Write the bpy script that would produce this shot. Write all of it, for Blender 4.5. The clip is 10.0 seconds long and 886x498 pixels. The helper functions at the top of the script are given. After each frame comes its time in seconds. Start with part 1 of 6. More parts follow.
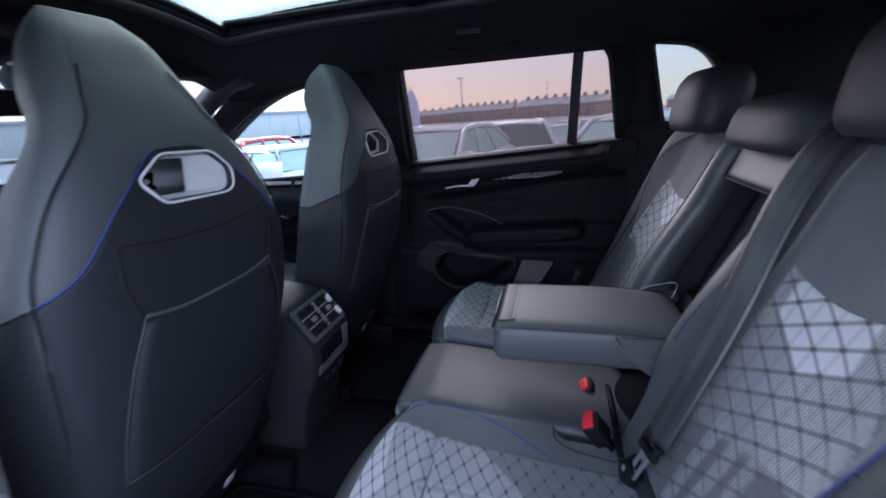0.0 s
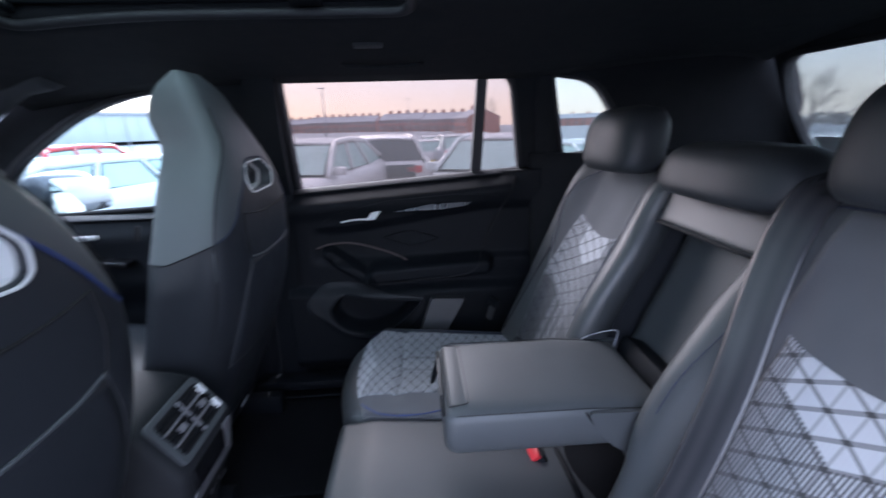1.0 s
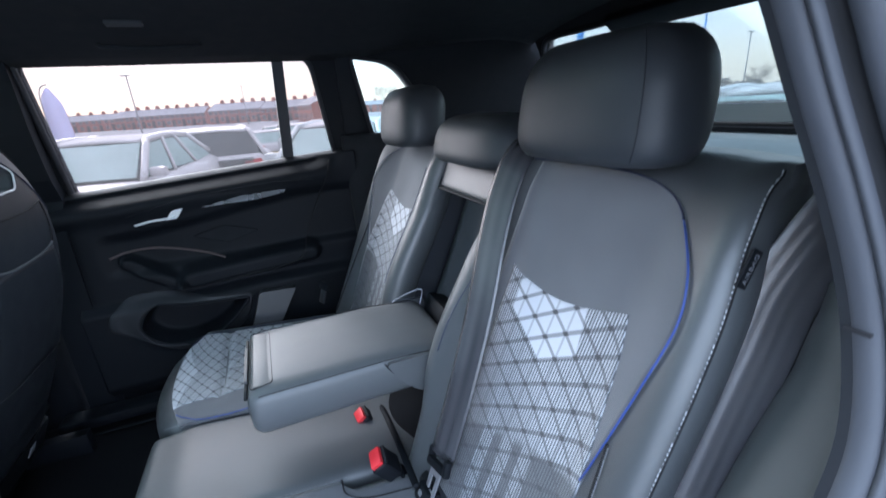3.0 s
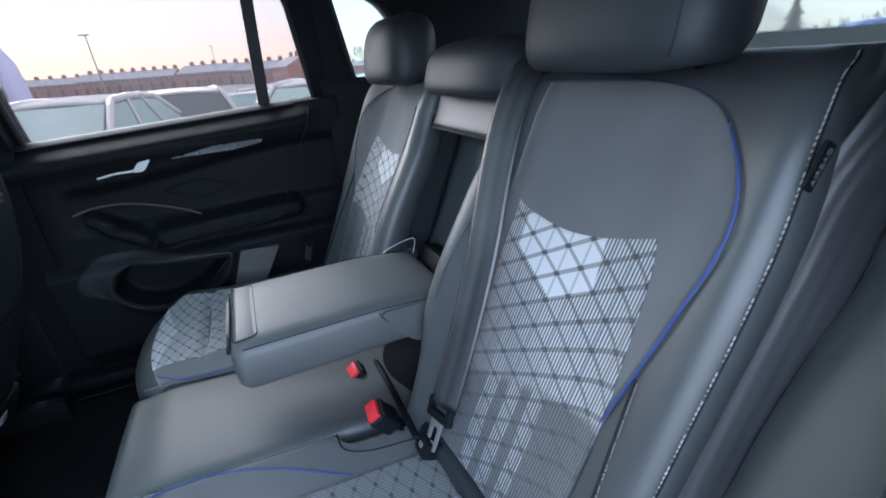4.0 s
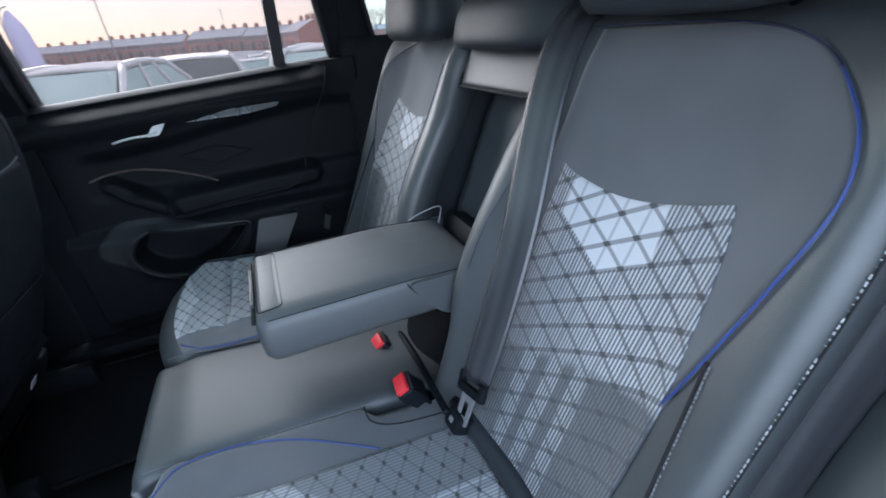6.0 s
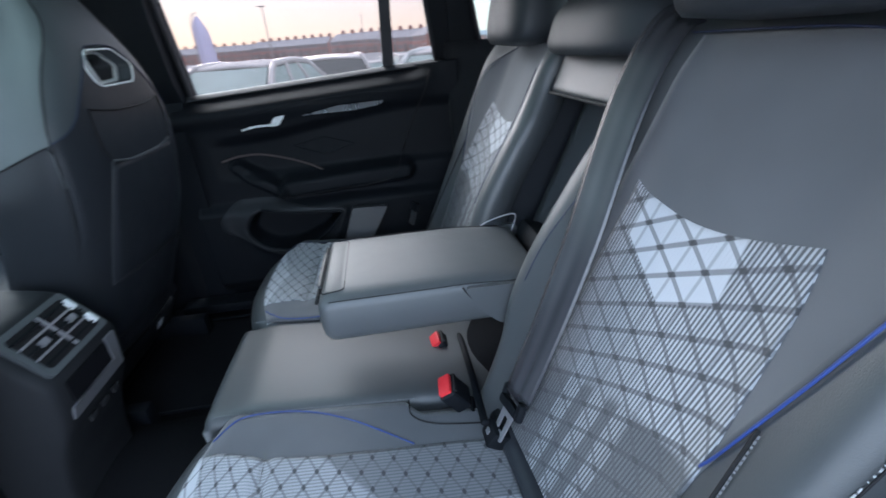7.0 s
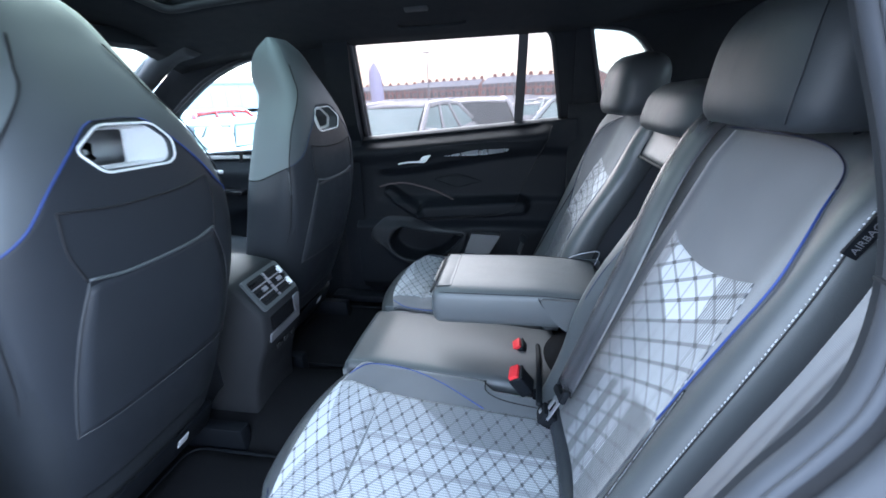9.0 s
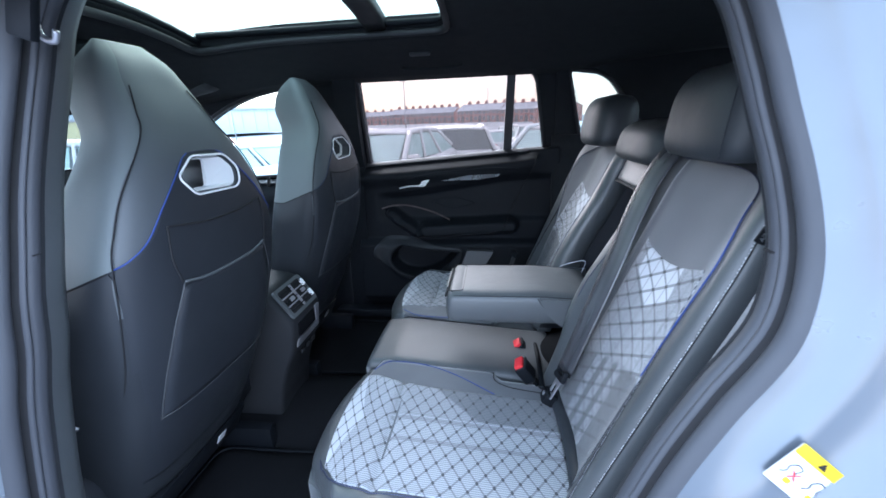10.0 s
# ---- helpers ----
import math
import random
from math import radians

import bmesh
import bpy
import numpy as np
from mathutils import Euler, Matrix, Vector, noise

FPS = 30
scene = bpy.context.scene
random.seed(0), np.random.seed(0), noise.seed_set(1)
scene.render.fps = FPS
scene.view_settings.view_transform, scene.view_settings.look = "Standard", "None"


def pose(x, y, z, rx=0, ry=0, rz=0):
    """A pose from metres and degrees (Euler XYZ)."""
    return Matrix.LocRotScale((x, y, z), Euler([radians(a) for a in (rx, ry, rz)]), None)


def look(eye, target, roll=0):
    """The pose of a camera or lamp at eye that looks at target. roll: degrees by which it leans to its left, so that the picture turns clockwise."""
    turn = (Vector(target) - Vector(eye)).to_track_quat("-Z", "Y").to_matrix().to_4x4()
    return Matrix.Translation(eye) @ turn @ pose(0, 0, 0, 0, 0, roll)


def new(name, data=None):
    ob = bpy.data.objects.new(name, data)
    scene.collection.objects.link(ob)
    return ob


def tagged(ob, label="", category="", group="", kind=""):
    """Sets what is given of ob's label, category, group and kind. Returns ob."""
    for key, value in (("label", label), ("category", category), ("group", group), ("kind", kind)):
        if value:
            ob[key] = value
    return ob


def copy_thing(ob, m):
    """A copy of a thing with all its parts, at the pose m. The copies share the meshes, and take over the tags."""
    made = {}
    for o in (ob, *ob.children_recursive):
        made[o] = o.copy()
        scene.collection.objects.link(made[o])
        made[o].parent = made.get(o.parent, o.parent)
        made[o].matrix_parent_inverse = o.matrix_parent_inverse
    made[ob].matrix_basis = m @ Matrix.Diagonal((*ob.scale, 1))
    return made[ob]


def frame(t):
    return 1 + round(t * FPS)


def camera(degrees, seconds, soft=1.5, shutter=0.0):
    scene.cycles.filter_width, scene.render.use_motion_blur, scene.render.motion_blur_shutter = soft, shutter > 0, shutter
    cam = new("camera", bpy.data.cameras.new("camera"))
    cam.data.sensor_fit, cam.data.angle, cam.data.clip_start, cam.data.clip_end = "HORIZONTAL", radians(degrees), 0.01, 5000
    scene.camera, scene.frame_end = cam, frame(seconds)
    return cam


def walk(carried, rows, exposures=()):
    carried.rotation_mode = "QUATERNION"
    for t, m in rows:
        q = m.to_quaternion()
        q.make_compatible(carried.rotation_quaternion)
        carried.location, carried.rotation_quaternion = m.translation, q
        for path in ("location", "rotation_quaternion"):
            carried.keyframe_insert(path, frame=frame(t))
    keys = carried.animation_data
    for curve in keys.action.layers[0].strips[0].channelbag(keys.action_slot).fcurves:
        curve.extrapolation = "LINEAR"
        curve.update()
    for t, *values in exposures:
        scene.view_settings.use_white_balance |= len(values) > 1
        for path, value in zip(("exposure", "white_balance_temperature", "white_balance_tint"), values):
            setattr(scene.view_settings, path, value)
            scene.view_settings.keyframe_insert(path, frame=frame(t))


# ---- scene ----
cam = camera(93.4, 10.0, soft=1.6, shutter=0.6)
PATH = [
    (0, (0.024, -0.854, 1.212), (-0.483, 0.989, 0.623), -4.0),
    (0.5, (-0.078, -0.744, 1.235), (-0.335, 1.152, 0.651), -3.0),
    (1, (-0.115, -0.672, 1.257), (-0.009, 1.243, 0.693), -1.6),
    (1.5, (-0.086, -0.639, 1.277), (0.425, 1.217, 0.736), -1.3),
    (2, (-0.04, -0.669, 1.283), (0.706, 1.106, 0.741), -2.3),
    (2.5, (-0.014, -0.714, 1.275), (0.741, 1.043, 0.691), -3.3),
    (3, (0.008, -0.753, 1.24), (0.717, 0.999, 0.586), -3.9),
    (4.5, (-0.005, -0.674, 1.163), (0.758, 0.961, 0.3), -4.6),
    (5, (-0.012, -0.66, 1.156), (0.759, 0.957, 0.268), -4.4),
    (6.3, (-0.011, -0.66, 1.163), (0.553, 1.018, 0.233), -4.4),
    (6.5, (0.001, -0.657, 1.149), (0.485, 1.062, 0.25), -3.9),
    (7, (0.045, -0.673, 1.158), (0.258, 1.109, 0.274), -4.3),
    (7.5, (0.074, -0.731, 1.183), (0.018, 1.077, 0.33), -3.9),
    (8, (0.109, -0.802, 1.196), (-0.189, 1.001, 0.385), -4.1),
    (8.5, (0.12, -0.851, 1.204), (-0.262, 0.961, 0.449), -3.3),
    (9, (0.093, -0.907, 1.214), (-0.256, 0.935, 0.518), -2.6),
    (9.5, (0.038, -1.016, 1.228), (-0.254, 0.856, 0.587), -2.3),
    (10, (0.033, -1.075, 1.238), (-0.212, 0.82, 0.646), -2.3),
]
walk(cam, [(t, look(eye, target, roll)) for t, eye, target, roll in PATH],
     exposures=[(0.0, 1.77, 5950, 21), (0.5, 2.0, 6000, 23), (1.0, 2.33, 6000, 21), (1.5, 2.47, 6000, 20), (2.3, 3.0, 5900, 13), (3.0, 2.86, 5900, 11), (4.5, 2.52, 5950, 9), (6.5, 2.53, 6000, 9), (7.5, 2.72, 6000, 9), (8.0, 3.03, 5950, 9), (8.5, 3.0, 5900, 9), (9.4, 3.22, 5850, 10), (10.0, 2.79, 5800, 11)])

# ---- world, sun ----
world = bpy.data.worlds.new("sky")
scene.world = world
world.use_nodes = True
wn = world.node_tree.nodes
sky = wn.new("ShaderNodeTexSky")
sky.sky_type, sky.sun_disc = "NISHITA", False
SUN_UP, SUN_ROT = 28.0, 335.0
sky.sun_elevation, sky.sun_rotation = radians(SUN_UP), radians(SUN_ROT)
sky.air_density, sky.dust_density, sky.ozone_density = 1.0, 1.2, 2.5
wn["Background"].inputs["Strength"].default_value = 0.15
# thin rose haze along the horizon of a winter sky
ray_dir, split, haze, tint = wn.new("ShaderNodeTexCoord"), wn.new("ShaderNodeSeparateXYZ"), wn.new("ShaderNodeMapRange"), wn.new("ShaderNodeMix")
haze.inputs["From Min"].default_value, haze.inputs["From Max"].default_value = 0.02, 0.22
haze.interpolation_type = "SMOOTHSTEP"
tint.data_type, tint.blend_type = "RGBA", "MULTIPLY"
tint.inputs[0].default_value = 1.0
ramp_mix = wn.new("ShaderNodeMix")
ramp_mix.data_type = "RGBA"
ramp_mix.inputs[6].default_value, ramp_mix.inputs[7].default_value = (1.0, 1.0, 1.0, 1), (0.94, 1.0, 1.05, 1)
veil, fade = wn.new("ShaderNodeMix"), wn.new("ShaderNodeMapRange")
veil.data_type = "RGBA"
cloud = wn.new("ShaderNodeMix")
cloud.data_type = "RGBA"
cloud.inputs[6].default_value, cloud.inputs[7].default_value = (5.4, 4.9, 4.5, 1), (5.2, 6.1, 7.3, 1)
fade.inputs["From Min"].default_value, fade.inputs["From Max"].default_value = 0.0, 0.36
fade.inputs["To Min"].default_value, fade.inputs["To Max"].default_value = 0.85, 0.8
fade.interpolation_type = "SMOOTHSTEP"
for a, b in ((haze.outputs[0], cloud.inputs[0]), (cloud.outputs[2], veil.inputs[7]), (ray_dir.outputs["Generated"], split.inputs[0]), (split.outputs[2], haze.inputs["Value"]), (haze.outputs[0], ramp_mix.inputs[0]),
             (sky.outputs["Color"], tint.inputs[6]), (ramp_mix.outputs[2], tint.inputs[7]), (split.outputs[2], fade.inputs["Value"]), (fade.outputs[0], veil.inputs[0]), (tint.outputs[2], veil.inputs[6]), (veil.outputs[2], wn["Background"].inputs["Color"])):
    world.node_tree.links.new(a, b)
sun = new("sun", bpy.data.lights.new("sun", "SUN"))
sun.data.energy, sun.data.angle, sun.data.color = 1.6, radians(45), (0.97, 0.97, 0.97)
sun.matrix_world = look((-5.6, 12, 7), (0, 0, 0))


# ---- materials ----
class Nodes:
    """Short hand for building a node tree."""

    def __init__(self, name):
        self.mat = bpy.data.materials.new(name)
        self.mat.use_nodes = True
        self.tree = self.mat.node_tree
        self.bsdf = self.tree.nodes["Principled BSDF"]

    def add(self, kind):
        return self.tree.nodes.new(kind)

    def put(self, target, value):
        if isinstance(value, bpy.types.NodeSocket):
            self.tree.links.new(value, target)
        elif value is not None:
            target.default_value = value

    def math(self, op, a, b=None, c=None, clamp=False):
        node = self.add("ShaderNodeMath")
        node.operation, node.use_clamp = op, clamp
        for socket, value in zip(node.inputs, (a, b, c)):
            self.put(socket, value)
        return node.outputs[0]

    def mix(self, factor, a, b):
        node = self.add("ShaderNodeMix")
        node.data_type = "RGBA"
        self.put(node.inputs[0], factor)
        self.put(node.inputs[6], a)
        self.put(node.inputs[7], b)
        return node.outputs[2]

    def noise(self, scale, detail=4.0, rough=0.55, vector=None):
        node = self.add("ShaderNodeTexNoise")
        node.inputs["Scale"].default_value = scale
        node.inputs["Detail"].default_value = detail
        node.inputs["Roughness"].default_value = rough
        self.put(node.inputs["Vector"], vector if vector is not None else self.place())
        return node.outputs["Fac"]

    def place(self):
        return self.add("ShaderNodeTexCoord").outputs["Object"]

    def uv(self):
        node = self.add("ShaderNodeSeparateXYZ")
        self.put(node.inputs[0], self.add("ShaderNodeTexCoord").outputs["UV"])
        return node.outputs[0], node.outputs[1]

    def bump(self, height, strength=0.3, distance=0.001):
        node = self.add("ShaderNodeBump")
        node.inputs["Strength"].default_value = strength
        node.inputs["Distance"].default_value = distance
        self.put(node.inputs["Height"], height)
        self.put(self.bsdf.inputs["Normal"], node.outputs[0])

    def set(self, color=None, rough=None, metal=None, **more):
        self.put(self.bsdf.inputs["Base Color"], color)
        self.put(self.bsdf.inputs["Roughness"], rough)
        self.put(self.bsdf.inputs["Metallic"], metal)
        for key, value in more.items():
            self.put(self.bsdf.inputs[key.replace("_", " ")], value)
        return self.mat


def rgb(r, g, b):
    return (r, g, b, 1.0)


def surface(name, color, rough, grain=300.0, relief=0.2, stain=0.25, metal=0.0, depth=0.0006, cloud=7.0, **more):
    """A plain surface with fine grain and soft uneven patches."""
    n = Nodes(name)
    patch = n.noise(cloud, 5.0)
    dark = tuple(c * (1 - stain) for c in color[:3]) + (1,)
    light = tuple(min(1.0, c * (1 + stain)) for c in color[:3]) + (1,)
    col = n.mix(patch, dark, light)
    r = n.math("MULTIPLY_ADD", n.noise(cloud * 4, 3.0), 0.2, rough - 0.1)
    n.bump(n.noise(grain, 3.0), relief, depth)
    return n.set(col, r, metal, **more)


def glass(name, tint, gloss=1.0, film=0.0):
    """A thin pane: lets light straight through, mirrors at its own Fresnel; film: share of a pale veil that imitates
    glare.
    """
    n = Nodes(name)
    tree = n.tree
    clear, shine, join = n.add("ShaderNodeBsdfTransparent"), n.add("ShaderNodeBsdfGlossy"), n.add("ShaderNodeMixShader")
    clear.inputs[0].default_value = tint
    shine.inputs["Roughness"].default_value = 0.02
    fres = n.add("ShaderNodeFresnel")
    fres.inputs["IOR"].default_value = 1.45
    tree.links.new(n.math("MULTIPLY", fres.outputs[0], gloss), join.inputs[0])
    # uneven pale veil mixed in to imitate glare on the pane
    if film:
        glare, blend = n.add("ShaderNodeBsdfTranslucent"), n.add("ShaderNodeMixShader")
        glare.inputs[0].default_value = (0.92, 0.87, 0.86, 1)
        tree.links.new(n.math("MULTIPLY_ADD", n.noise(9.0, 5.0), film, film * 0.5), blend.inputs[0])
        tree.links.new(clear.outputs[0], blend.inputs[1])
        tree.links.new(glare.outputs[0], blend.inputs[2])
        tree.links.new(blend.outputs[0], join.inputs[1])
    else:
        tree.links.new(clear.outputs[0], join.inputs[1])
    tree.links.new(shine.outputs[0], join.inputs[2])
    tree.links.new(join.outputs[0], tree.nodes["Material Output"].inputs["Surface"])
    return n.mat


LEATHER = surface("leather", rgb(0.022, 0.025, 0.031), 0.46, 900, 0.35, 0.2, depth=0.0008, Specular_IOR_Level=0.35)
# on the front seat shells: dark leather lightened, skylight put into the colour
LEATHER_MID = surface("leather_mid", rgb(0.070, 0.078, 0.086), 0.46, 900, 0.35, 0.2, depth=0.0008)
LEATHER_LOW = surface("leather_low", rgb(0.022, 0.025, 0.030), 0.48, 900, 0.35, 0.2, depth=0.0008, Specular_IOR_Level=0.35)
HEAD_LEATHER = surface("headrest_leather", rgb(0.029, 0.033, 0.038), 0.46, 900, 0.35, 0.2, depth=0.0008, Specular_IOR_Level=0.4)
LEATHER_GREY = surface("leather_grey", rgb(0.064, 0.070, 0.075), 0.39, 900, 0.35, 0.18, depth=0.0008, Specular_IOR_Level=0.8)
# upper seat sides: the same leather paler still, with the skylight painted in
LEATHER_SIDE_LIT = surface("leather_side_lit", rgb(0.118, 0.136, 0.139), 0.54, 900, 0.35, 0.12, depth=0.0008)
SUEDE = surface("suede", rgb(0.096, 0.101, 0.112), 0.95, 1600, 0.35, 0.22, cloud=14.0, Sheen_Weight=0.35, Sheen_Roughness=0.5)
PLASTIC = surface("plastic_dark", rgb(0.0065, 0.008, 0.011), 0.60, 1200, 0.3, 0.15, Specular_IOR_Level=0.18)
PLASTIC_GREY = surface("plastic_grey", rgb(0.042, 0.044, 0.049), 0.5, 1200, 0.3, 0.12)
DOOR_GREY = surface("door_grey", rgb(0.020, 0.022, 0.026), 0.55, 1200, 0.3, 0.15, Specular_IOR_Level=0.35)
TRIM_COPPER = surface("trim_line", rgb(0.075, 0.054, 0.052), 0.5, 1200, 0.1, 0.1)
GLOSS = surface("gloss_black", rgb(0.010, 0.010, 0.012), 0.18, 300, 0.02, 0.1)
LINER = surface("liner_cloth", rgb(0.0075, 0.009, 0.012), 0.95, 1500, 0.4, 0.2)
CARPET = surface("carpet", rgb(0.012, 0.0125, 0.0145), 1.0, 700, 0.9, 0.3, depth=0.004, Specular_IOR_Level=0.1)
SILVER = surface("silver_trim", rgb(0.84, 0.85, 0.86), 0.36, 400, 0.05, 0.05, metal=0.0)
SATIN = surface("satin_grey_trim", rgb(0.42, 0.42, 0.45), 0.38, 400, 0.05, 0.06, metal=0.7)
TRIM_GREY = surface("sill_trim", rgb(0.088, 0.097, 0.104), 0.5, 1200, 0.3, 0.12)
TRIM_DARK = surface("dark_side_trim", rgb(0.070, 0.079, 0.083), 0.55, 1200, 0.3, 0.15)
# the blue piping once more, darkened: its shade is put into the colour
BLUE_SHADE = surface("shaded_blue_piping", rgb(0.022, 0.028, 0.062), 0.5, 1500, 0.2, 0.2)
BLUE = surface("blue_piping", rgb(0.028, 0.058, 0.230), 0.5, 1500, 0.2, 0.2)
THREAD = surface("white_thread", rgb(0.50, 0.51, 0.54), 0.8, 2000, 0.2, 0.1)
THREAD_GREY = surface("grey_thread", rgb(0.16, 0.165, 0.18), 0.8, 2000, 0.2, 0.1)
SEAM = surface("seam_dark", rgb(0.008, 0.008, 0.010), 0.8, 800, 0.2, 0.1)
RED = surface("red_button", rgb(0.72, 0.035, 0.045), 0.4, 900, 0.1, 0.08)
RUBBER = surface("rubber_seal", rgb(0.040, 0.043, 0.052), 0.6, 900, 0.2, 0.15)
RUBBER_DARK = surface("rubber_dark", rgb(0.02, 0.02, 0.024), 0.55, 900, 0.2, 0.15)
PAINT = surface("silver_paint", rgb(0.105, 0.122, 0.145), 0.31, 1500, 0.01, 0.02, metal=0.35, Coat_Weight=0.6, Coat_Roughness=0.14)
YELLOW = surface("yellow_label", rgb(0.62, 0.43, 0.012), 0.5, 600, 0.05, 0.06)
WHITE = surface("white_label", rgb(0.55, 0.56, 0.59), 0.5, 600, 0.05, 0.05)
GLASS = glass("privacy_glass", (0.435, 0.40, 0.391, 1), 0.5, 0.018)
GLASS_ROOF = glass("roof_glass", (0.58, 0.63, 0.58, 1), 0.35)
GLASS_REAR = glass("rear_glass", (0.45, 0.49, 0.485, 1), 0.5, 0.02)
TRIM_SILVER = surface("dull_silver_inlay", rgb(0.50, 0.51, 0.53), 0.28, 400, 0.05, 0.06, metal=0.8)
CONSOLE = surface("console_plastic", rgb(0.020, 0.021, 0.024), 0.68, 500, 0.3, 0.10, Specular_IOR_Level=0.22)
LID_GREY = surface("boot_cover_grey", rgb(0.44, 0.47, 0.47), 0.6, 700, 0.4, 0.12)
GLASS_CLEAN = glass("windscreen_glass", (0.90, 0.955, 0.95, 1), 0.6)


def webbing_material():
    n = Nodes("belt_webbing")
    u, v = n.uv()
    rib = n.math("SINE", n.math("MULTIPLY", n.math("ADD", v, n.math("MULTIPLY", u, 0.3)), 4200.0))
    band = n.math("SINE", n.math("MULTIPLY", u, 300.0))
    tone = n.math("MULTIPLY_ADD", band, 0.20, 0.5)
    col = n.mix(tone, rgb(0.024, 0.024, 0.029), rgb(0.062, 0.063, 0.071))
    n.bump(rib, 0.15, 0.0004)
    return n.set(col, 0.27, 0.0, Specular_IOR_Level=1.0)


WEBBING = webbing_material()


ARM_LEATHER = surface("arm_rest_leather", rgb(0.080, 0.086, 0.091), 0.42, 900, 0.35, 0.15, depth=0.0008, Specular_IOR_Level=0.55)


def cloth_nodes(name):
    """Node helpers for the woven seat cloth. u runs in metres from the inner edge, v from the top (or front) edge."""
    n = Nodes(name)
    u, v = n.uv()

    def lin(a, b, c=0.0):
        return n.math("ADD", n.math("MULTIPLY_ADD", u, a, c), n.math("MULTIPLY", v, b))

    def band(field, width, soft=0.03):
        """1 within width of the middle of every period."""
        d = n.math("ABSOLUTE", n.math("SUBTRACT", n.math("FRACT", field), 0.5))
        return n.math("MULTIPLY_ADD", n.math("SUBTRACT", d, width), -1.0 / soft, 1.0, clamp=True)

    def step(field, edge, sign=1.0, soft=0.004):
        return n.math("MULTIPLY_ADD", n.math("SUBTRACT", field, edge), sign / soft, 0.5, clamp=True)
    return n, u, v, lin, band, step


def times(n, *values):
    out = values[0]
    for value in values[1:]:
        out = n.math("MULTIPLY", out, value)
    return out


def backrest_cloth():
    n, u, v, lin, band, step = cloth_nodes("backrest_cloth")
    # triangular lattice: slanting level bands, falling lines and upright lines, with knots where they meet
    level, fall = lin(17.19, 27.44, -4.736), lin(14.94, -25.67, 2.715)
    rise = lin(32.13, 1.77, -2.521)
    b1, b2, b3 = band(level, 0.075), band(fall, 0.055), band(rise, 0.045)
    knot = times(n, band(level, 0.085, 0.02), band(fall, 0.10, 0.03))
    hatch = band(lin(212.0, 9.0), 0.20, 0.10)
    row, diag = lin(17.19, 27.44, -5.236), lin(14.94, -25.67, 2.215)
    body = step(n.math("MULTIPLY_ADD", diag, -0.28, row), 5.0, -1.0, 0.55)
    white = times(n, step(diag, 1.16, 1.0, 0.04), step(row, 1.0, -1.0, 0.04), step(u, 0.072, 1.0, 0.004), step(lin(1.0, -0.14), 0.199, -1.0, 0.003))
    lanes = times(n, band(lin(24.1, 0.0, 0.8), 0.28), step(u, 0.09, 1.0, 0.004), step(u, 0.212, -1.0, 0.004))
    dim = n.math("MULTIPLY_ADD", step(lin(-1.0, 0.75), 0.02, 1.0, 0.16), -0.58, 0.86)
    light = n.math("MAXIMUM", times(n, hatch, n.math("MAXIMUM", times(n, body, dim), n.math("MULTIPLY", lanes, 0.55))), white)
    light = n.math("MAXIMUM", n.math("MAXIMUM", light, times(n, body, 0.10)), times(n, hatch, 0.13))
    col = n.mix(light, rgb(0.050, 0.054, 0.061), rgb(0.52, 0.54, 0.585))
    col = n.mix(n.math("MULTIPLY", b3, 0.38), col, rgb(0.080, 0.085, 0.094))
    col = n.mix(n.math("MULTIPLY", b2, 0.62), col, rgb(0.065, 0.069, 0.077))
    col = n.mix(n.math("MULTIPLY", b1, 0.62), col, rgb(0.055, 0.058, 0.065))
    col = n.mix(n.math("MULTIPLY", knot, 0.80), col, rgb(0.045, 0.047, 0.052))
    n.bump(n.math("ADD", n.math("SUBTRACT", hatch, n.math("MULTIPLY", b1, 1.2)), n.noise(1800, 2.0)), 0.35, 0.0006)
    return n.set(col, 0.9, 0.0, Sheen_Weight=0.2)


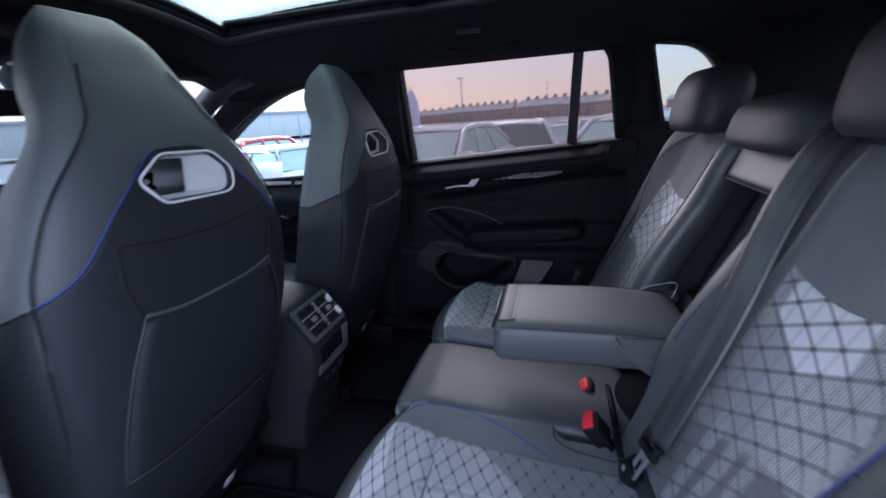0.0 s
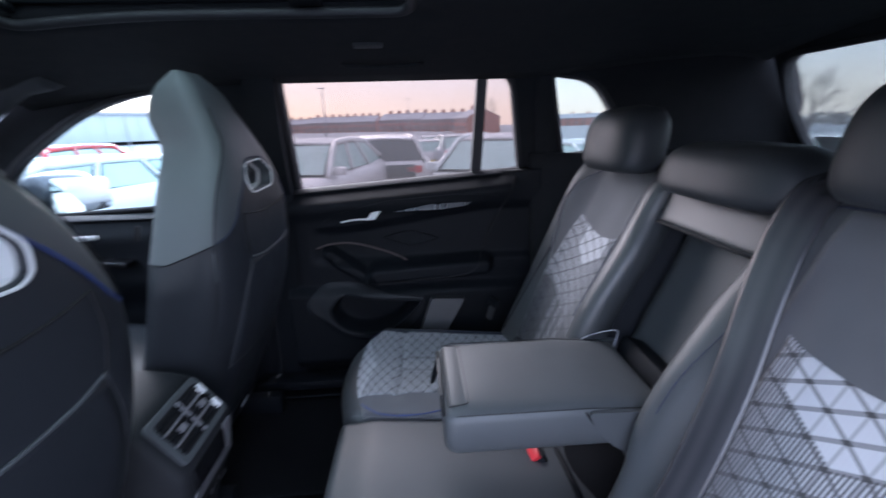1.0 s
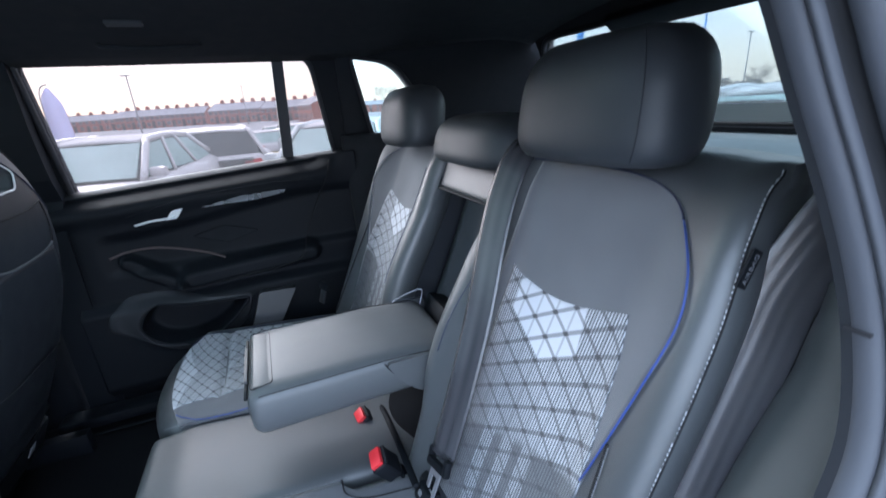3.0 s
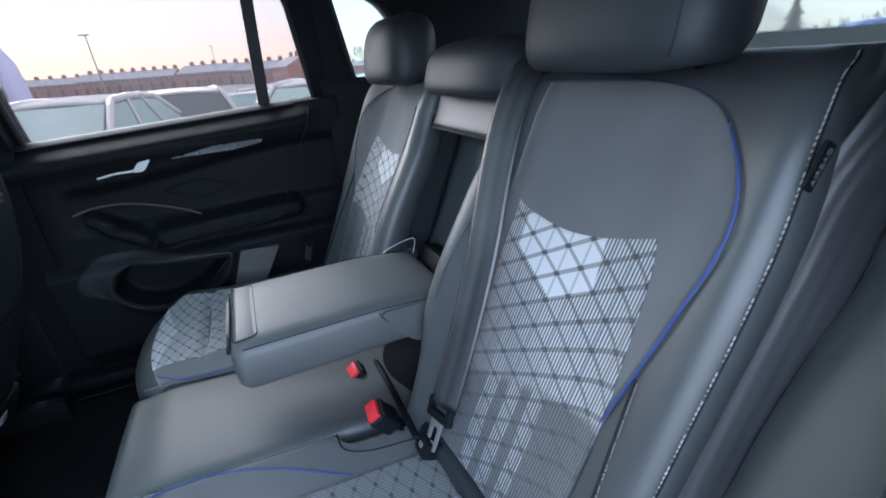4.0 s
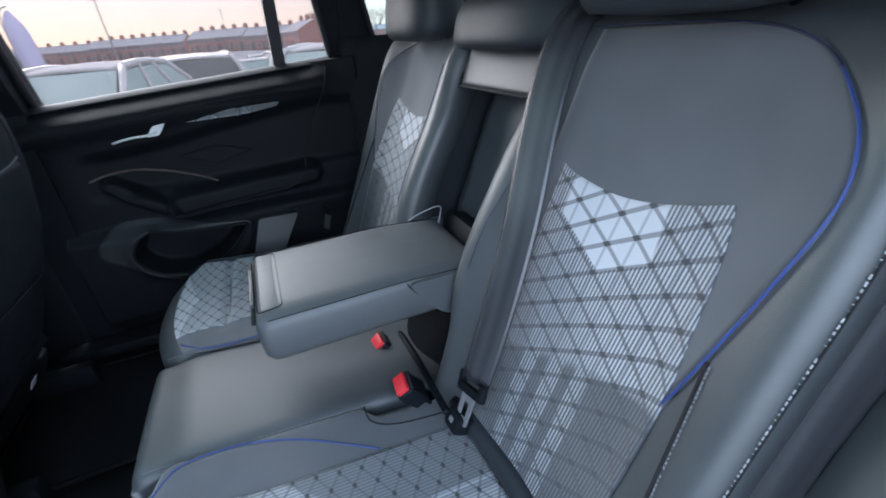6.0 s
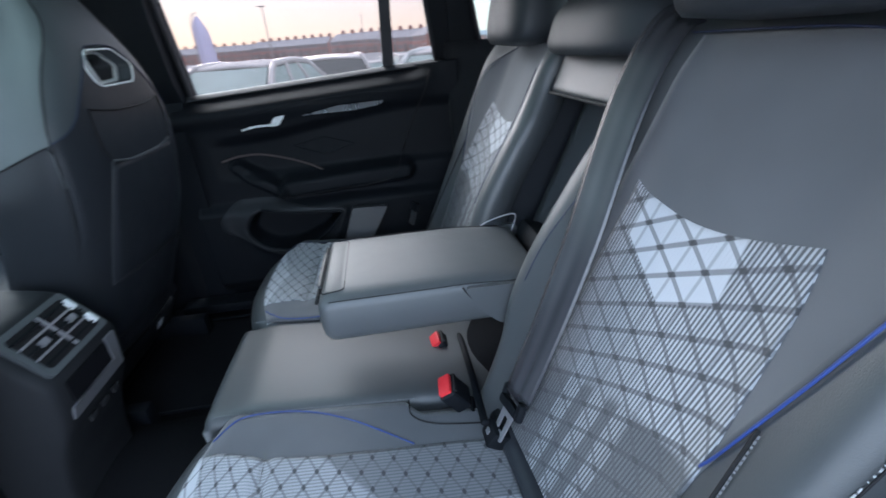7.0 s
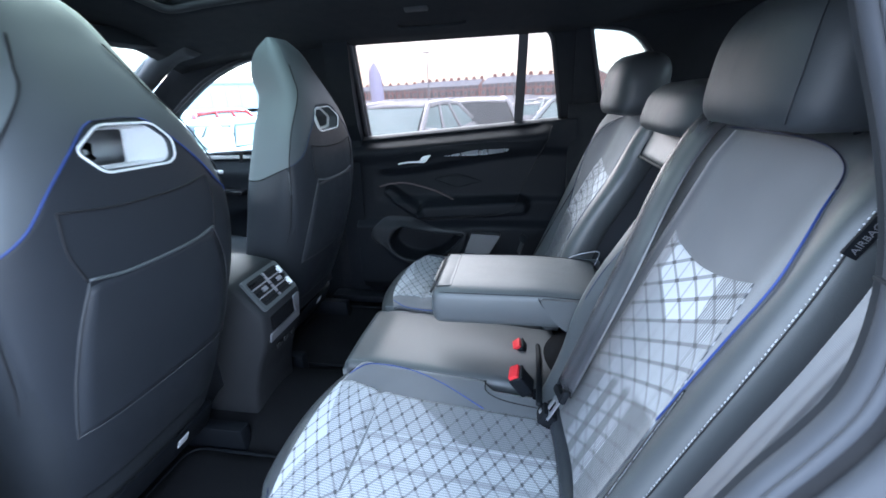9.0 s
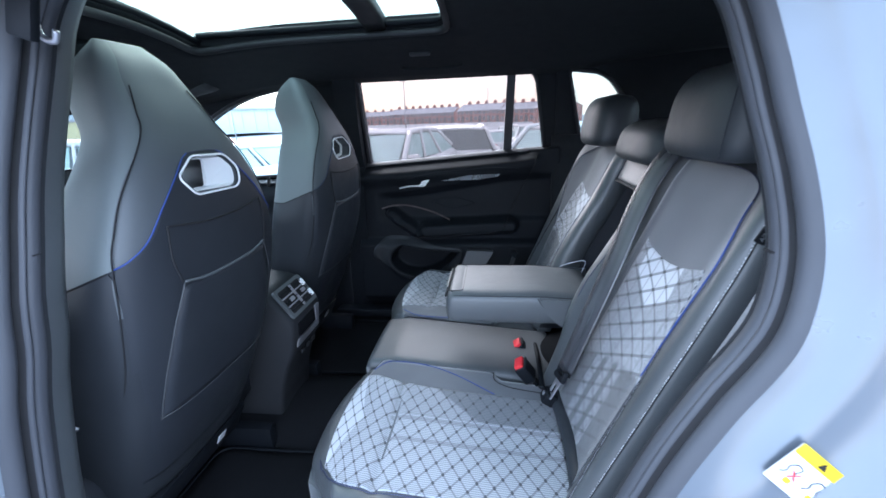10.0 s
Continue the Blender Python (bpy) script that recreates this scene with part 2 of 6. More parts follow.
def cushion_cloth():
    n, u, v, lin, band, step = cloth_nodes("cushion_cloth")
    one, two = lin(20.6, 29.0, -1.44), lin(-20.9, 35.2, 0.19)
    b1, b2 = band(one, 0.05), band(two, 0.05)
    knot = times(n, band(one, 0.095), band(two, 0.095))
    hatch = band(lin(205.0, 0.0), 0.22, 0.10)
    front = step(v, 0.124, -1.0, 0.004)
    white = times(n, step(lin(-0.36, 1.0), 0.012, -1.0, 0.003), step(lin(0.42, 1.0), 0.125, -1.0, 0.003))
    near_seam = times(n, step(lin(-1.1, 1.0), 0.186, -1.0, 0.01), step(u, 0.115, -1.0, 0.004))
    stripe = n.math("MAXIMUM", times(n, step(u, 0.122, 1.0, 0.003), step(u, 0.134, -1.0, 0.003)), times(n, step(u, 0.184, 1.0, 0.003), step(u, 0.196, -1.0, 0.003)))
    lanes = times(n, step(u, 0.115, 1.0, 0.003), n.math("MULTIPLY_ADD", times(n, stripe, n.math("SUBTRACT", 1.0, front)), -0.55, 1.0))
    tone = n.math("MAXIMUM", n.math("MAXIMUM", n.math("MULTIPLY", front, 0.90), n.math("MULTIPLY", lanes, 0.90)), n.math("MULTIPLY", near_seam, 0.62))
    light = n.math("MAXIMUM", times(n, n.math("MULTIPLY_ADD", hatch, 0.42, 0.42), n.math("MULTIPLY_ADD", tone, 0.66, 0.32)), n.math("MULTIPLY", white, 0.95))
    col = n.mix(light, rgb(0.060, 0.063, 0.070), rgb(0.50, 0.52, 0.56))
    line = n.math("MAXIMUM", b1, b2)
    col = n.mix(n.math("MULTIPLY", line, 0.60), col, rgb(0.10, 0.103, 0.112))
    col = n.mix(n.math("MULTIPLY", knot, 0.85), col, rgb(0.035, 0.037, 0.042))
    n.bump(n.math("ADD", n.math("SUBTRACT", hatch, line), n.noise(1800, 2.0)), 0.35, 0.0006)
    return n.set(col, 0.9, 0.0, Sheen_Weight=0.2)


BACK_CLOTH, SEAT_CLOTH = backrest_cloth(), cushion_cloth()


# ---- mesh tools ----
def thing(name, label, category, group="", kind=""):
    """An Empty that carries the parts of one thing."""
    return tagged(new(name), label, category, group, kind)


def mesh_object(name, verts, faces, mat, parent=None, label="", uvs=None, smooth=True):
    me = bpy.data.meshes.new(name)
    me.from_pydata([tuple(v) for v in verts], [], faces)
    me.materials.append(mat)
    if uvs is not None:
        layer = me.uv_layers.new(name="UVMap")
        index = np.empty(len(me.loops), dtype=np.int32)
        me.loops.foreach_get("vertex_index", index)
        layer.data.foreach_set("uv", np.asarray(uvs, dtype=np.float32)[index].ravel())
    if smooth:
        me.polygons.foreach_set("use_smooth", [True] * len(me.polygons))
    me.update()
    ob = new(name, me)
    ob.parent = parent
    return tagged(ob, label)


def part(name, bm, mat, parent=None, label="", smooth=False, angle=40.0):
    """Links a bmesh as one mesh object under a thing or a part."""
    bmesh.ops.recalc_face_normals(bm, faces=bm.faces)
    if smooth:
        for f in bm.faces:
            f.smooth = True
        for e in bm.edges:
            e.smooth = len(e.link_faces) == 2 and e.calc_face_angle(0) < radians(angle)
    me = bpy.data.meshes.new(name)
    bm.to_mesh(me)
    bm.free()
    me.materials.append(mat)
    ob = new(name, me)
    ob.parent = parent
    return tagged(ob, label)


def closed_sheet(rows, back):
    """Verts and faces of a front grid (rows of points), closed by a back grid of the same size."""
    nr, nc = len(rows), len(rows[0])
    verts = [p for r in rows for p in r] + [p for r in back for p in r]
    off = nr * nc
    faces = []
    for i in range(nr - 1):
        for j in range(nc - 1):
            a = i * nc + j
            faces.append((a, a + 1, a + nc + 1, a + nc))
            faces.append((off + a, off + a + nc, off + a + nc + 1, off + a + 1))
    rim = [j for j in range(nc)] + [i * nc + nc - 1 for i in range(1, nr)] + \
          [(nr - 1) * nc + j for j in range(nc - 2, -1, -1)] + [i * nc for i in range(nr - 2, 0, -1)]
    for a, b in zip(rim, rim[1:] + rim[:1]):
        faces.append((b, a, off + a, off + b))
    return verts, faces


def fix_normals(ob):
    bm = bmesh.new()
    bm.from_mesh(ob.data)
    bmesh.ops.recalc_face_normals(bm, faces=bm.faces)
    bm.to_mesh(ob.data)
    bm.free()
    return ob


def spread(n, ends=True):
    """0 to 1 in n steps, closer together at both ends."""
    t = np.linspace(0, 1, n)
    return 0.5 - 0.5 * np.cos(np.pi * t) if ends else t


def pillow(name, fn, ulo, uhi, vlo, vhi, mat, parent, r=0.02, thick=0.06, nu=28, nv=28, label="", away=(1, 0, 0), metric=True):
    """A padded panel. fn(u, v) gives its face; ulo and uhi are functions of v or numbers. The rim rolls back over the radius r along 'away'."""
    away = Vector(away)
    rows, back, uvs = [], [], []
    for t in spread(nv):
        v = vlo + (vhi - vlo) * t
        a = ulo(v) if callable(ulo) else ulo
        b = uhi(v) if callable(uhi) else uhi
        row, under = [], []
        for s in spread(nu):
            u = a + (b - a) * s
            eu = max(0.0, 1 - min(u - a, b - u) / r)
            ev = max(0.0, 1 - min(v - vlo, vhi - v) / r)
            k = min(1.0, (eu ** 2.5 + ev ** 2.5) ** 0.4)
            p = Vector(fn(u, v))
            row.append(p + away * r * (1 - math.sqrt(max(0.0, 1 - k * k))))
            under.append(p + away * thick)
            uvs.append((u, v))
        rows.append(row)
        back.append(under)
    verts, faces = closed_sheet(rows, back)
    return fix_normals(mesh_object(name, verts, faces, mat, parent, label, uvs + uvs))


def patch(name, fn, ulo, uhi, vlo, vhi, mat, parent, lift=0.002, away=(1, 0, 0), nu=24, nv=24, label="", uv=None, thick=0.006):
    """A conforming panel laid on fn's face, lifted a little. ulo, uhi: functions of v; vlo, vhi: functions of the share across."""
    away = Vector(away)
    rows, back, uvs = [], [], []
    for t in np.linspace(0, 1, nv):
        row, under = [], []
        for s in np.linspace(0, 1, nu):
            lo = vlo(s) if callable(vlo) else vlo
            hi = vhi(s) if callable(vhi) else vhi
            v = lo + (hi - lo) * t
            a = ulo(v) if callable(ulo) else ulo
            b = uhi(v) if callable(uhi) else uhi
            u = a + (b - a) * s
            p = Vector(fn(u, v))
            row.append(p - away * lift)
            under.append(p + away * thick)
            uvs.append(uv(u, v) if uv else (u, v))
        rows.append(row)
        back.append(under)
    verts, faces = closed_sheet(rows, back)
    return fix_normals(mesh_object(name, verts, faces, mat, parent, label, uvs + uvs))


def smooth_path(points, steps=8, closed=False):
    """A Catmull-Rom curve through points."""
    pts = [Vector(p) for p in points]
    n = len(pts)
    out = []
    last = n if closed else n - 1
    for i in range(last):
        p0 = pts[(i - 1) % n] if closed or i > 0 else pts[0] * 2 - pts[1]
        p1, p2 = pts[i], pts[(i + 1) % n]
        p3 = pts[(i + 2) % n] if closed or i + 2 < n else pts[-1] * 2 - pts[-2]
        for k in range(steps):
            t = k / steps
            out.append(0.5 * ((2 * p1) + (p2 - p0) * t + (2 * p0 - 5 * p1 + 4 * p2 - p3) * t * t + (3 * p1 - p0 - 3 * p2 + p3) * t ** 3))
    if not closed:
        out.append(pts[-1])
    return out


def tube(name, points, radius, mat, parent=None, label="", sides=8, closed=False, squash=1.0):
    """A round cord along points."""
    pts = [Vector(p) for p in points]
    n = len(pts)
    verts, faces = [], []
    up = Vector((0.13, 0.21, 0.97))
    for i, p in enumerate(pts):
        q0 = pts[(i - 1) % n] if closed else pts[max(i - 1, 0)]
        q1 = pts[(i + 1) % n] if closed else pts[min(i + 1, n - 1)]
        d = (q1 - q0).normalized()
        side = d.cross(up)
        if side.length < 0.05:
            side = d.cross(Vector((1, 0, 0)))
        side.normalize()
        top = side.cross(d)
        rad = radius(i / max(1, n - 1)) if callable(radius) else radius
        for k in range(sides):
            a = 2 * math.pi * k / sides
            verts.append(p + side * rad * math.cos(a) + top * rad * squash * math.sin(a))
    loops = n if closed else n - 1
    for i in range(loops):
        for k in range(sides):
            a, b = i * sides + k, i * sides + (k + 1) % sides
            c, d2 = ((i + 1) % n) * sides + (k + 1) % sides, ((i + 1) % n) * sides + k
            faces.append((a, b, c, d2))
    if not closed:
        faces.append(tuple(range(sides - 1, -1, -1)))
        faces.append(tuple((n - 1) * sides + k for k in range(sides)))
    return mesh_object(name, verts, faces, mat, parent, label)


def stitches(name, points, mat, parent, pitch=0.006, length=0.004, radius=0.0009):
    """A row of single thread stitches along points."""
    pts = [Vector(p) for p in points]
    gone, verts, faces = 0.0, [], []
    for a, b in zip(pts, pts[1:]):
        span = (b - a).length
        d = (b - a) / max(span, 1e-9)
        while gone < span:
            p, q = a + d * gone, a + d * min(gone + length, span)
            side = d.cross(Vector((0.2, 0.9, 0.4))).normalized()
            top = side.cross(d)
            k = len(verts)
            for c in (p, q):
                for x, y in ((1, 0), (0, 1), (-1, 0), (0, -1)):
                    verts.append(c + side * radius * x + top * radius * y)
            for j in range(4):
                faces.append((k + j, k + (j + 1) % 4, k + 4 + (j + 1) % 4, k + 4 + j))
            faces += [(k + 3, k + 2, k + 1, k), (k + 4, k + 5, k + 6, k + 7)]
            gone += pitch
        gone -= span
    return mesh_object(name, verts, faces, mat, parent, smooth=False)


def ribbon(name, points, normals, width, mat, parent=None, label="", thick=0.0016, pleat=0.0):
    """A flat strap along points, width across, facing normals. pleat: height of its lengthwise folds."""
    pts = [Vector(p) for p in points]
    n = len(pts)
    rows, back, uvs = [], [], []
    run = 0.0
    for i, p in enumerate(pts):
        d = (pts[min(i + 1, n - 1)] - pts[max(i - 1, 0)]).normalized()
        nor = Vector(normals[i] if isinstance(normals, list) else normals)
        side = d.cross(nor).normalized()
        nor = side.cross(d).normalized()
        w = width(i / (n - 1)) if callable(width) else width
        if i:
            run += (p - pts[i - 1]).length
        row, under = [], []
        cols = 8 if not pleat else 24
        for k in range(cols + 1):
            s = k / cols - 0.5
            bow = nor * (0.0015 * math.cos(s * math.pi) - pleat * math.cos(s * 6 * math.pi + 0.6) ** 2)
            row.append(p + side * w * s + bow)
            under.append(p + side * w * s - nor * thick)
            uvs.append((s * w, run))
        rows.append(row)
        back.append(under)
    verts, faces = closed_sheet(rows, back)
    return fix_normals(mesh_object(name, verts, faces, mat, parent, label, uvs + uvs))


def rounded(points, radius, steps=5):
    """A polygon with its corners rounded. radius: one number, or one for each corner."""
    n = len(points)
    out = []
    for i in range(n):
        p, a, b = Vector(points[i]), Vector(points[i - 1]), Vector(points[(i + 1) % n])
        r = radius[i] if isinstance(radius, (list, tuple)) else radius
        r = min(r, (a - p).length * 0.48, (b - p).length * 0.48)
        s, e = p + (a - p).normalized() * r, p + (b - p).normalized() * r
        for k in range(steps + 1):
            t = k / steps
            out.append((1 - t) ** 2 * s + 2 * t * (1 - t) * p + t * t * e)
    return out


def dense(outline, step=0.05):
    """More points along the sides of a polygon."""
    out = []
    for a, b in zip(outline, outline[1:] + outline[:1]):
        a, b = Vector(a), Vector(b)
        n = max(1, int((b - a).length / step))
        out += [a + (b - a) * k / n for k in range(n)]
    return out


def plate(name, outer, holes, fn, depth, mat, parent=None, label="", smooth=False):
    """A plate with holes that go through it. Outlines are in two coordinates; fn(a, b, d) puts them in space, d from 0 to depth."""
    from mathutils.geometry import tessellate_polygon
    loops = [[Vector((p[0], p[1], 0)) for p in lp] for lp in [outer] + list(holes)]
    tris = tessellate_polygon(loops)
    flat = [p for lp in loops for p in lp]
    n = len(flat)
    verts = [fn(p.x, p.y, 0.0) for p in flat] + [fn(p.x, p.y, depth) for p in flat]
    faces = [tuple(t) for t in tris] + [(t[2] + n, t[1] + n, t[0] + n) for t in tris]
    start = 0
    for lp in loops:
        m = len(lp)
        for k in range(m):
            a, b = start + k, start + (k + 1) % m
            faces.append((a, b, b + n, a + n))
        start += m
    return fix_normals(mesh_object(name, verts, faces, mat, parent, label, smooth=smooth))


def rbox(name, size, at, mat, parent=None, label="", bevel=0.004, turn=(0, 0, 0), segments=2, taper=None):
    """A box with rounded edges. taper: shrink of the top in x and y."""
    bm = bmesh.new()
    bmesh.ops.create_cube(bm, size=1.0)
    for v in bm.verts:
        if taper and v.co.z > 0:
            v.co.x *= taper[0]
            v.co.y *= taper[1]
        v.co = Vector((v.co.x * size[0], v.co.y * size[1], v.co.z * size[2]))
    if bevel:
        bmesh.ops.bevel(bm, geom=bm.edges[:], offset=min(bevel, min(size) * 0.45), segments=segments, affect="EDGES", profile=0.6)
    m = pose(*at, *turn)
    bmesh.ops.transform(bm, matrix=m, verts=bm.verts)
    return part(name, bm, mat, parent, label, smooth=True, angle=35)


def loft(name, rings, mat, parent=None, label="", cap=True):
    """A skin over closed rings of equal count."""
    m = len(rings[0])
    verts = [p for r in rings for p in r]
    faces = []
    for i in range(len(rings) - 1):
        for k in range(m):
            a, b = i * m + k, i * m + (k + 1) % m
            faces.append((a, b, b + m, a + m))
    if cap:
        faces.append(tuple(range(m - 1, -1, -1)))
        faces.append(tuple((len(rings) - 1) * m + k for k in range(m)))
    return fix_normals(mesh_object(name, verts, faces, mat, parent, label))


def carve(ob, cutter):
    """Cuts the shape of cutter out of ob, and takes the cutter away."""
    mod = ob.modifiers.new("cut", "BOOLEAN")
    mod.operation, mod.solver, mod.object = "DIFFERENCE", "EXACT", cutter
    dep = bpy.context.evaluated_depsgraph_get()
    me = bpy.data.meshes.new_from_object(ob.evaluated_get(dep))
    ob.modifiers.clear()
    old, ob.data = ob.data, me
    bpy.data.meshes.remove(old)
    bpy.data.objects.remove(cutter, do_unlink=True)
    return ob


def table(pairs):
    """A smooth function through (x, y) pairs."""
    xs, ys = zip(*sorted(pairs))
    slopes = np.gradient(np.array(ys, float), np.array(xs, float))

    def at(x):
        if x <= xs[0]:
            return ys[0]
        if x >= xs[-1]:
            return ys[-1]
        i = int(np.searchsorted(xs, x)) - 1
        h = xs[i + 1] - xs[i]
        t = (x - xs[i]) / h
        return ((2 * t ** 3 - 3 * t ** 2 + 1) * ys[i] + (t ** 3 - 2 * t ** 2 + t) * h * slopes[i]
                + (-2 * t ** 3 + 3 * t ** 2) * ys[i + 1] + (t ** 3 - t ** 2) * h * slopes[i + 1])
    return at


# ---- large structure: floor, roof, sides ----
def roof_z(x, y):
    z = 1.55 - (0.30 - 0.20 * min(1.0, max(0.0, (x - 0.3) / 0.6))) * y * y
    if x > 0.2:
        z -= 0.10 * (x - 0.2) ** 2
    if x < -0.6:
        z -= 0.14 * (x + 0.6) ** 2
    return z


def glass_y(z):
    """Where the side windows stand: they lean in towards the roof."""
    return 0.79 - 0.22 * (z - 1.09)


SUN_X0, SUN_X1, SUN_Y = -0.985, -0.11, 0.39


def build_ceiling():
    xs = sorted(set([round(v, 4) for v in np.linspace(-1.26, SUN_X0, 6)] + [round(v, 4) for v in np.linspace(SUN_X0, SUN_X1, 14)]
                    + [round(v, 4) for v in np.linspace(SUN_X1, 1.02, 16)]))
    ys = sorted(set([round(v, 4) for v in np.linspace(-0.72, -SUN_Y, 9)] + [round(v, 4) for v in np.linspace(-SUN_Y, SUN_Y, 15)]
                    + [round(v, 4) for v in np.linspace(SUN_Y, 0.72, 9)]))
    nx, ny = len(xs), len(ys)
    low = [Vector((x, y, roof_z(x, y))) for x in xs for y in ys]
    top = [p + Vector((0, 0, 0.055)) for p in low]
    n = nx * ny
    quads = {}
    for i in range(nx - 1):
        for j in range(ny - 1):
            cx, cy = (xs[i] + xs[i + 1]) / 2, (ys[j] + ys[j + 1]) / 2
            if SUN_X0 < cx < SUN_X1 and abs(cy) < SUN_Y:
                continue
            quads[i, j] = (i * ny + j, i * ny + j + 1, (i + 1) * ny + j + 1, (i + 1) * ny + j)
    faces = []
    for (i, j), q in quads.items():
        faces.append(q)
        faces.append(tuple(k + n for k in reversed(q)))
        for (di, dj), (a, b) in {(-1, 0): (0, 1), (0, 1): (1, 2), (1, 0): (2, 3), (0, -1): (3, 0)}.items():
            if (i + di, j + dj) not in quads:
                faces.append((q[b], q[a], q[a] + n, q[b] + n))
    ob = fix_normals(mesh_object("ceiling", low + top, faces, LINER))
    tagged(ob, "black cloth headliner curving down to the roof rails", "ceiling", kind="structure")


build_ceiling()


def build_sunroof():
    roof = thing("window_1", "tinted panoramic glass sunroof with a dark frame and crossbar", "sunroof", kind="structure")
    for a, b in ((SUN_X0 - 0.03, -0.372), (-0.318, SUN_X1 + 0.03)):
        fn = lambda u, v: (v, u, roof_z(v, u) + 0.05)
        patch("pane", fn, -SUN_Y - 0.03, SUN_Y + 0.03, a, b, GLASS_ROOF, roof, lift=0, away=(0, 0, 1), nu=12, nv=10, thick=0.004)
    fn = lambda u, v: (v, u, roof_z(v, u) + 0.015)
    patch("crossbar", fn, -SUN_Y, SUN_Y, -0.378, -0.312, RUBBER_DARK, roof, lift=0, away=(0, 0, 1), nu=14, nv=6, thick=0.04)
    edge = []
    for x, y in dense(rounded([(SUN_X0, -SUN_Y), (SUN_X1, -SUN_Y), (SUN_X1, SUN_Y), (SUN_X0, SUN_Y)], 0.05), 0.06):
        edge.append((x, y, roof_z(x, y) + 0.004))
    tube("frame_edge", edge, 0.012, RUBBER_DARK, roof, sides=8, closed=True)
    inner = [(SUN_X0 + 0.02 if p[0] < -0.5 else p[0], p[1] * 0.975, roof_z(p[0], p[1]) + 0.034) for p in edge]
    tube("frame_channel", inner, 0.010, PLASTIC, roof, sides=6, closed=True)


build_sunroof()

def ramp(a, b, x):
    t = min(1.0, max(0.0, (x - a) / (b - a)))
    return t * t * (3 - 2 * t)


# floor with its tunnel, and the mats on it
FLOOR = 0.36


def floor_z(x, y):
    hump = 0.07 * max(0.0, 1 - (y / 0.17) ** 2) ** 0.7 if abs(y) < 0.17 else 0.0
    rise = 0.20 * ramp(-0.26, 0.3, x)
    return FLOOR + hump + rise


fl = patch("floor", lambda u, v: (v, u, floor_z(v, u)), -0.72, 0.72, -1.9, 1.26, CARPET, None, lift=0, away=(0, 0, -1), nu=61, nv=50, thick=0.05)
tagged(fl, "black carpeted car floor with a low centre tunnel", "floor", kind="structure")
for side in (-1, 1):
    mat = patch("floor_mat", lambda u, v: (v, u * side, FLOOR + 0.006 + 0.004 * math.sin(v * 30) * math.sin(u * 22)), 0.19, 0.60, -0.74, -0.30, CARPET, None,
                lift=0.004, away=(0, 0, -1), nu=16, nv=16, thick=0.004)
    tagged(mat, "black carpet floor mat in the rear footwell", "floor mat", "rear floor mats")
    rim = [(x, y * side, FLOOR + 0.012) for x, y in dense(rounded([(-0.74, 0.19), (-0.30, 0.19), (-0.30, 0.60), (-0.74, 0.60)], 0.05), 0.05)]
    tube("binding", rim, 0.004, PLASTIC, mat, closed=True, sides=6)

# side frames above the belt line, with their window openings
REAR_WIN = rounded([(-0.526, 1.043), (0.243, 1.098), (0.194, 1.412), (-0.530, 1.427)], [0.02, 0.02, 0.05, 0.04])
QUARTER_WIN = rounded([(0.385, 1.148), (0.63, 1.175), (0.545, 1.29), (0.47, 1.385), (0.322, 1.405)], [0.02, 0.03, 0.08, 0.06, 0.02])
FRONT_WIN = rounded([(-1.50, 0.992), (-0.76, 1.025), (-0.735, 1.398), (-0.88, 1.386), (-1.03, 1.360), (-1.17, 1.310), (-1.30, 1.238), (-1.41, 1.168), (-1.48, 1.10)], [0.03, 0.02, 0.04, 0.06, 0.06, 0.06, 0.06, 0.05, 0.05])
ROOFLINE = [(1.24, 1.02), (1.20, 1.30), (1.08, 1.50), (0.6, 1.50), (0.2, 1.455), (0.0, 1.440), (-0.6, 1.440), (-1.0, 1.425), (-1.28, 1.375), (-1.55, 1.20), (-1.90, 1.00)]


def side_frame(side, holes):
    outer = dense([(-1.90, 0.955), (1.22, 1.00)] + ROOFLINE, 0.08)
    fn = lambda a, b, d: Vector((a, side * (glass_y(b) + d), b))
    return plate("wall_far" if side > 0 else "wall_near", outer, holes, fn, 0.055, LINER)


far = side_frame(1, [REAR_WIN, QUARTER_WIN, FRONT_WIN])
tagged(far, "black pillar trims and window frames above the door belt line", "pillar trim", kind="structure")


def window(name, outline, side, tint, label, grow=0.006):
    c = Vector((sum(p[0] for p in outline) / len(outline), sum(p[1] for p in outline) / len(outline)))
    big = [c + (Vector((p[0], p[1])) - c) * (1 + grow) for p in outline]
    ob = plate(name, big, [], lambda a, b, d: Vector((a, side * (glass_y(b) + 0.028 + d), b)), 0.004, tint)
    ob.visible_shadow = False
    return tagged(ob, label, "window", kind="structure")


w = window("window_2", REAR_WIN, 1, GLASS, "clear side window of the closed rear door, with a dark divider bar")
bar = plate("divider_bar", dense([(0.070, 1.07), (0.104, 1.07), (0.1195, 1.437), (0.0865, 1.437)], 0.06), [],
            lambda a, b, d: Vector((a, glass_y(b) + 0.004 + d, b)), 0.03, RUBBER_DARK, w)
window("window_3", QUARTER_WIN, 1, GLASS_REAR, "small quarter window behind the rear door")
window("window_4", FRONT_WIN, 1, GLASS_CLEAN, "clear side window of the front door")


def window_seal(outline, side, name="window_seal", rad=0.008, mat=RUBBER_DARK, parent=None):
    pts = [(p[0], side * (glass_y(p[1]) - 0.002), p[1]) for p in dense(outline, 0.05)]
    return tube(name, pts, rad, mat, parent, sides=6, closed=True)


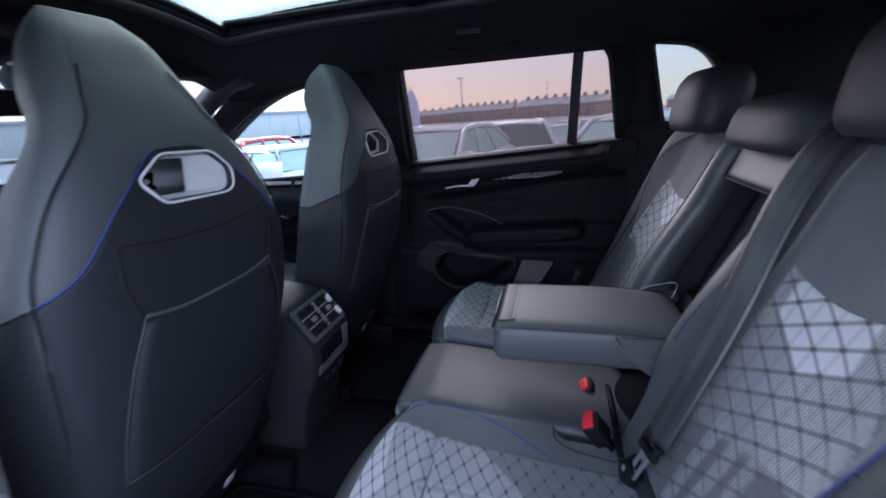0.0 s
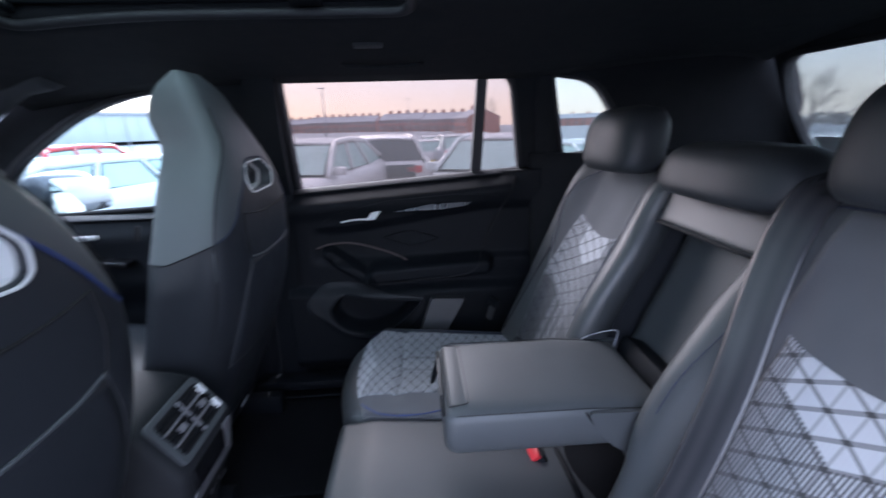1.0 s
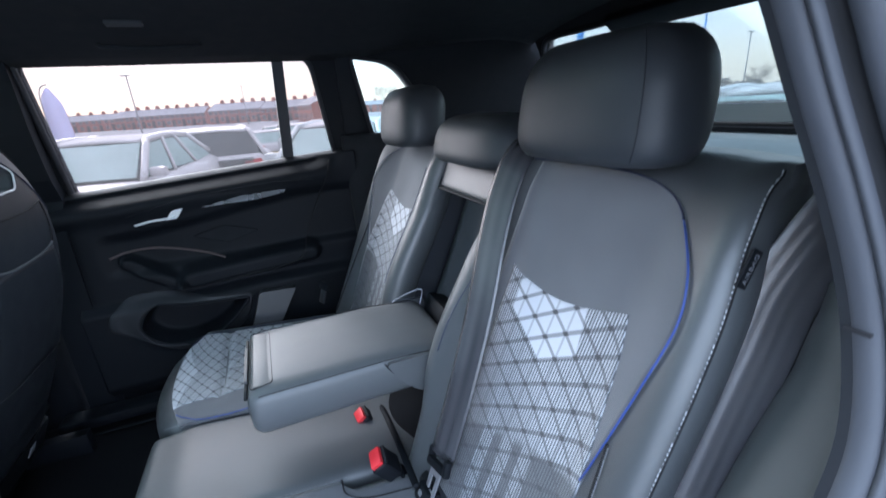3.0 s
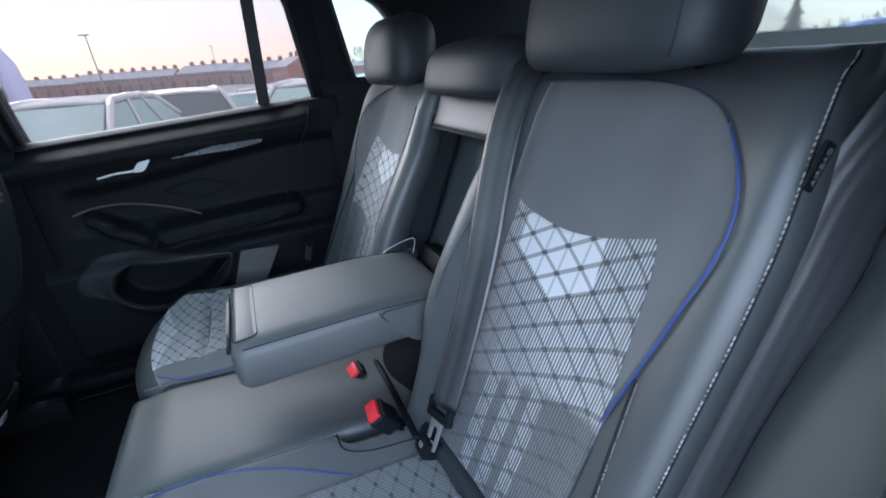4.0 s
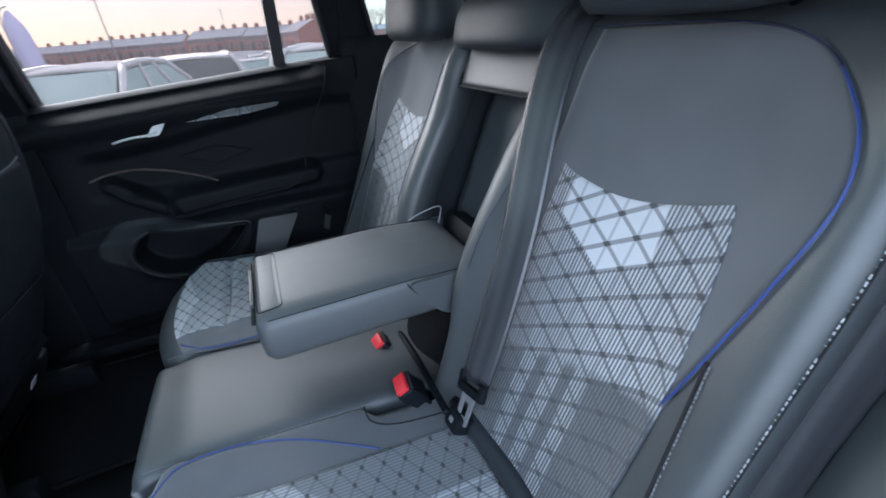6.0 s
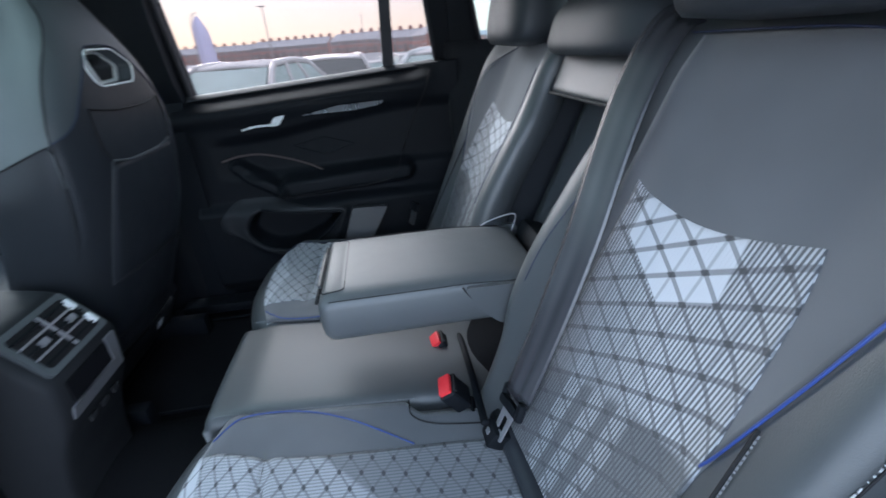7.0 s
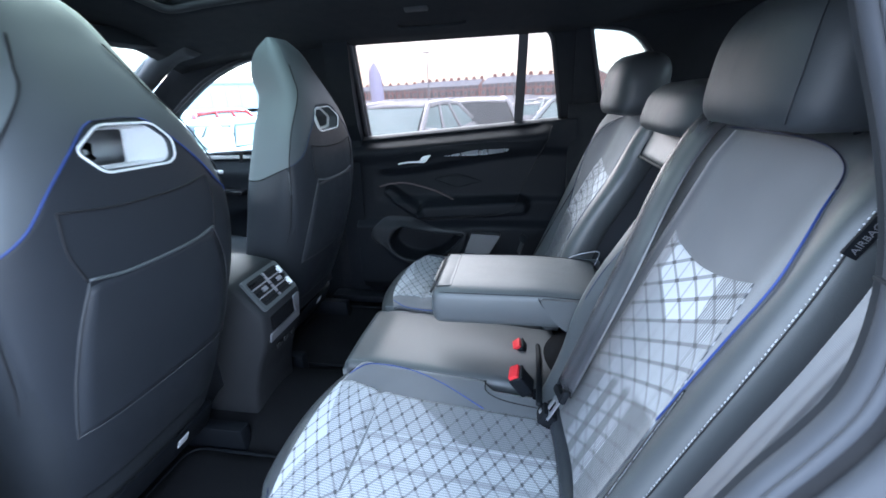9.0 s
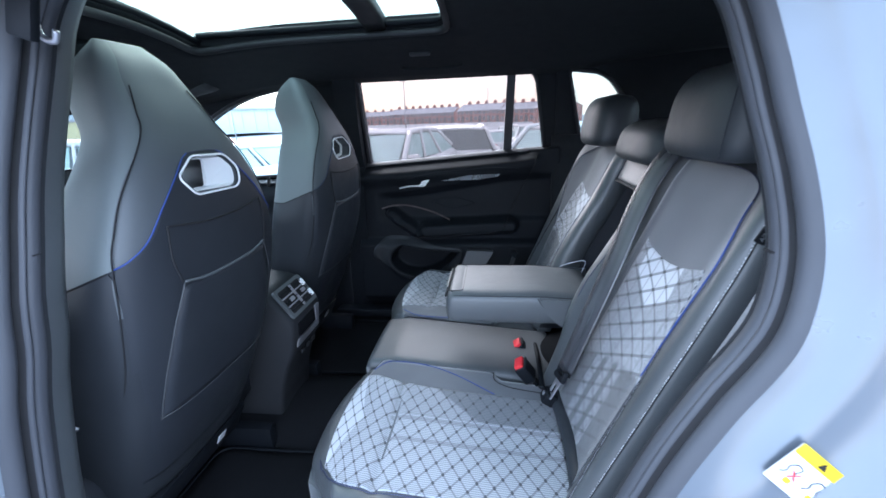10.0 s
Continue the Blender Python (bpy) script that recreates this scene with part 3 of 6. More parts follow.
for outline, owner in ((REAR_WIN, "window_2"), (QUARTER_WIN, "window_3"), (FRONT_WIN, "window_4")):
    window_seal(outline, 1, parent=bpy.data.objects[owner])

# A light plastic pillar trim round the quarter window
qt = dense(rounded([(0.285, 1.13), (0.36, 1.13), (0.315, 1.42), (0.275, 1.42)], 0.01), 0.05)
plate("pillar_trim", qt, [], lambda a, b, d: Vector((a, glass_y(b) - 0.012 + d, b)), 0.012, LINER, far)


# ---- near side: the open doorway ----
DOORWAY = [(0.256, 1.343), (0.273, 1.287), (0.284, 1.233), (0.295, 1.179), (0.301, 1.125), (0.299, 1.085), (0.288, 1.042), (0.268, 1.006), (0.240, 0.966), (0.205, 0.908),
           (0.175, 0.840), (0.140, 0.750), (0.100, 0.655), (0.055, 0.560), (-0.005, 0.470), (-0.10, 0.425), (-0.30, 0.418), (-0.48, 0.43), (-0.555, 0.50), (-0.575, 0.62), (-0.562, 0.76),
           (-0.540, 0.90), (-0.524, 1.00), (-0.520, 1.10), (-0.521, 1.20), (-0.511, 1.308), (-0.498, 1.375), (-0.455, 1.425), (-0.35, 1.440), (-0.10, 1.440), (0.12, 1.432), (0.215, 1.402)]
DOORWAY = [(p.x, p.z) for p in smooth_path([(x, 0, z) for x, z in DOORWAY], 4, closed=True)]
# the doorway leans inwards towards the roof
DOOR_Y = table([(0.30, -0.700), (0.80, -0.690), (0.93, -0.680), (0.98, -0.672), (1.04, -0.664), (1.10, -0.648), (1.25, -0.598), (1.32, -0.575), (1.50, -0.530)])
near = plate("wall_near", dense([(-1.90, 0.30), (1.22, 0.30)] + ROOFLINE, 0.08), [DOORWAY, [(x, z) for x, z in [(p[0] + 0.02, p[1]) for p in FRONT_WIN]]],
             lambda a, b, d: Vector((a, DOOR_Y(b) + 0.005 - 0.06 * ramp(-0.62, -0.8, a) - d, b)), 0.012, LINER)
tagged(near, "dark inner trim of the body side round the open rear doorway", "body side", kind="structure")


def doorway_band(name, profile, mat, parent, label=""):
    """A band swept round the doorway; profile: steps of (outwards, y from the inner edge)."""
    n = len(DOORWAY)
    rings = []
    for i in range(n):
        out = Vector((0, 0))
        for k in range(-5, 6):
            a, b = Vector(DOORWAY[(i + k - 1) % n]), Vector(DOORWAY[(i + k + 1) % n])
            d = (b - a).normalized()
            q = Vector((d.y, -d.x))
            if (Vector(DOORWAY[(i + k) % n]) - Vector((-0.1, 0.95))).dot(q) < 0:
                q = -q
            out += q
        out.normalize()
        p = Vector(DOORWAY[i])
        far_out = ((p - Vector((-0.1, 1.0))).normalized() + out * 0.5).normalized()
        rings.append([Vector((p.x, DOOR_Y(p.y) + y, p.y)) + Vector((out.x, 0, out.y)) * min(o, 0.06) + Vector((far_out.x, 0, far_out.y)) * max(0.0, o - 0.06) for o, y in profile])
    m = len(profile)
    verts = [v for r in rings for v in r]
    faces = [(i * m + k, i * m + k + 1, ((i + 1) % n) * m + k + 1, ((i + 1) % n) * m + k) for i in range(n) for k in range(m - 1)]
    return fix_normals(mesh_object(name, verts, faces, mat, parent, label))


frame_near = thing("door_frame", "silver painted doorway with a grey rubber seal", "door frame", kind="structure")
trim_in = doorway_band("inner_trim", [(0.085, 0.062), (0.045, 0.060), (0.022, 0.050), (0.012, 0.034), (0.006, 0.015), (0.003, 0.004)], TRIM_GREY, frame_near, "grey sill trim")
for v in trim_in.data.vertices:
    if v.co.x > 0:
        edge_y = DOOR_Y(v.co.z)
        v.co.y = edge_y + (v.co.y - edge_y) * (0.03 + 0.60 * ramp(0.93, 0.82, v.co.z))
doorway_band("edge_trim", [(0.004, 0.003), (0.0005, 0.001), (-0.0008, -0.003), (-0.0005, -0.008), (0.001, -0.012), (0.004, -0.0145)], RUBBER, frame_near, "grey edge trim")
doorway_band("seal", [(0.004, -0.0135), (0.0015, -0.0155), (0.0012, -0.0175), (0.003, -0.0195), (0.0065, -0.0205)], RUBBER, frame_near, "grey rubber door seal")
doorway_band("seal_groove", [(0.0060, -0.0200), (0.0130, -0.0215), (0.0130, -0.0270), (0.0085, -0.0290)], SEAM, frame_near)
doorway_band("seal_lip", [(0.0088, -0.0280), (0.0072, -0.0300), (0.0066, -0.034), (0.0085, -0.039), (0.0125, -0.0435), (0.0175, -0.0455), (0.0215, -0.0475)], RUBBER, frame_near)
doorway_band("painted_flange", [(0.0195, -0.0470), (0.028, -0.050), (0.040, -0.056), (0.047, -0.064), (0.054, -0.070), (0.062, -0.0725), (0.074, -0.074), (0.088, -0.080), (0.106, -0.096), (0.117, -0.125), (0.126, -0.150),
                                (0.140, -0.165), (0.165, -0.175), (0.185, -0.195), (0.21, -0.207), (0.28, -0.215)], PAINT, frame_near, "pale silver blue painted metal")
for z, at_x in ((1.103, 0.2995), (1.10, -0.5205)):
    rbox("trim_joint", (0.003, 0.013, 0.0022), (at_x, DOOR_Y(z) - 0.004, z), SEAM, frame_near, bevel=0.0004)

skin = patch("body_panel", lambda u, v: (u, -0.866, v), 0.42, 1.30, 0.25, 1.45, PAINT, None, lift=0, away=(0, 1, 0), nu=16, nv=16, thick=0.01)
tagged(skin, "pale silver blue rear wing of the car", "body panel", kind="structure")

# ---- far rear door: a moulded card in relief ----
def seg_dist(p, a, b):
    p, a, b = Vector(p), Vector(a), Vector(b)
    t = min(1.0, max(0.0, (p - a).dot(b - a) / (b - a).length_squared))
    return (p - a - (b - a) * t).length


POCKET = rounded([(-0.395, 0.716), (-0.448, 0.640), (-0.395, 0.572), (-0.300, 0.556), (-0.195, 0.592), (-0.115, 0.680), (-0.29, 0.694)], [0.04, 0.05, 0.05, 0.05, 0.05, 0.02, 0.05], 6)
FLARE = rounded([(-0.350, 0.742), (-0.455, 0.744), (-0.512, 0.690), (-0.516, 0.650), (-0.440, 0.606), (-0.350, 0.540), (-0.215, 0.540), (-0.125, 0.610), (-0.105, 0.690), (-0.24, 0.705)], [0.03, 0.03, 0.04, 0.03, 0.03, 0.04, 0.04, 0.04, 0.01, 0.05], 6)


def inside(p, poly):
    hit, n = False, len(poly)
    for i in range(n):
        a, b = poly[i - 1], poly[i]
        if (a[1] > p[1]) != (b[1] > p[1]) and p[0] < (b[0] - a[0]) * (p[1] - a[1]) / (b[1] - a[1]) + a[0]:
            hit = not hit
    return hit


def poly_dist(p, poly):
    return min(seg_dist(p, poly[i - 1], poly[i]) for i in range(len(poly)))


def belt(x):
    return 1.052 + (x + 0.522) * 0.068


def card_y(x, z):
    """The inner face of the door card."""
    y = 0.722
    b = belt(x)
    rear = ramp(0.27, 0.15, x)
    y += 0.055 * ramp(b - 0.045, b + 0.005, z) * rear
    # shoulder roll under the window
    y -= 0.016 * math.exp(-((z - (b - 0.055)) / 0.028) ** 2) * rear
    # concave insert above the arm rest
    top = 0.935 + 0.07 * ramp(-0.45, 0.2, x)
    low = 0.80
    y += 0.022 * ramp(low, low + 0.03, z) * ramp(top + 0.01, top - 0.03, z) * ramp(-0.50, -0.42, x)
    # arm rest
    d = seg_dist((x, z), (-0.27, 0.768), (0.10, 0.790))
    y -= 0.050 * ramp(0.042, 0.018, d)
    # grab bar running up to the front
    d = seg_dist((x, z), (-0.425, 0.845), (-0.305, 0.760))
    y -= 0.045 * ramp(0.030, 0.012, d)
    # lower door bulges inwards, with the pocket sunk in it
    y -= 0.035 * ramp(0.735, 0.70, z) * ramp(0.40, 0.46, z)
    e = poly_dist((x, z), POCKET)
    if inside((x, z), POCKET):
        y += 0.075 * ramp(0.0, 0.018, e)
    else:
        y -= 0.012 * math.exp(-(e / 0.018) ** 2)
    return y


def build_far_door():
    door = thing("door_1", "closed black rear door with moulded card, arm rest and pocket", "car door", kind="structure")
    xs, zs = np.linspace(-0.575, 0.30, 150), np.linspace(0.33, 1.0, 120)
    rows, back = [], []
    for k in range(len(zs)):
        row, under = [], []
        for x in xs:
            z = 0.33 + (belt(x) + 0.004 - 0.33) * k / (len(zs) - 1)
            row.append(Vector((x, card_y(x, z), z)))
            under.append(Vector((x, 0.86, z)))
        rows.append(row)
        back.append(under)
    verts, faces = closed_sheet(rows, back)
    fix_normals(mesh_object("door_card", verts, faces, PLASTIC, door))
    # satin belt ledge
    pts = [(x, 0.778, belt(x) + 0.004) for x in np.linspace(-0.56, 0.28, 30)]
    ribbon("belt_ledge", pts, (0, -0.45, 0.9), 0.030, RUBBER_DARK, door, "dark window ledge")
    # long decor strip
    def strip(a, b):
        return Vector((a, card_y(a, b) - 0.004, b))
    decor = dense(rounded([(-0.47, 0.935), (-0.36, 0.958), (-0.19, 0.985), (0.06, 1.012), (0.13, 1.015), (0.16, 1.030), (0.02, 1.040), (-0.22, 1.026), (-0.40, 0.985)], 0.012), 0.02)
    plate("decor_strip", decor, [], lambda a, b, d: strip(a, b) + Vector((0, d, 0)), 0.006, PLASTIC, door, "black decor strip")
    shine = dense(rounded([(-0.196, 0.987), (-0.03, 0.990), (0.050, 1.000), (0.058, 1.012), (-0.08, 1.008)], 0.003), 0.02)
    plate("decor_inlay", shine, [], lambda a, b, d: strip(a, b) + Vector((0, d - 0.006, 0)), 0.003, TRIM_SILVER, door, "satin silver inlay")
    # handle
    tube("door_handle", smooth_path([(-0.372, 0.690, 0.962), (-0.33, 0.683, 0.970), (-0.285, 0.680, 0.972), (-0.265, 0.684, 0.978)], 6), 0.0055, SILVER, door, "bright silver door handle", squash=0.6)
    lever = dense(rounded([(-0.292, 0.966), (-0.262, 0.968), (-0.240, 0.996), (-0.272, 0.992)], 0.006), 0.02)
    plate("handle_lever", lever, [], lambda a, b, d: Vector((a, 0.682 + d, b)), 0.01, SILVER, door)
    # diamond cut panel
    dia = rounded([(-0.245, 0.893), (-0.150, 0.915), (-0.050, 0.882), (-0.150, 0.858)], 0.008)
    plate("diamond_panel", dia, [], lambda a, b, d: strip(a, b) + Vector((0, d + 0.001, 0)), 0.006, LINER, door, "matt black diamond panel")
    tube("diamond_rim", [strip(p[0], p[1]) - Vector((0, 0.001, 0)) for p in dense(dia, 0.02)], 0.0018, PLASTIC, door, sides=6, closed=True)
    # thin trim line that bends over the grab bar
    line = smooth_path([(-0.470, 0, 0.866), (-0.42, 0, 0.876), (-0.35, 0, 0.876), (-0.26, 0, 0.852), (-0.165, 0, 0.812)], 8)
    tube("trim_line", [(p.x, card_y(p.x, p.z) - 0.003, p.z) for p in line], 0.0038, TRIM_COPPER, door, "dull copper trim line", sides=6)
    seam = smooth_path([(-0.30, 0, 0.735), (-0.15, 0, 0.752), (0.02, 0, 0.766), (0.077, 0, 0.796), (0.126, 0, 0.895), (0.187, 0, 1.02), (0.212, 0, 1.085)], 8)
    tube("card_seam", [(p.x, card_y(p.x, p.z) - 0.001, p.z) for p in seam], 0.0025, SEAM, door, sides=6)
    lip = [(p[0], card_y(p[0], p[1]) - 0.004, p[1]) for p in POCKET]
    tube("pocket_lip", lip, 0.005, PLASTIC, door, sides=8, closed=True)
    hub = Vector((-0.31, 0.64))
    def reach(outline, angle):
        """Distance from the hub to the outline."""
        d, best = Vector((math.cos(angle), math.sin(angle))), 0.0
        for p, q in zip(outline, list(outline[1:]) + [outline[0]]):
            p, e = Vector(p[:2]) - hub, Vector(q[:2]) - Vector(p[:2])
            den = d.x * e.y - d.y * e.x
            if abs(den) > 1e-9:
                far, along = (p.x * e.y - p.y * e.x) / den, (p.x * d.y - p.y * d.x) / den
                if far > 0 and -1e-6 <= along <= 1 + 1e-6:
                    best = max(best, far)
        return best
    angles = np.linspace(0, 2 * math.pi, 96, endpoint=False)
    spans = [(reach(POCKET, w), max(reach(FLARE, w), reach(POCKET, w) + 0.004)) for w in angles]
    def band(share, sink):
        ring = []
        for w, (r0, r1) in zip(angles, spans):
            r = r0 + (r1 - r0) * share
            x, z = hub.x + r * math.cos(w), hub.y + r * math.sin(w)
            ring.append(Vector((x, card_y(x, z) - 0.0035 + sink, z)))
        return ring
    loft("pocket_flare", [band(0.02, 0.010), band(0.02, 0.001), band(0.15, -0.001), band(0.4, 0.001), band(0.7, 0.0), band(0.92, -0.002), band(1.0, 0.001), band(1.0, 0.010)], DOOR_GREY, door, "grey flared surround of the pocket", cap=False)
    ledge = rounded([(-0.135, 0.56), (-0.05, 0.56), (0.03, 0.685), (-0.085, 0.690)], 0.01)
    plate("pocket_ledge", ledge, [], lambda a, b, d: Vector((a, 0.655 + (0.69 - b) * -0.25 + d, b)), 0.03, PLASTIC_GREY, door, "grey plastic bottle rest")
    rbox("sill_step", (0.30, 0.07, 0.035), (-0.55, 0.66, 0.395), PLASTIC, door, bevel=0.012)


build_far_door()


def build_plain_door(name, x0, x1, side, label):
    """A closed front door: a simple moulded card."""
    door = thing(name, label, "car door", kind="structure")
    fn = lambda u, v: (u, side * (0.735 + 0.05 * ramp(0.93, 0.99, v) - 0.03 * math.exp(-((v - 0.78) / 0.05) ** 2) - 0.02 * ramp(0.68, 0.6, v)), v)
    patch("door_card", fn, x0, x1, 0.33, 0.995, PLASTIC, door, lift=0, away=(0, side, 0), nu=30, nv=30, thick=0.10)
    pts = [(x, side * 0.780, 0.992) for x in np.linspace(x0, x1, 12)]
    ribbon("belt_ledge", pts, (0, -0.4 * side, 0.9), 0.035, PLASTIC_GREY, door)
    tube("door_handle", [(x0 + 0.30, side * 0.70, 0.93), (x0 + 0.36, side * 0.695, 0.94), (x0 + 0.44, side * 0.70, 0.94)], 0.008, SILVER, door)
    rbox("switch_panel", (0.22, 0.06, 0.02), (x0 + 0.42, side * 0.70, 0.86), GLOSS, door, bevel=0.006, turn=(0, 6, 0))
    return door


build_plain_door("door_2", -1.60, -0.655, 1, "closed black front door on the driver's side")
build_plain_door("door_3", -1.60, -0.62, -1, "closed black front door on the passenger's side")

# pillar between the far doors, down to the sill
pil = plate("pillar_far", dense(rounded([(-0.645, 0.36), (-0.555, 0.36), (-0.530, 1.43), (-0.625, 1.43)], 0.01), 0.06), [],
            lambda a, b, d: Vector((a, (0.715 if b < 1.0 else glass_y(b) - 0.028 - 0.03 * ramp(1.0, 1.1, b) * ramp(1.43, 1.2, b)) + d, b)), 0.04, PLASTIC)
tagged(pil, "black plastic pillar between the doors", "pillar", kind="structure")

# rear: luggage cover, side trims, tailgate with its window
def tail_x(z):
    return 1.25 - 0.75 * (z - 1.12)


TAIL_WIN = rounded([(-0.70, 1.135), (0.735, 1.135), (0.725, 1.30), (0.655, 1.438), (-0.62, 1.438), (-0.69, 1.30)], [0.06, 0.06, 0.05, 0.07, 0.07, 0.05])
tail = plate("wall_rear", dense([(-0.86, 0.30), (0.86, 0.30), (0.80, 1.10), (0.66, 1.50), (-0.66, 1.50), (-0.80, 1.10)], 0.1), [TAIL_WIN],
             lambda a, b, d: Vector((tail_x(b) + d, a, b)), 0.04, LINER)
tagged(tail, "black tailgate trim round the rear window", "tailgate", kind="structure")
w5 = plate("window_5", [(p[0] * 1.01, p[1]) for p in TAIL_WIN], [], lambda a, b, d: Vector((tail_x(b) + 0.02 + d, a, b)), 0.004, GLASS_REAR)
w5.visible_shadow = False
tagged(w5, "rear window of the tailgate with a brake light housing", "window", kind="structure")
tube("window_seal", [(tail_x(p[1]) + 0.004, p[0], p[1]) for p in dense(TAIL_WIN, 0.06)], 0.010, RUBBER_DARK, w5, sides=6, closed=True)
rbox("brake_light_housing", (0.06, 0.52, 0.028), (tail_x(1.435) - 0.02, 0.03, 1.425), PLASTIC, w5, bevel=0.01, turn=(0, 35, 0))
tube("wiper_arm", [(tail_x(1.175) + 0.03, -0.62, 1.172), (tail_x(1.19) + 0.03, 0.0, 1.190), (tail_x(1.18) + 0.03, 0.5, 1.178)], 0.009, RUBBER_DARK, w5, sides=6)
shelf = patch("luggage_cover", lambda u, v: (v, u, 1.116 + 0.003 * math.sin(v * 40)), -0.60, 0.60, 0.83, 1.235, LID_GREY, None, lift=0, away=(0, 0, -1), nu=10, nv=20, thick=0.006)
tagged(shelf, "grey roller luggage cover behind the rear seats", "luggage cover")
rbox("cover_cassette", (0.30, 1.20, 0.05), (0.68, 0, 1.085), LINER, shelf, "black roller cassette", bevel=0.018)
plate("tailgate_ledge", dense(rounded([(-0.66, 1.143), (0.66, 1.143), (0.66, 1.192), (-0.66, 1.192)], 0.008), 0.1), [], lambda a, b, d: Vector((tail_x(b) - 0.012 + d, a, b)), 0.010, LID_GREY, tail, "grey ledge under the rear window")
REAR_EDGE = table([(0.36, 0.06), (0.56, 0.058), (0.66, 0.102), (0.75, 0.140), (0.84, 0.175), (0.908, 0.205), (0.966, 0.240), (1.006, 0.268), (1.042, 0.288), (1.085, 0.299), (1.125, 0.301), (1.18, 0.296)])
for side in (-1, 1):
    fn = lambda u, v: (u, side * (0.700 + 0.05 * ramp(0.36, 0.28, u) - 0.06 * ramp(0.95, 0.6, v) - 0.07 * ramp(0.62, 0.45, u) * ramp(1.1, 0.9, v)), v)
    if side < 0:
        fn = lambda u, v: (u, DOOR_Y(v) + 0.003 + ((-0.588 - DOOR_Y(v)) * ramp(REAR_EDGE(v), REAR_EDGE(v) + 0.125, u) + 0.055 * ramp(REAR_EDGE(v) + 0.12, REAR_EDGE(v) + 0.20, u)) * ramp(1.17, 1.08, v), v)
    q = patch("quarter_panel", fn, 0.27 if side > 0 else (lambda v: REAR_EDGE(v) + 0.004), 1.24, 0.36, 1.13 if side < 0 else 1.16, LINER if side > 0 else TRIM_DARK, None, lift=0, away=(0, side, 0), nu=20 if side > 0 else 60, nv=20 if side > 0 else 36, thick=0.06 if side > 0 else 0.012)
    tagged(q, "black cloth side trim beside the boot" if side > 0 else "dark grey side trim between the seat belt and the doorway", "side trim", kind="structure")

# front: windscreen, dashboard, pedal wall
ws = plate("window_6", dense(rounded([(-0.74, 1.00), (0.74, 1.00), (0.60, 1.415), (-0.60, 1.415)], 0.06), 0.08), [],
           lambda a, b, d: Vector((-1.90 + (b - 1.0) * 1.55 + d, a, b)), 0.004, GLASS_CLEAN)
ws.visible_shadow = False
tagged(ws, "wide raked windscreen", "windscreen", kind="structure")
for side in (-1, 1):
    a = tube("pillar_front", smooth_path([(-1.92, side * 0.78, 0.98), (-1.60, side * 0.72, 1.20), (-1.27, side * 0.655, 1.385), (-1.1, side * 0.62, 1.425)], 8), 0.042, PLASTIC_GREY, None, sides=10)
    tagged(a, "slanted grey windscreen pillar trim", "pillar", kind="structure")
head = rbox("windscreen_header", (0.12, 1.25, 0.05), (-1.24, 0, 1.435), LINER, None, bevel=0.015)
tagged(head, "black headliner edge above the windscreen", "trim", kind="structure")
bulk = patch("wall_front", lambda u, v: (-1.93, u, v), -0.85, 0.85, 0.30, 1.02, PLASTIC, None, lift=0, away=(-1, 0, 0), nu=4, nv=4, thick=0.04)
tagged(bulk, "dark bulkhead under the windscreen", "wall", kind="structure")


# ---- rear seats ----
def back_x(a, z):
    """Face of an outer backrest; a is the distance from the car's middle."""
    x = 0.298 + 0.42 * (z - 0.904)
    x -= 0.041 * ramp(0.44, 0.550, a) * ramp(1.215, 1.13, z) ** 0.5
    x -= (0.026 + 0.024 * math.exp(-((z - 0.85) / 0.14) ** 2)) * ramp(0.235, 0.155, a)
    x += 0.010 * math.exp(-((a - 0.36) / 0.09) ** 2)
    x += 0.012 * ramp(1.10, 1.17, z)
    return x


def seat_z(a, x):
    """Top of an outer seat cushion."""
    z = 0.642 - 0.10 * (x + 0.30)
    z -= 0.012 * ramp(-0.26, -0.34, x)
    z -= 0.009 * math.exp(-((x + 0.188 - 0.03 * (a - 0.2)) / 0.010) ** 2) * ramp(0.18, 0.23, a) * ramp(0.56, 0.52, a)
    z += 0.012 * ramp(0.50, 0.57, a) - 0.008 * math.exp(-((a - 0.36) / 0.12) ** 2)
    return z


def front_x(a, x):
    """Bows the front edge of an outer cushion: fullest in its middle."""
    return x + (0.024 + 0.040 * min(1.6, ((a - 0.345) / 0.19) ** 2)) * ramp(-0.20, -0.368, x)


PIPE_LINE = [(0.484, 0.846), (0.492, 0.870), (0.506, 0.924), (0.518, 0.974), (0.530, 1.040), (0.521, 1.077), (0.500, 1.102), (0.464, 1.125), (0.415, 1.142), (0.35, 1.149), (0.28, 1.150), (0.20, 1.150)]
PIPE = table([(0.60, 0.480), (0.70, 0.481), (0.80, 0.482)] + [(z, a) for a, z in PIPE_LINE[1:9]] + [(1.1465, 0.385)])
CLOTH_TOP = table([(0.20, 1.020), (0.238, 0.996), (0.284, 0.985), (0.321, 0.981), (0.363, 0.985), (0.404, 0.995), (0.453, 1.010)])
CLOTH_OUT = table([(0.60, 0.478), (0.70, 0.482), (0.82, 0.486), (0.856, 0.485), (0.906, 0.477), (0.947, 0.471), (0.98, 0.464), (1.01, 0.453)])


BACK_EDGE = table([(0.5, 0.568), (0.9, 0.566), (1.0, 0.566), (1.05, 0.564), (1.1, 0.558), (1.14, 0.551), (1.172, 0.540)])


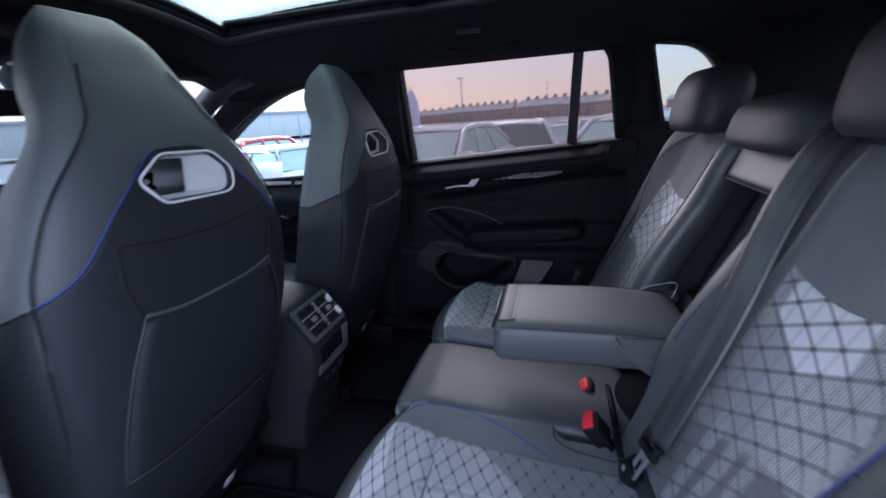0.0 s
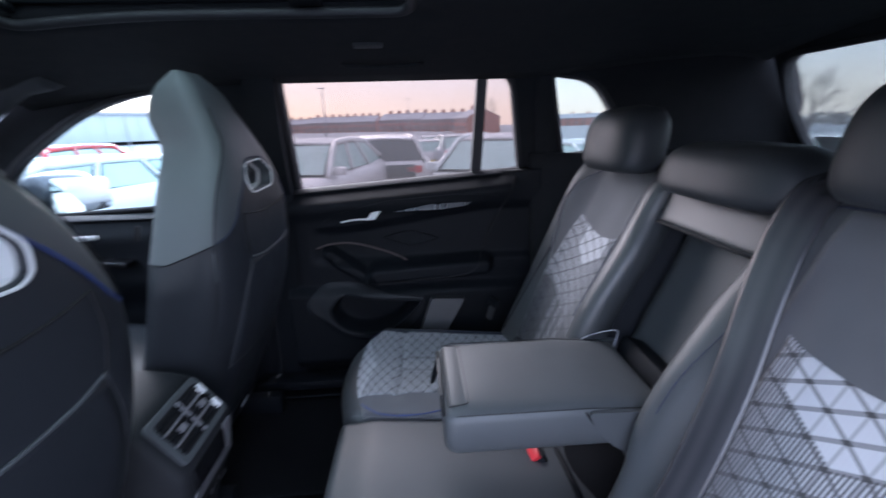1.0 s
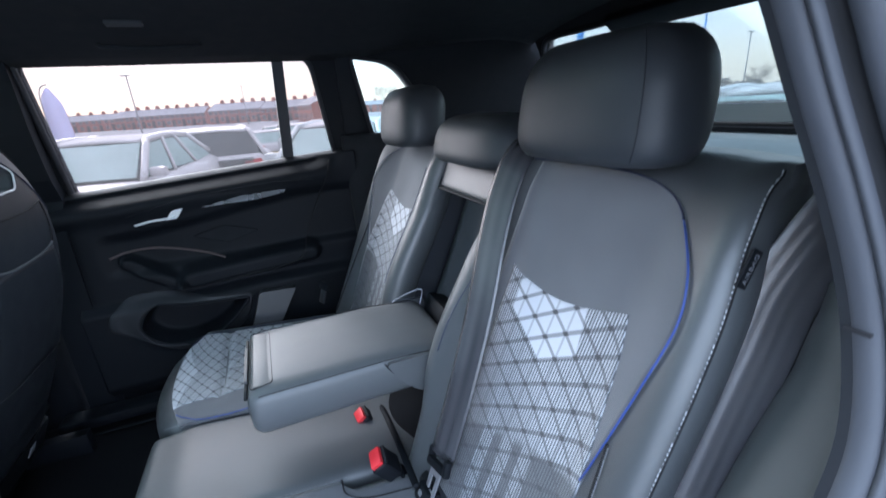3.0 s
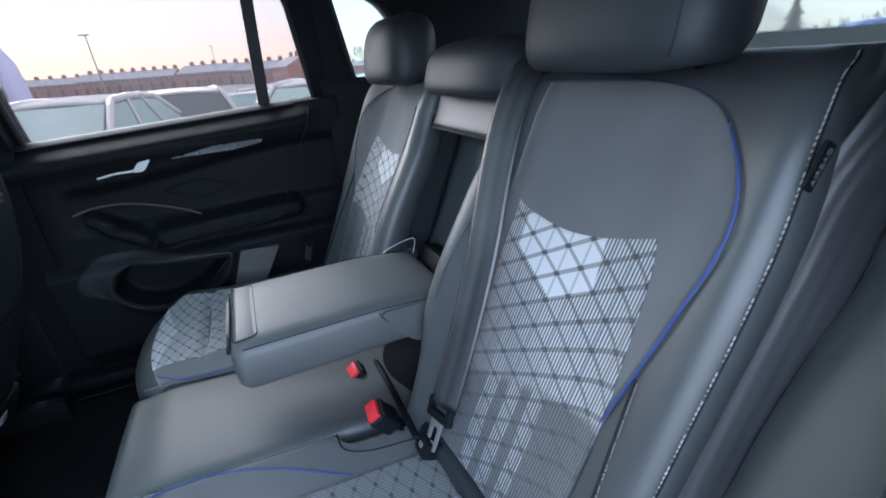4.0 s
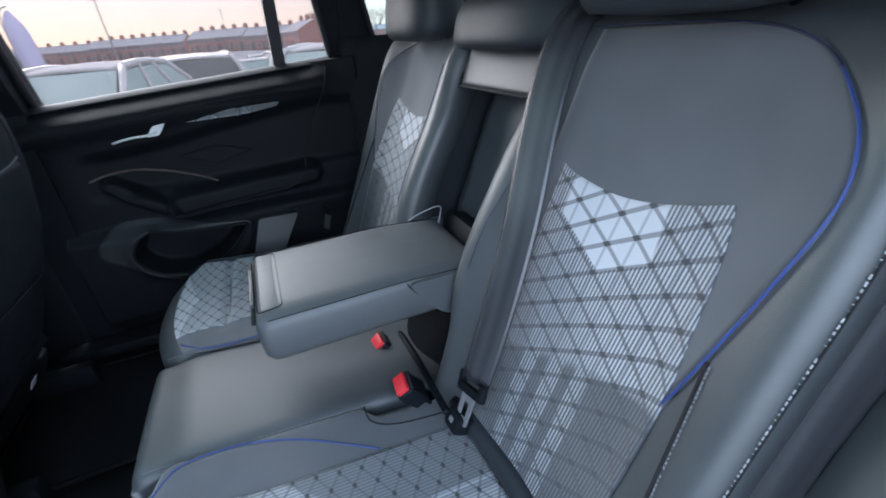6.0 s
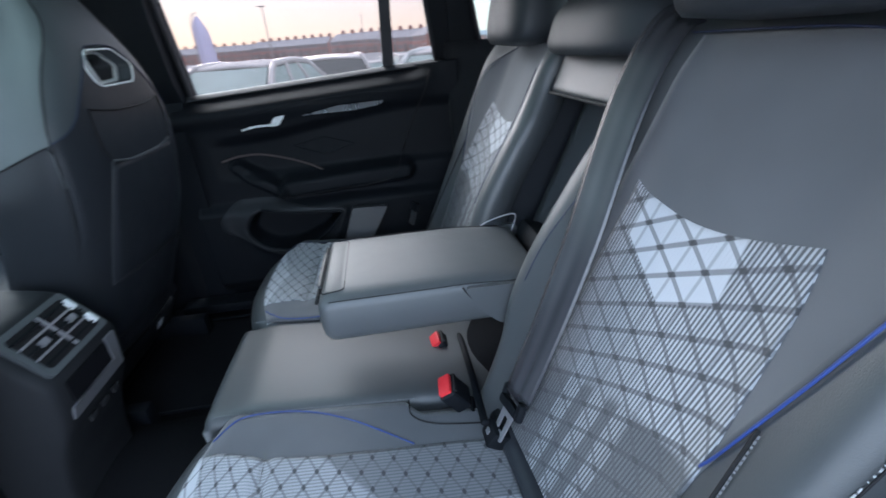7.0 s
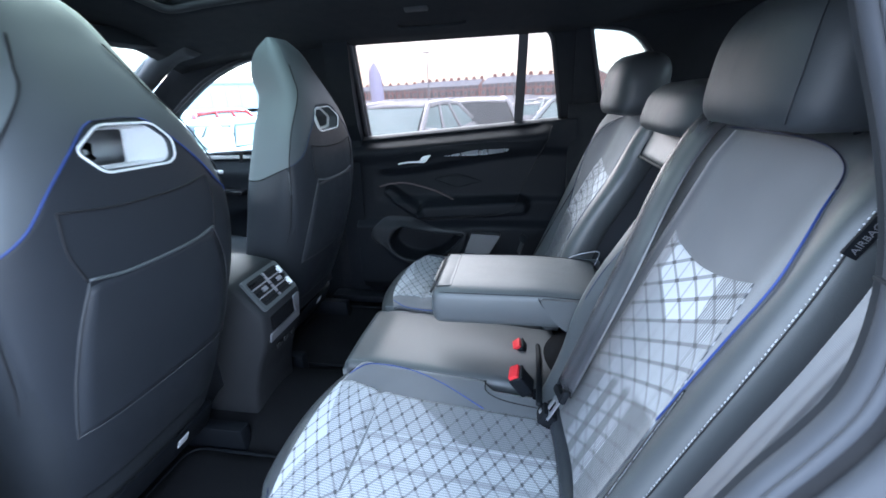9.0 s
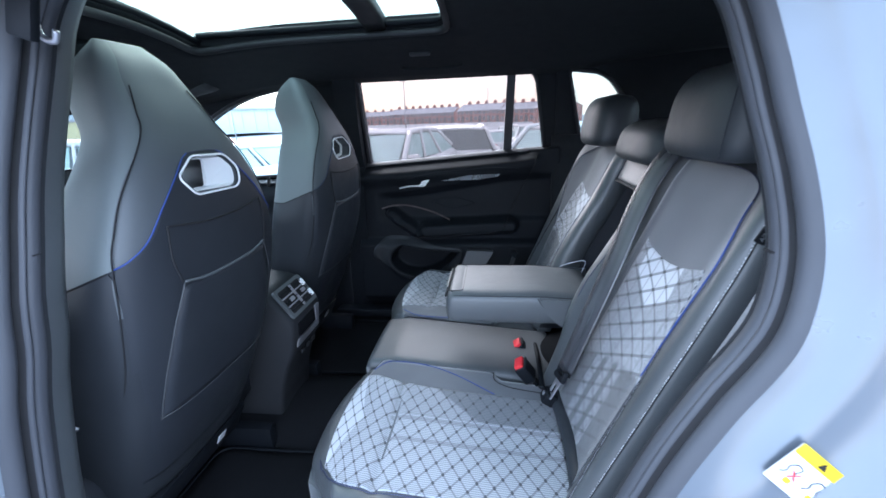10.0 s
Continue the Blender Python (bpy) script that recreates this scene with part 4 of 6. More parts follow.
def headrest(name, parent, at, half, label, tilt=0.0):
    """A padded head restraint: rings stacked upwards, with a seam and posts."""
    rings = []
    cx, cy, cz = at
    hx, hy, hz = half
    for t in np.linspace(-1, 1, 21):
        e = 2.7 if t > 0 else 4.5
        k = (1 - abs(t) ** e) ** (1 / e)
        wide = hy * (0.95 + 0.05 * (1 - t * t)) * (1 - 0.05 * t)
        ring = []
        for i in range(44):
            b = 2 * math.pi * i / 44
            c, s = math.cos(b), math.sin(b)
            px = hx * math.copysign(abs(c) ** 0.62, c) * k
            py = wide * math.copysign(abs(s) ** 0.62, s) * (0.40 + 0.60 * k)
            if c > 0:
                py *= 1 - 0.30 * abs(c) ** 1.5
            px += 0.012 * (1 - (py / hy) ** 2) * (1 if c > 0 else -0.2) * k
            ring.append(Vector((cx + px + tilt * t * hz, cy + py, cz + t * hz)))
        rings.append(ring)
    head = loft(name, rings, HEAD_LEATHER, parent, label)
    for s in (-1, 1):
        tube("post", [(cx + 0.035, cy + s * hy * 0.55, cz - hz - 0.05), (cx + 0.025, cy + s * hy * 0.55, cz - hz + 0.02)], 0.006, PLASTIC, head, "dark post")
    if abs(cy) > 0.1:
        y = cy + math.copysign(hy * 0.80, cy)
        arc = []
        for t in np.linspace(-0.80, 0.84, 20):
            e = 2.7 if t > 0 else 4.5
            k = (1 - abs(t) ** e) ** (1 / e)
            arc.append((cx + t * hz * tilt - (hx * 0.825 + 0.0010) * k - 0.0002, cy + (y - cy) * (0.40 + 0.60 * k) * (0.95 + 0.05 * (1 - t * t)) * (1 - 0.05 * t), cz + t * hz))
        tube("seam", arc, 0.0009, LEATHER, head, sides=6)
    return head


def build_rear_seat(side):
    label = "grey suede and patterned cloth rear seat back with blue piping"
    seat = thing("rear_seat_back", label, "car seat", "outer rear seats")

    def face(a, z):
        return (back_x(a, z), side * a, z)

    back = pillow("backrest", face, lambda z: 0.135 - 0.014 * ramp(0.72, 0.80, z) * ramp(1.08, 0.98, z), BACK_EDGE, 0.585, 1.172, LEATHER_GREY, seat, r=0.030, thick=0.07, nu=44, nv=60)
    patch("suede_panel", face, 0.212, PIPE, 0.60, lambda s: 1.1465, SUEDE, seat, lift=0.0012, nu=40, nv=70, label="dark grey suede panel")
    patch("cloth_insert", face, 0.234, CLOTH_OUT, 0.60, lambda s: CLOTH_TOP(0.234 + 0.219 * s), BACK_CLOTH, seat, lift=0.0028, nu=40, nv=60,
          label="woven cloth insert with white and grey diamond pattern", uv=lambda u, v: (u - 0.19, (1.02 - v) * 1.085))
    edge = smooth_path([(a, 0, z) for a, z in PIPE_LINE], 8)
    cord = [Vector(face(p.x, p.z)) - Vector((0.0032, 0, 0)) for p in edge]
    # one cord: the far side and the top run take the shade-darkened blue
    tube("piping", cord[:54], 0.0012, BLUE if side < 0 else BLUE_SHADE, back, "blue piping")
    tube("top_piping", cord[53:], 0.0012, BLUE_SHADE, back, "blue seat piping")
    low = [(0.503 + 0.12 * (0.916 - z), z) for z in np.linspace(0.906, 0.62, 30)]
    stitches("inner_stitching", [Vector(face(a + 0.004, z)) - Vector((0.0018, 0, 0)) for a, z in low], THREAD_GREY, back, 0.0045, 0.003, 0.0009)
    tube("lower_seam", [Vector(face(a, z)) - Vector((0.001, 0, 0)) for a, z in low], 0.0018, SEAM, back, sides=6)
    out = []
    for z in np.linspace(1.168, 0.64, 130):
        a = BACK_EDGE(z) - 0.006
        eu, ev = 1 - (BACK_EDGE(z) - a) / 0.030, max(0.0, 1 - (1.172 - z) / 0.030)
        k = min(0.98, (max(0.0, eu) ** 2.5 + ev ** 2.5) ** 0.4)
        out.append(Vector(face(a, z)) + Vector((0.030 * (1 - math.sqrt(1 - k * k)) - 0.0016, side * 0.0012, 0)))
    tube("side_seam", [p + Vector((0.0016, side * 0.0010, 0)) for p in out], 0.0008, SEAM, back, sides=6)
    rise = [Vector(face(0.456 + 0.010 * t, 1.012 + 0.060 * t)) - Vector((0.0006, 0, 0)) for t in np.linspace(0, 1, 8)]
    tube("suede_seam", rise, 0.0004, SEAM, back, sides=6)
    stitches("side_stitching", out, THREAD, back, 0.0052, 0.0034, 0.00065)
    inner = [(0.168 + 0.02 * ramp(0.88, 1.05, z), z) for z in np.linspace(0.84, 1.10, 20)]
    tube("inner_piping", [Vector(face(a, z)) - Vector((0.003, 0, 0)) for a, z in inner], 0.0010, BLUE_SHADE, back, "blue seat piping", sides=6)
    headrest("headrest", seat, (0.405 if side < 0 else 0.385, side * 0.334, 1.233 if side < 0 else 1.215), (0.064, 0.130, 0.076), "grey leather headrest", 0.14)
    # side tag of the air bag
    tag = rbox("side_tag", (0.013, 0.003, 0.034), (0.352, side * (BACK_EDGE(1.098) + 0.0006), 1.098), PLASTIC, seat, "small black side tag", bevel=0.001, turn=(0, 27, 0))
    if side < 0:
        word = bpy.data.curves.new("tag_text", "FONT")
        word.body, word.size, word.extrude, word.align_x, word.align_y = "AIRBAG", 0.0078, 0.0002, "CENTER", "CENTER"
        word.materials.append(THREAD_GREY)
        text = new("tag_text", word)
        text.parent = tag
        text.matrix_basis = pose(0.352, side * (BACK_EDGE(1.098) + 0.0026), 1.098, 90, 0, 0) @ pose(0, 0, 0, 0, 0, 63)
    return seat


for side in (-1, 1):
    build_rear_seat(side)


def build_bench():
    bench = thing("rear_bench", "grey leather rear bench cushion with patterned cloth inserts", "car seat")
    for side in (-1, 1):
        def top(a, x):
            return (front_x(a, x), side * a, seat_z(a, x))
        pad = pillow("cushion", top, 0.128, lambda x: 0.585 - 0.11 * ramp(-0.22, -0.375, x) ** 1.6, -0.368, 0.20, LEATHER_GREY, bench, r=0.055, thick=0.21, nu=50, nv=60, away=(0, 0, -1))
        patch("suede_panel", top, lambda x: 0.135 + 0.03 * ramp(0.02, 0.05, x), 0.45, -0.315, 0.175, SUEDE, bench, lift=0.0012, away=(0, 0, -1), nu=30, nv=40, label="dark grey suede panel")
        patch("cloth_insert", top, lambda x: 0.205 + 0.022 * ramp(-0.3, -0.1, x), lambda x: 0.530 - 0.045 * ramp(-0.25, -0.33, x), -0.316, 0.172, SEAT_CLOTH, bench, lift=0.003, away=(0, 0, -1), nu=50, nv=70,
              label="woven cloth insert with grey diamond pattern", uv=lambda u, v: (u - 0.205, v + 0.316))
        blue = smooth_path([(-0.312, 0.178, 0), (-0.287, 0.157, 0), (-0.235, 0.138, 0), (-0.155, 0.136, 0), (-0.071, 0.162, 0), (0.032, 0.222, 0)], 6)
        tube("piping", [Vector((front_x(p.y, p.x), side * p.y, seat_z(p.y, p.x) + 0.002)) for p in blue], 0.0012, BLUE, pad, "blue piping", sides=6)
        outer = smooth_path([(-0.335, 0.465, 0), (-0.318, 0.498, 0), (-0.25, 0.532, 0), (0.0, 0.538, 0), (0.16, 0.538, 0)], 6)
        tube("outer_piping", [Vector((front_x(p.y, p.x), side * p.y, seat_z(p.y, p.x) - (0.006 if p.x < -0.32 else -0.002))) for p in outer], 0.0015, BLUE_SHADE, pad, "blue seat piping", sides=6)
        roll = [(0.172 + 0.012 * math.sin(math.pi * t), side * (0.20 + 0.36 * t), 0.612) for t in np.linspace(0, 1, 16)]
        tube("rear_roll", roll, 0.017, LEATHER, bench, "black roll at the foot of the backrest", sides=10)

    def mid(y, x):
        return (x, y, 0.640 - 0.10 * (x + 0.30) - 0.012 * ramp(-0.22, -0.30, x) + 0.006 * (1 - (y / 0.15) ** 2))
    pillow("middle_cushion", mid, -0.132, 0.132, -0.310, 0.20, LEATHER_GREY, bench, r=0.02, thick=0.21, nu=30, nv=50, away=(0, 0, -1), label="plain grey leather middle cushion")
    for side in (-1, 1):
        line = [Vector((x, side * 0.131, seat_z(0.135, x) + 0.001)) for x in np.linspace(-0.285, 0.04, 40)]
        stitches("seam_stitching", line, THREAD_GREY, bench, 0.0045, 0.003, 0.0009)
    dent = smooth_path([(0.030, -0.134, 0), (0.034, -0.168, 0), (0.069, -0.188, 0), (0.136, -0.195, 0), (0.165, -0.196, 0)], 6)
    tube("buckle_recess", [(p.x, p.y, seat_z(-p.y, p.x) + 0.001) for p in dent], 0.0016, SEAM, bench, "dark edge of the buckle recess", sides=6)
    # base under the cushion
    rbox("base", (0.48, 1.15, 0.12), (-0.06, 0, 0.40), CARPET, bench, bevel=0.02)
    return bench


build_bench()


def build_middle_back():
    mid = thing("middle_seat_back", "black leather middle seat back with an open arm rest recess", "car seat")
    def face(y, z):
        return (0.300 + 0.42 * (z - 0.904), y, z)
    pillow("upper_pad", face, -0.136, 0.136, 1.058, 1.165, LEATHER_GREY, mid, r=0.014, thick=0.10, nu=24, nv=20, label="grey leather flap above the recess")
    def deep(y, z):
        return (0.300 + 0.42 * (z - 0.904) + 0.085, y, z)
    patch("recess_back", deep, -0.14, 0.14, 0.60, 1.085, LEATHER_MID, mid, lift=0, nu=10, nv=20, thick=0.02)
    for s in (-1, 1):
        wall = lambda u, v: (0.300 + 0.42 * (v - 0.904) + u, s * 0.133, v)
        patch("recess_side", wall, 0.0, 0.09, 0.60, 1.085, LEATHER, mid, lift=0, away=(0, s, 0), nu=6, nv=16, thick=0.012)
    lip = [Vector(face(y, 1.0615)) - Vector((0.001, 0, 0)) for y in np.linspace(-0.125, 0.125, 10)]
    tube("flap_edge", lip, 0.003, SEAM, mid, sides=6)
    headrest("headrest", mid, (0.420, 0.004, 1.171), (0.066, 0.160, 0.049), "low grey leather middle headrest", 0.25)
    # hinge tray behind the arm rest with a bright rim
    rbox("hinge_tray", (0.05, 0.16, 0.060), (0.318, 0.02, 0.790), PLASTIC, mid, bevel=0.012, turn=(0, 20, 0))
    rim = smooth_path([(0.212, 0.118, 0.795), (0.228, 0.118, 0.812), (0.262, 0.112, 0.826), (0.290, 0.100, 0.834), (0.288, 0.096, 0.815), (0.268, 0.085, 0.776)], 6)
    tube("tray_rim", rim, 0.0014, SATIN, mid, "bright tray rim", sides=6)
    return mid


build_middle_back()


def build_armrest():
    arm = thing("armrest", "folded down grey leather centre arm rest with a latch strip", "arm rest")
    rim = dense(rounded([(-0.090, -0.118), (0.285, -0.118), (0.285, 0.118), (-0.090, 0.118)], 0.024, 6), 0.012)
    rings = []
    for z, inset in ((0.737, 0.022), (0.7385, 0.013), (0.743, 0.005), (0.752, 0.001), (0.776, -0.001), (0.800, 0.0), (0.809, 0.003), (0.816, 0.009), (0.820, 0.018), (0.822, 0.032), (0.8230, 0.060), (0.8235, 0.090), (0.8235, 0.116)):
        kx, ky = 1 - inset / 0.1875, 1 - inset / 0.118
        slope = 0.010 * ramp(0.76, 0.80, z)
        rings.append([Vector((x, p[1] * ky, z - slope * ramp(0.13, 0.28, x))) for p in rim for x in [0.0975 + (p[0] - 0.0975) * kx]])
    body = loft("pad", rings, ARM_LEATHER, arm)
    for s in (-1, 1):
        line = smooth_path([(0.138, s * 0.1195, 0.811), (0.148, s * 0.1195, 0.795), (0.172, s * 0.1195, 0.768), (0.21, s * 0.1195, 0.756)], 6)
        tube("side_seam", line, 0.0014, SEAM, body, sides=6)
        wedge = rounded([(0.140, 0.810), (0.30, 0.806), (0.30, 0.712), (0.240, 0.720), (0.195, 0.738), (0.165, 0.766)], 0.012)
        plate("hinge_cheek", wedge, [], lambda a, b, d: Vector((a, s * (0.112 + d), b)), 0.010, ARM_LEATHER, arm)
    edge = [(-0.070, -0.1155), (0.150, -0.1155), (0.27, -0.112)]
    for s in (-1, 1):
        tube("top_seam", [(x, -s * y, 0.8155 - 0.010 * ramp(0.13, 0.28, x)) for x, y in edge], 0.0008, SEAM, body, sides=6)
    rbox("latch_strip", (0.028, 0.190, 0.008), (-0.064, 0, 0.8183), ARM_LEATHER, arm, "raised grey latch strip", bevel=0.003)
    rbox("latch_button", (0.006, 0.120, 0.010), (-0.0905, 0, 0.8115), PLASTIC_GREY, arm, "dark grey latch button", bevel=0.002)
    frame = [Vector((x, y, 0.8218)) for x, y in dense(rounded([(-0.082, -0.100), (-0.047, -0.092), (-0.047, 0.092), (-0.082, 0.100)], 0.008), 0.03)]
    tube("latch_groove", frame, 0.0009, SEAM, arm, sides=6, closed=True)
    tube("front_edge", [(-0.091, y, 0.808) for y in np.linspace(-0.10, 0.10, 8)], 0.003, SEAM, arm, sides=6)
    loop = smooth_path([(-0.092, 0.085, 0.80), (-0.100, 0.09, 0.765), (-0.104, 0.10, 0.735), (-0.096, 0.115, 0.738), (-0.090, 0.11, 0.77)], 6)
    tube("pull_loop", loop, 0.003, PLASTIC, arm, "black pull loop", sides=6)
    return arm


build_armrest()


# ---- seat belts and buckles ----
def build_middle_belt():
    belt_thing = thing("seat_belt", "dark grey middle seat belt hanging down the seat back", "seat belt", "seat belts")
    pts = smooth_path([(0.430, -0.172, 1.178), (0.385, -0.178, 1.160), (0.347, -0.190, 1.110), (0.312, -0.209, 1.040), (0.268, -0.237, 0.930), (0.224, -0.251, 0.815), (0.184, -0.249, 0.695)], 7)
    ribbon("webbing", pts, (-0.84, -0.38, 0.38), lambda t: 0.056 - 0.008 * t, WEBBING, belt_thing)
    guide = rbox("tongue_guide", (0.012, 0.060, 0.014), (0.177, -0.246, 0.680), PLASTIC, belt_thing, "black plastic belt guide", bevel=0.005, turn=(-16, 25, 0))
    for s in (-1, 1):
        rbox("guide_ear", (0.012, 0.012, 0.026), (0.181, -0.246 + s * 0.031, 0.688 - s * 0.009), PLASTIC, guide, bevel=0.005, turn=(-16, 25, 0))
    tongue = rounded([(-0.014, -0.030), (0.014, -0.030), (0.016, 0.018), (-0.016, 0.018)], 0.004)
    slot = rounded([(-0.007, -0.018), (0.007, -0.018), (0.007, 0.006), (-0.007, 0.006)], 0.002)
    turn = pose(0.167, -0.247, 0.656, 0, 30, 0) @ pose(0, 0, 0, -12, 0, 0)
    plate("tongue", tongue, [slot], lambda a, b, d: turn @ Vector((d, a, b)), 0.003, SATIN, belt_thing, "steel belt tongue")
    rbox("anchor", (0.03, 0.036, 0.030), (0.156, -0.243, 0.624), PLASTIC, belt_thing, bevel=0.006, turn=(0, 30, 0))
    rbox("anchor_clip", (0.003, 0.009, 0.008), (0.1435, -0.243, 0.634), SATIN, belt_thing, "small pale print", bevel=0.001, turn=(0, 30, 0))


build_middle_belt()


def build_outer_belt(side):
    strap = thing("seat_belt", "dark grey outer seat belt running down from the pillar", "seat belt", "seat belts")
    pts = smooth_path([(0.470, side * 0.640, 1.235), (0.432, side * 0.598, 1.170), (0.386, side * 0.574, 1.085), (0.357, side * 0.573, 1.02), (0.310, side * 0.573, 0.91), (0.268, side * 0.575, 0.81),
                       (0.228, side * 0.578, 0.71), (0.190, side * 0.580, 0.62)], 7)
    ribbon("webbing", pts, (-0.62, side * 0.66, 0.42), 0.054, WEBBING, strap, pleat=0.0003)
    rbox("belt_guide", (0.03, 0.02, 0.07), (0.475, side * 0.650, 1.245), PLASTIC, strap, bevel=0.008, turn=(0, 25, 0))
    if side > 0:
        rbox("tongue", (0.006, 0.03, 0.045), (0.105, side * 0.575, 0.665), PLASTIC_GREY, strap, "dark belt tongue", bevel=0.002, turn=(0, 20, 20))
        rbox("tongue_cover", (0.014, 0.05, 0.026), (0.115, side * 0.575, 0.70), PLASTIC, strap, bevel=0.005, turn=(0, 20, 20))
    return strap


for side in (-1, 1):
    build_outer_belt(side)


def build_buckle(at, turn):
    m = pose(*at, *turn)
    b = thing("belt_buckle", "black seat belt buckle with a red release button", "belt buckle", "belt buckles")
    def put(ob):
        ob.data.transform(m)
        return ob
    put(rbox("housing", (0.030, 0.042, 0.052), (0, 0, -0.018), PLASTIC, b, bevel=0.007, segments=3))
    put(rbox("button", (0.022, 0.034, 0.010), (0, 0, 0.010), RED, b, "red button", bevel=0.003))
    put(rbox("slot", (0.004, 0.032, 0.006), (0.016, 0, 0.006), SEAM, b, bevel=0.001))
    put(rbox("stalk", (0.012, 0.03, 0.06), (0, 0, -0.09), PLASTIC, b, bevel=0.003))
    return b


def build_gap_strip():
    # no strap here: a black cord stands in for the shaded gap
    strap = thing("buckle_strap", "black strip drawn for the dark gap behind the bench", "strap")
    pts = smooth_path([(0.150, 0.045, 0.596), (0.150, 0.0, 0.606), (0.147, -0.10, 0.622), (0.143, -0.20, 0.634), (0.141, -0.236, 0.642)], 6)
    tube("webbing", pts, 0.0065, PLASTIC, strap, sides=8, squash=0.6)


build_gap_strip()
build_buckle((0.098, -0.162, 0.650), (12, -34, -12))
build_buckle((0.104, 0.018, 0.602), (4, -40, 0))


# ---- front seats ----
SEAT_BACK = table([(0.46, -0.665), (0.55, -0.625), (0.65, -0.580), (0.78, -0.530), (0.90, -0.497), (1.0, -0.482), (1.1, -0.481), (1.18, -0.493), (1.25, -0.520), (1.31, -0.550), (1.36, -0.580), (1.385, -0.605)])
SEAT_WIDE = table([(0.46, 0.175), (0.6, 0.195), (0.78, 0.210), (0.92, 0.232), (1.02, 0.234), (1.08, 0.224), (1.15, 0.192), (1.22, 0.152), (1.28, 0.124), (1.33, 0.104), (1.36, 0.086), (1.385, 0.055)])
SEAT_FRONT = table([(0.46, 0.19), (0.7, 0.225), (0.92, 0.230), (1.0, 0.232), (1.06, 0.215), (1.12, 0.185), (1.17, 0.148), (1.205, 0.106), (1.235, 0.075), (1.28, 0.062), (1.33, 0.052), (1.36, 0.045), (1.385, 0.030)])
SEAT_DEEP = table([(0.46, 0.20), (0.7, 0.22), (0.95, 0.22), (1.06, 0.21), (1.15, 0.185), (1.22, 0.165), (1.30, 0.150), (1.36, 0.085), (1.385, 0.03)])


EDGE_SEAM = table([(0.46, 0.178), (0.6, 0.190), (0.8, 0.209), (0.94, 0.220), (1.047, 0.2165), (1.102, 0.200), (1.163, 0.165), (1.237, 0.101), (1.275, 0.083), (1.33, 0.064), (1.385, 0.03)])


def shell_x(y, z, yc):
    """Rear face of a front seat at the height z."""
    k = min(1.0, abs(y - yc) / SEAT_WIDE(z))
    return SEAT_BACK(z) - SEAT_DEEP(z) * 0.5 * (1 - (1 - k ** 3.6) ** (1 / 3.6))


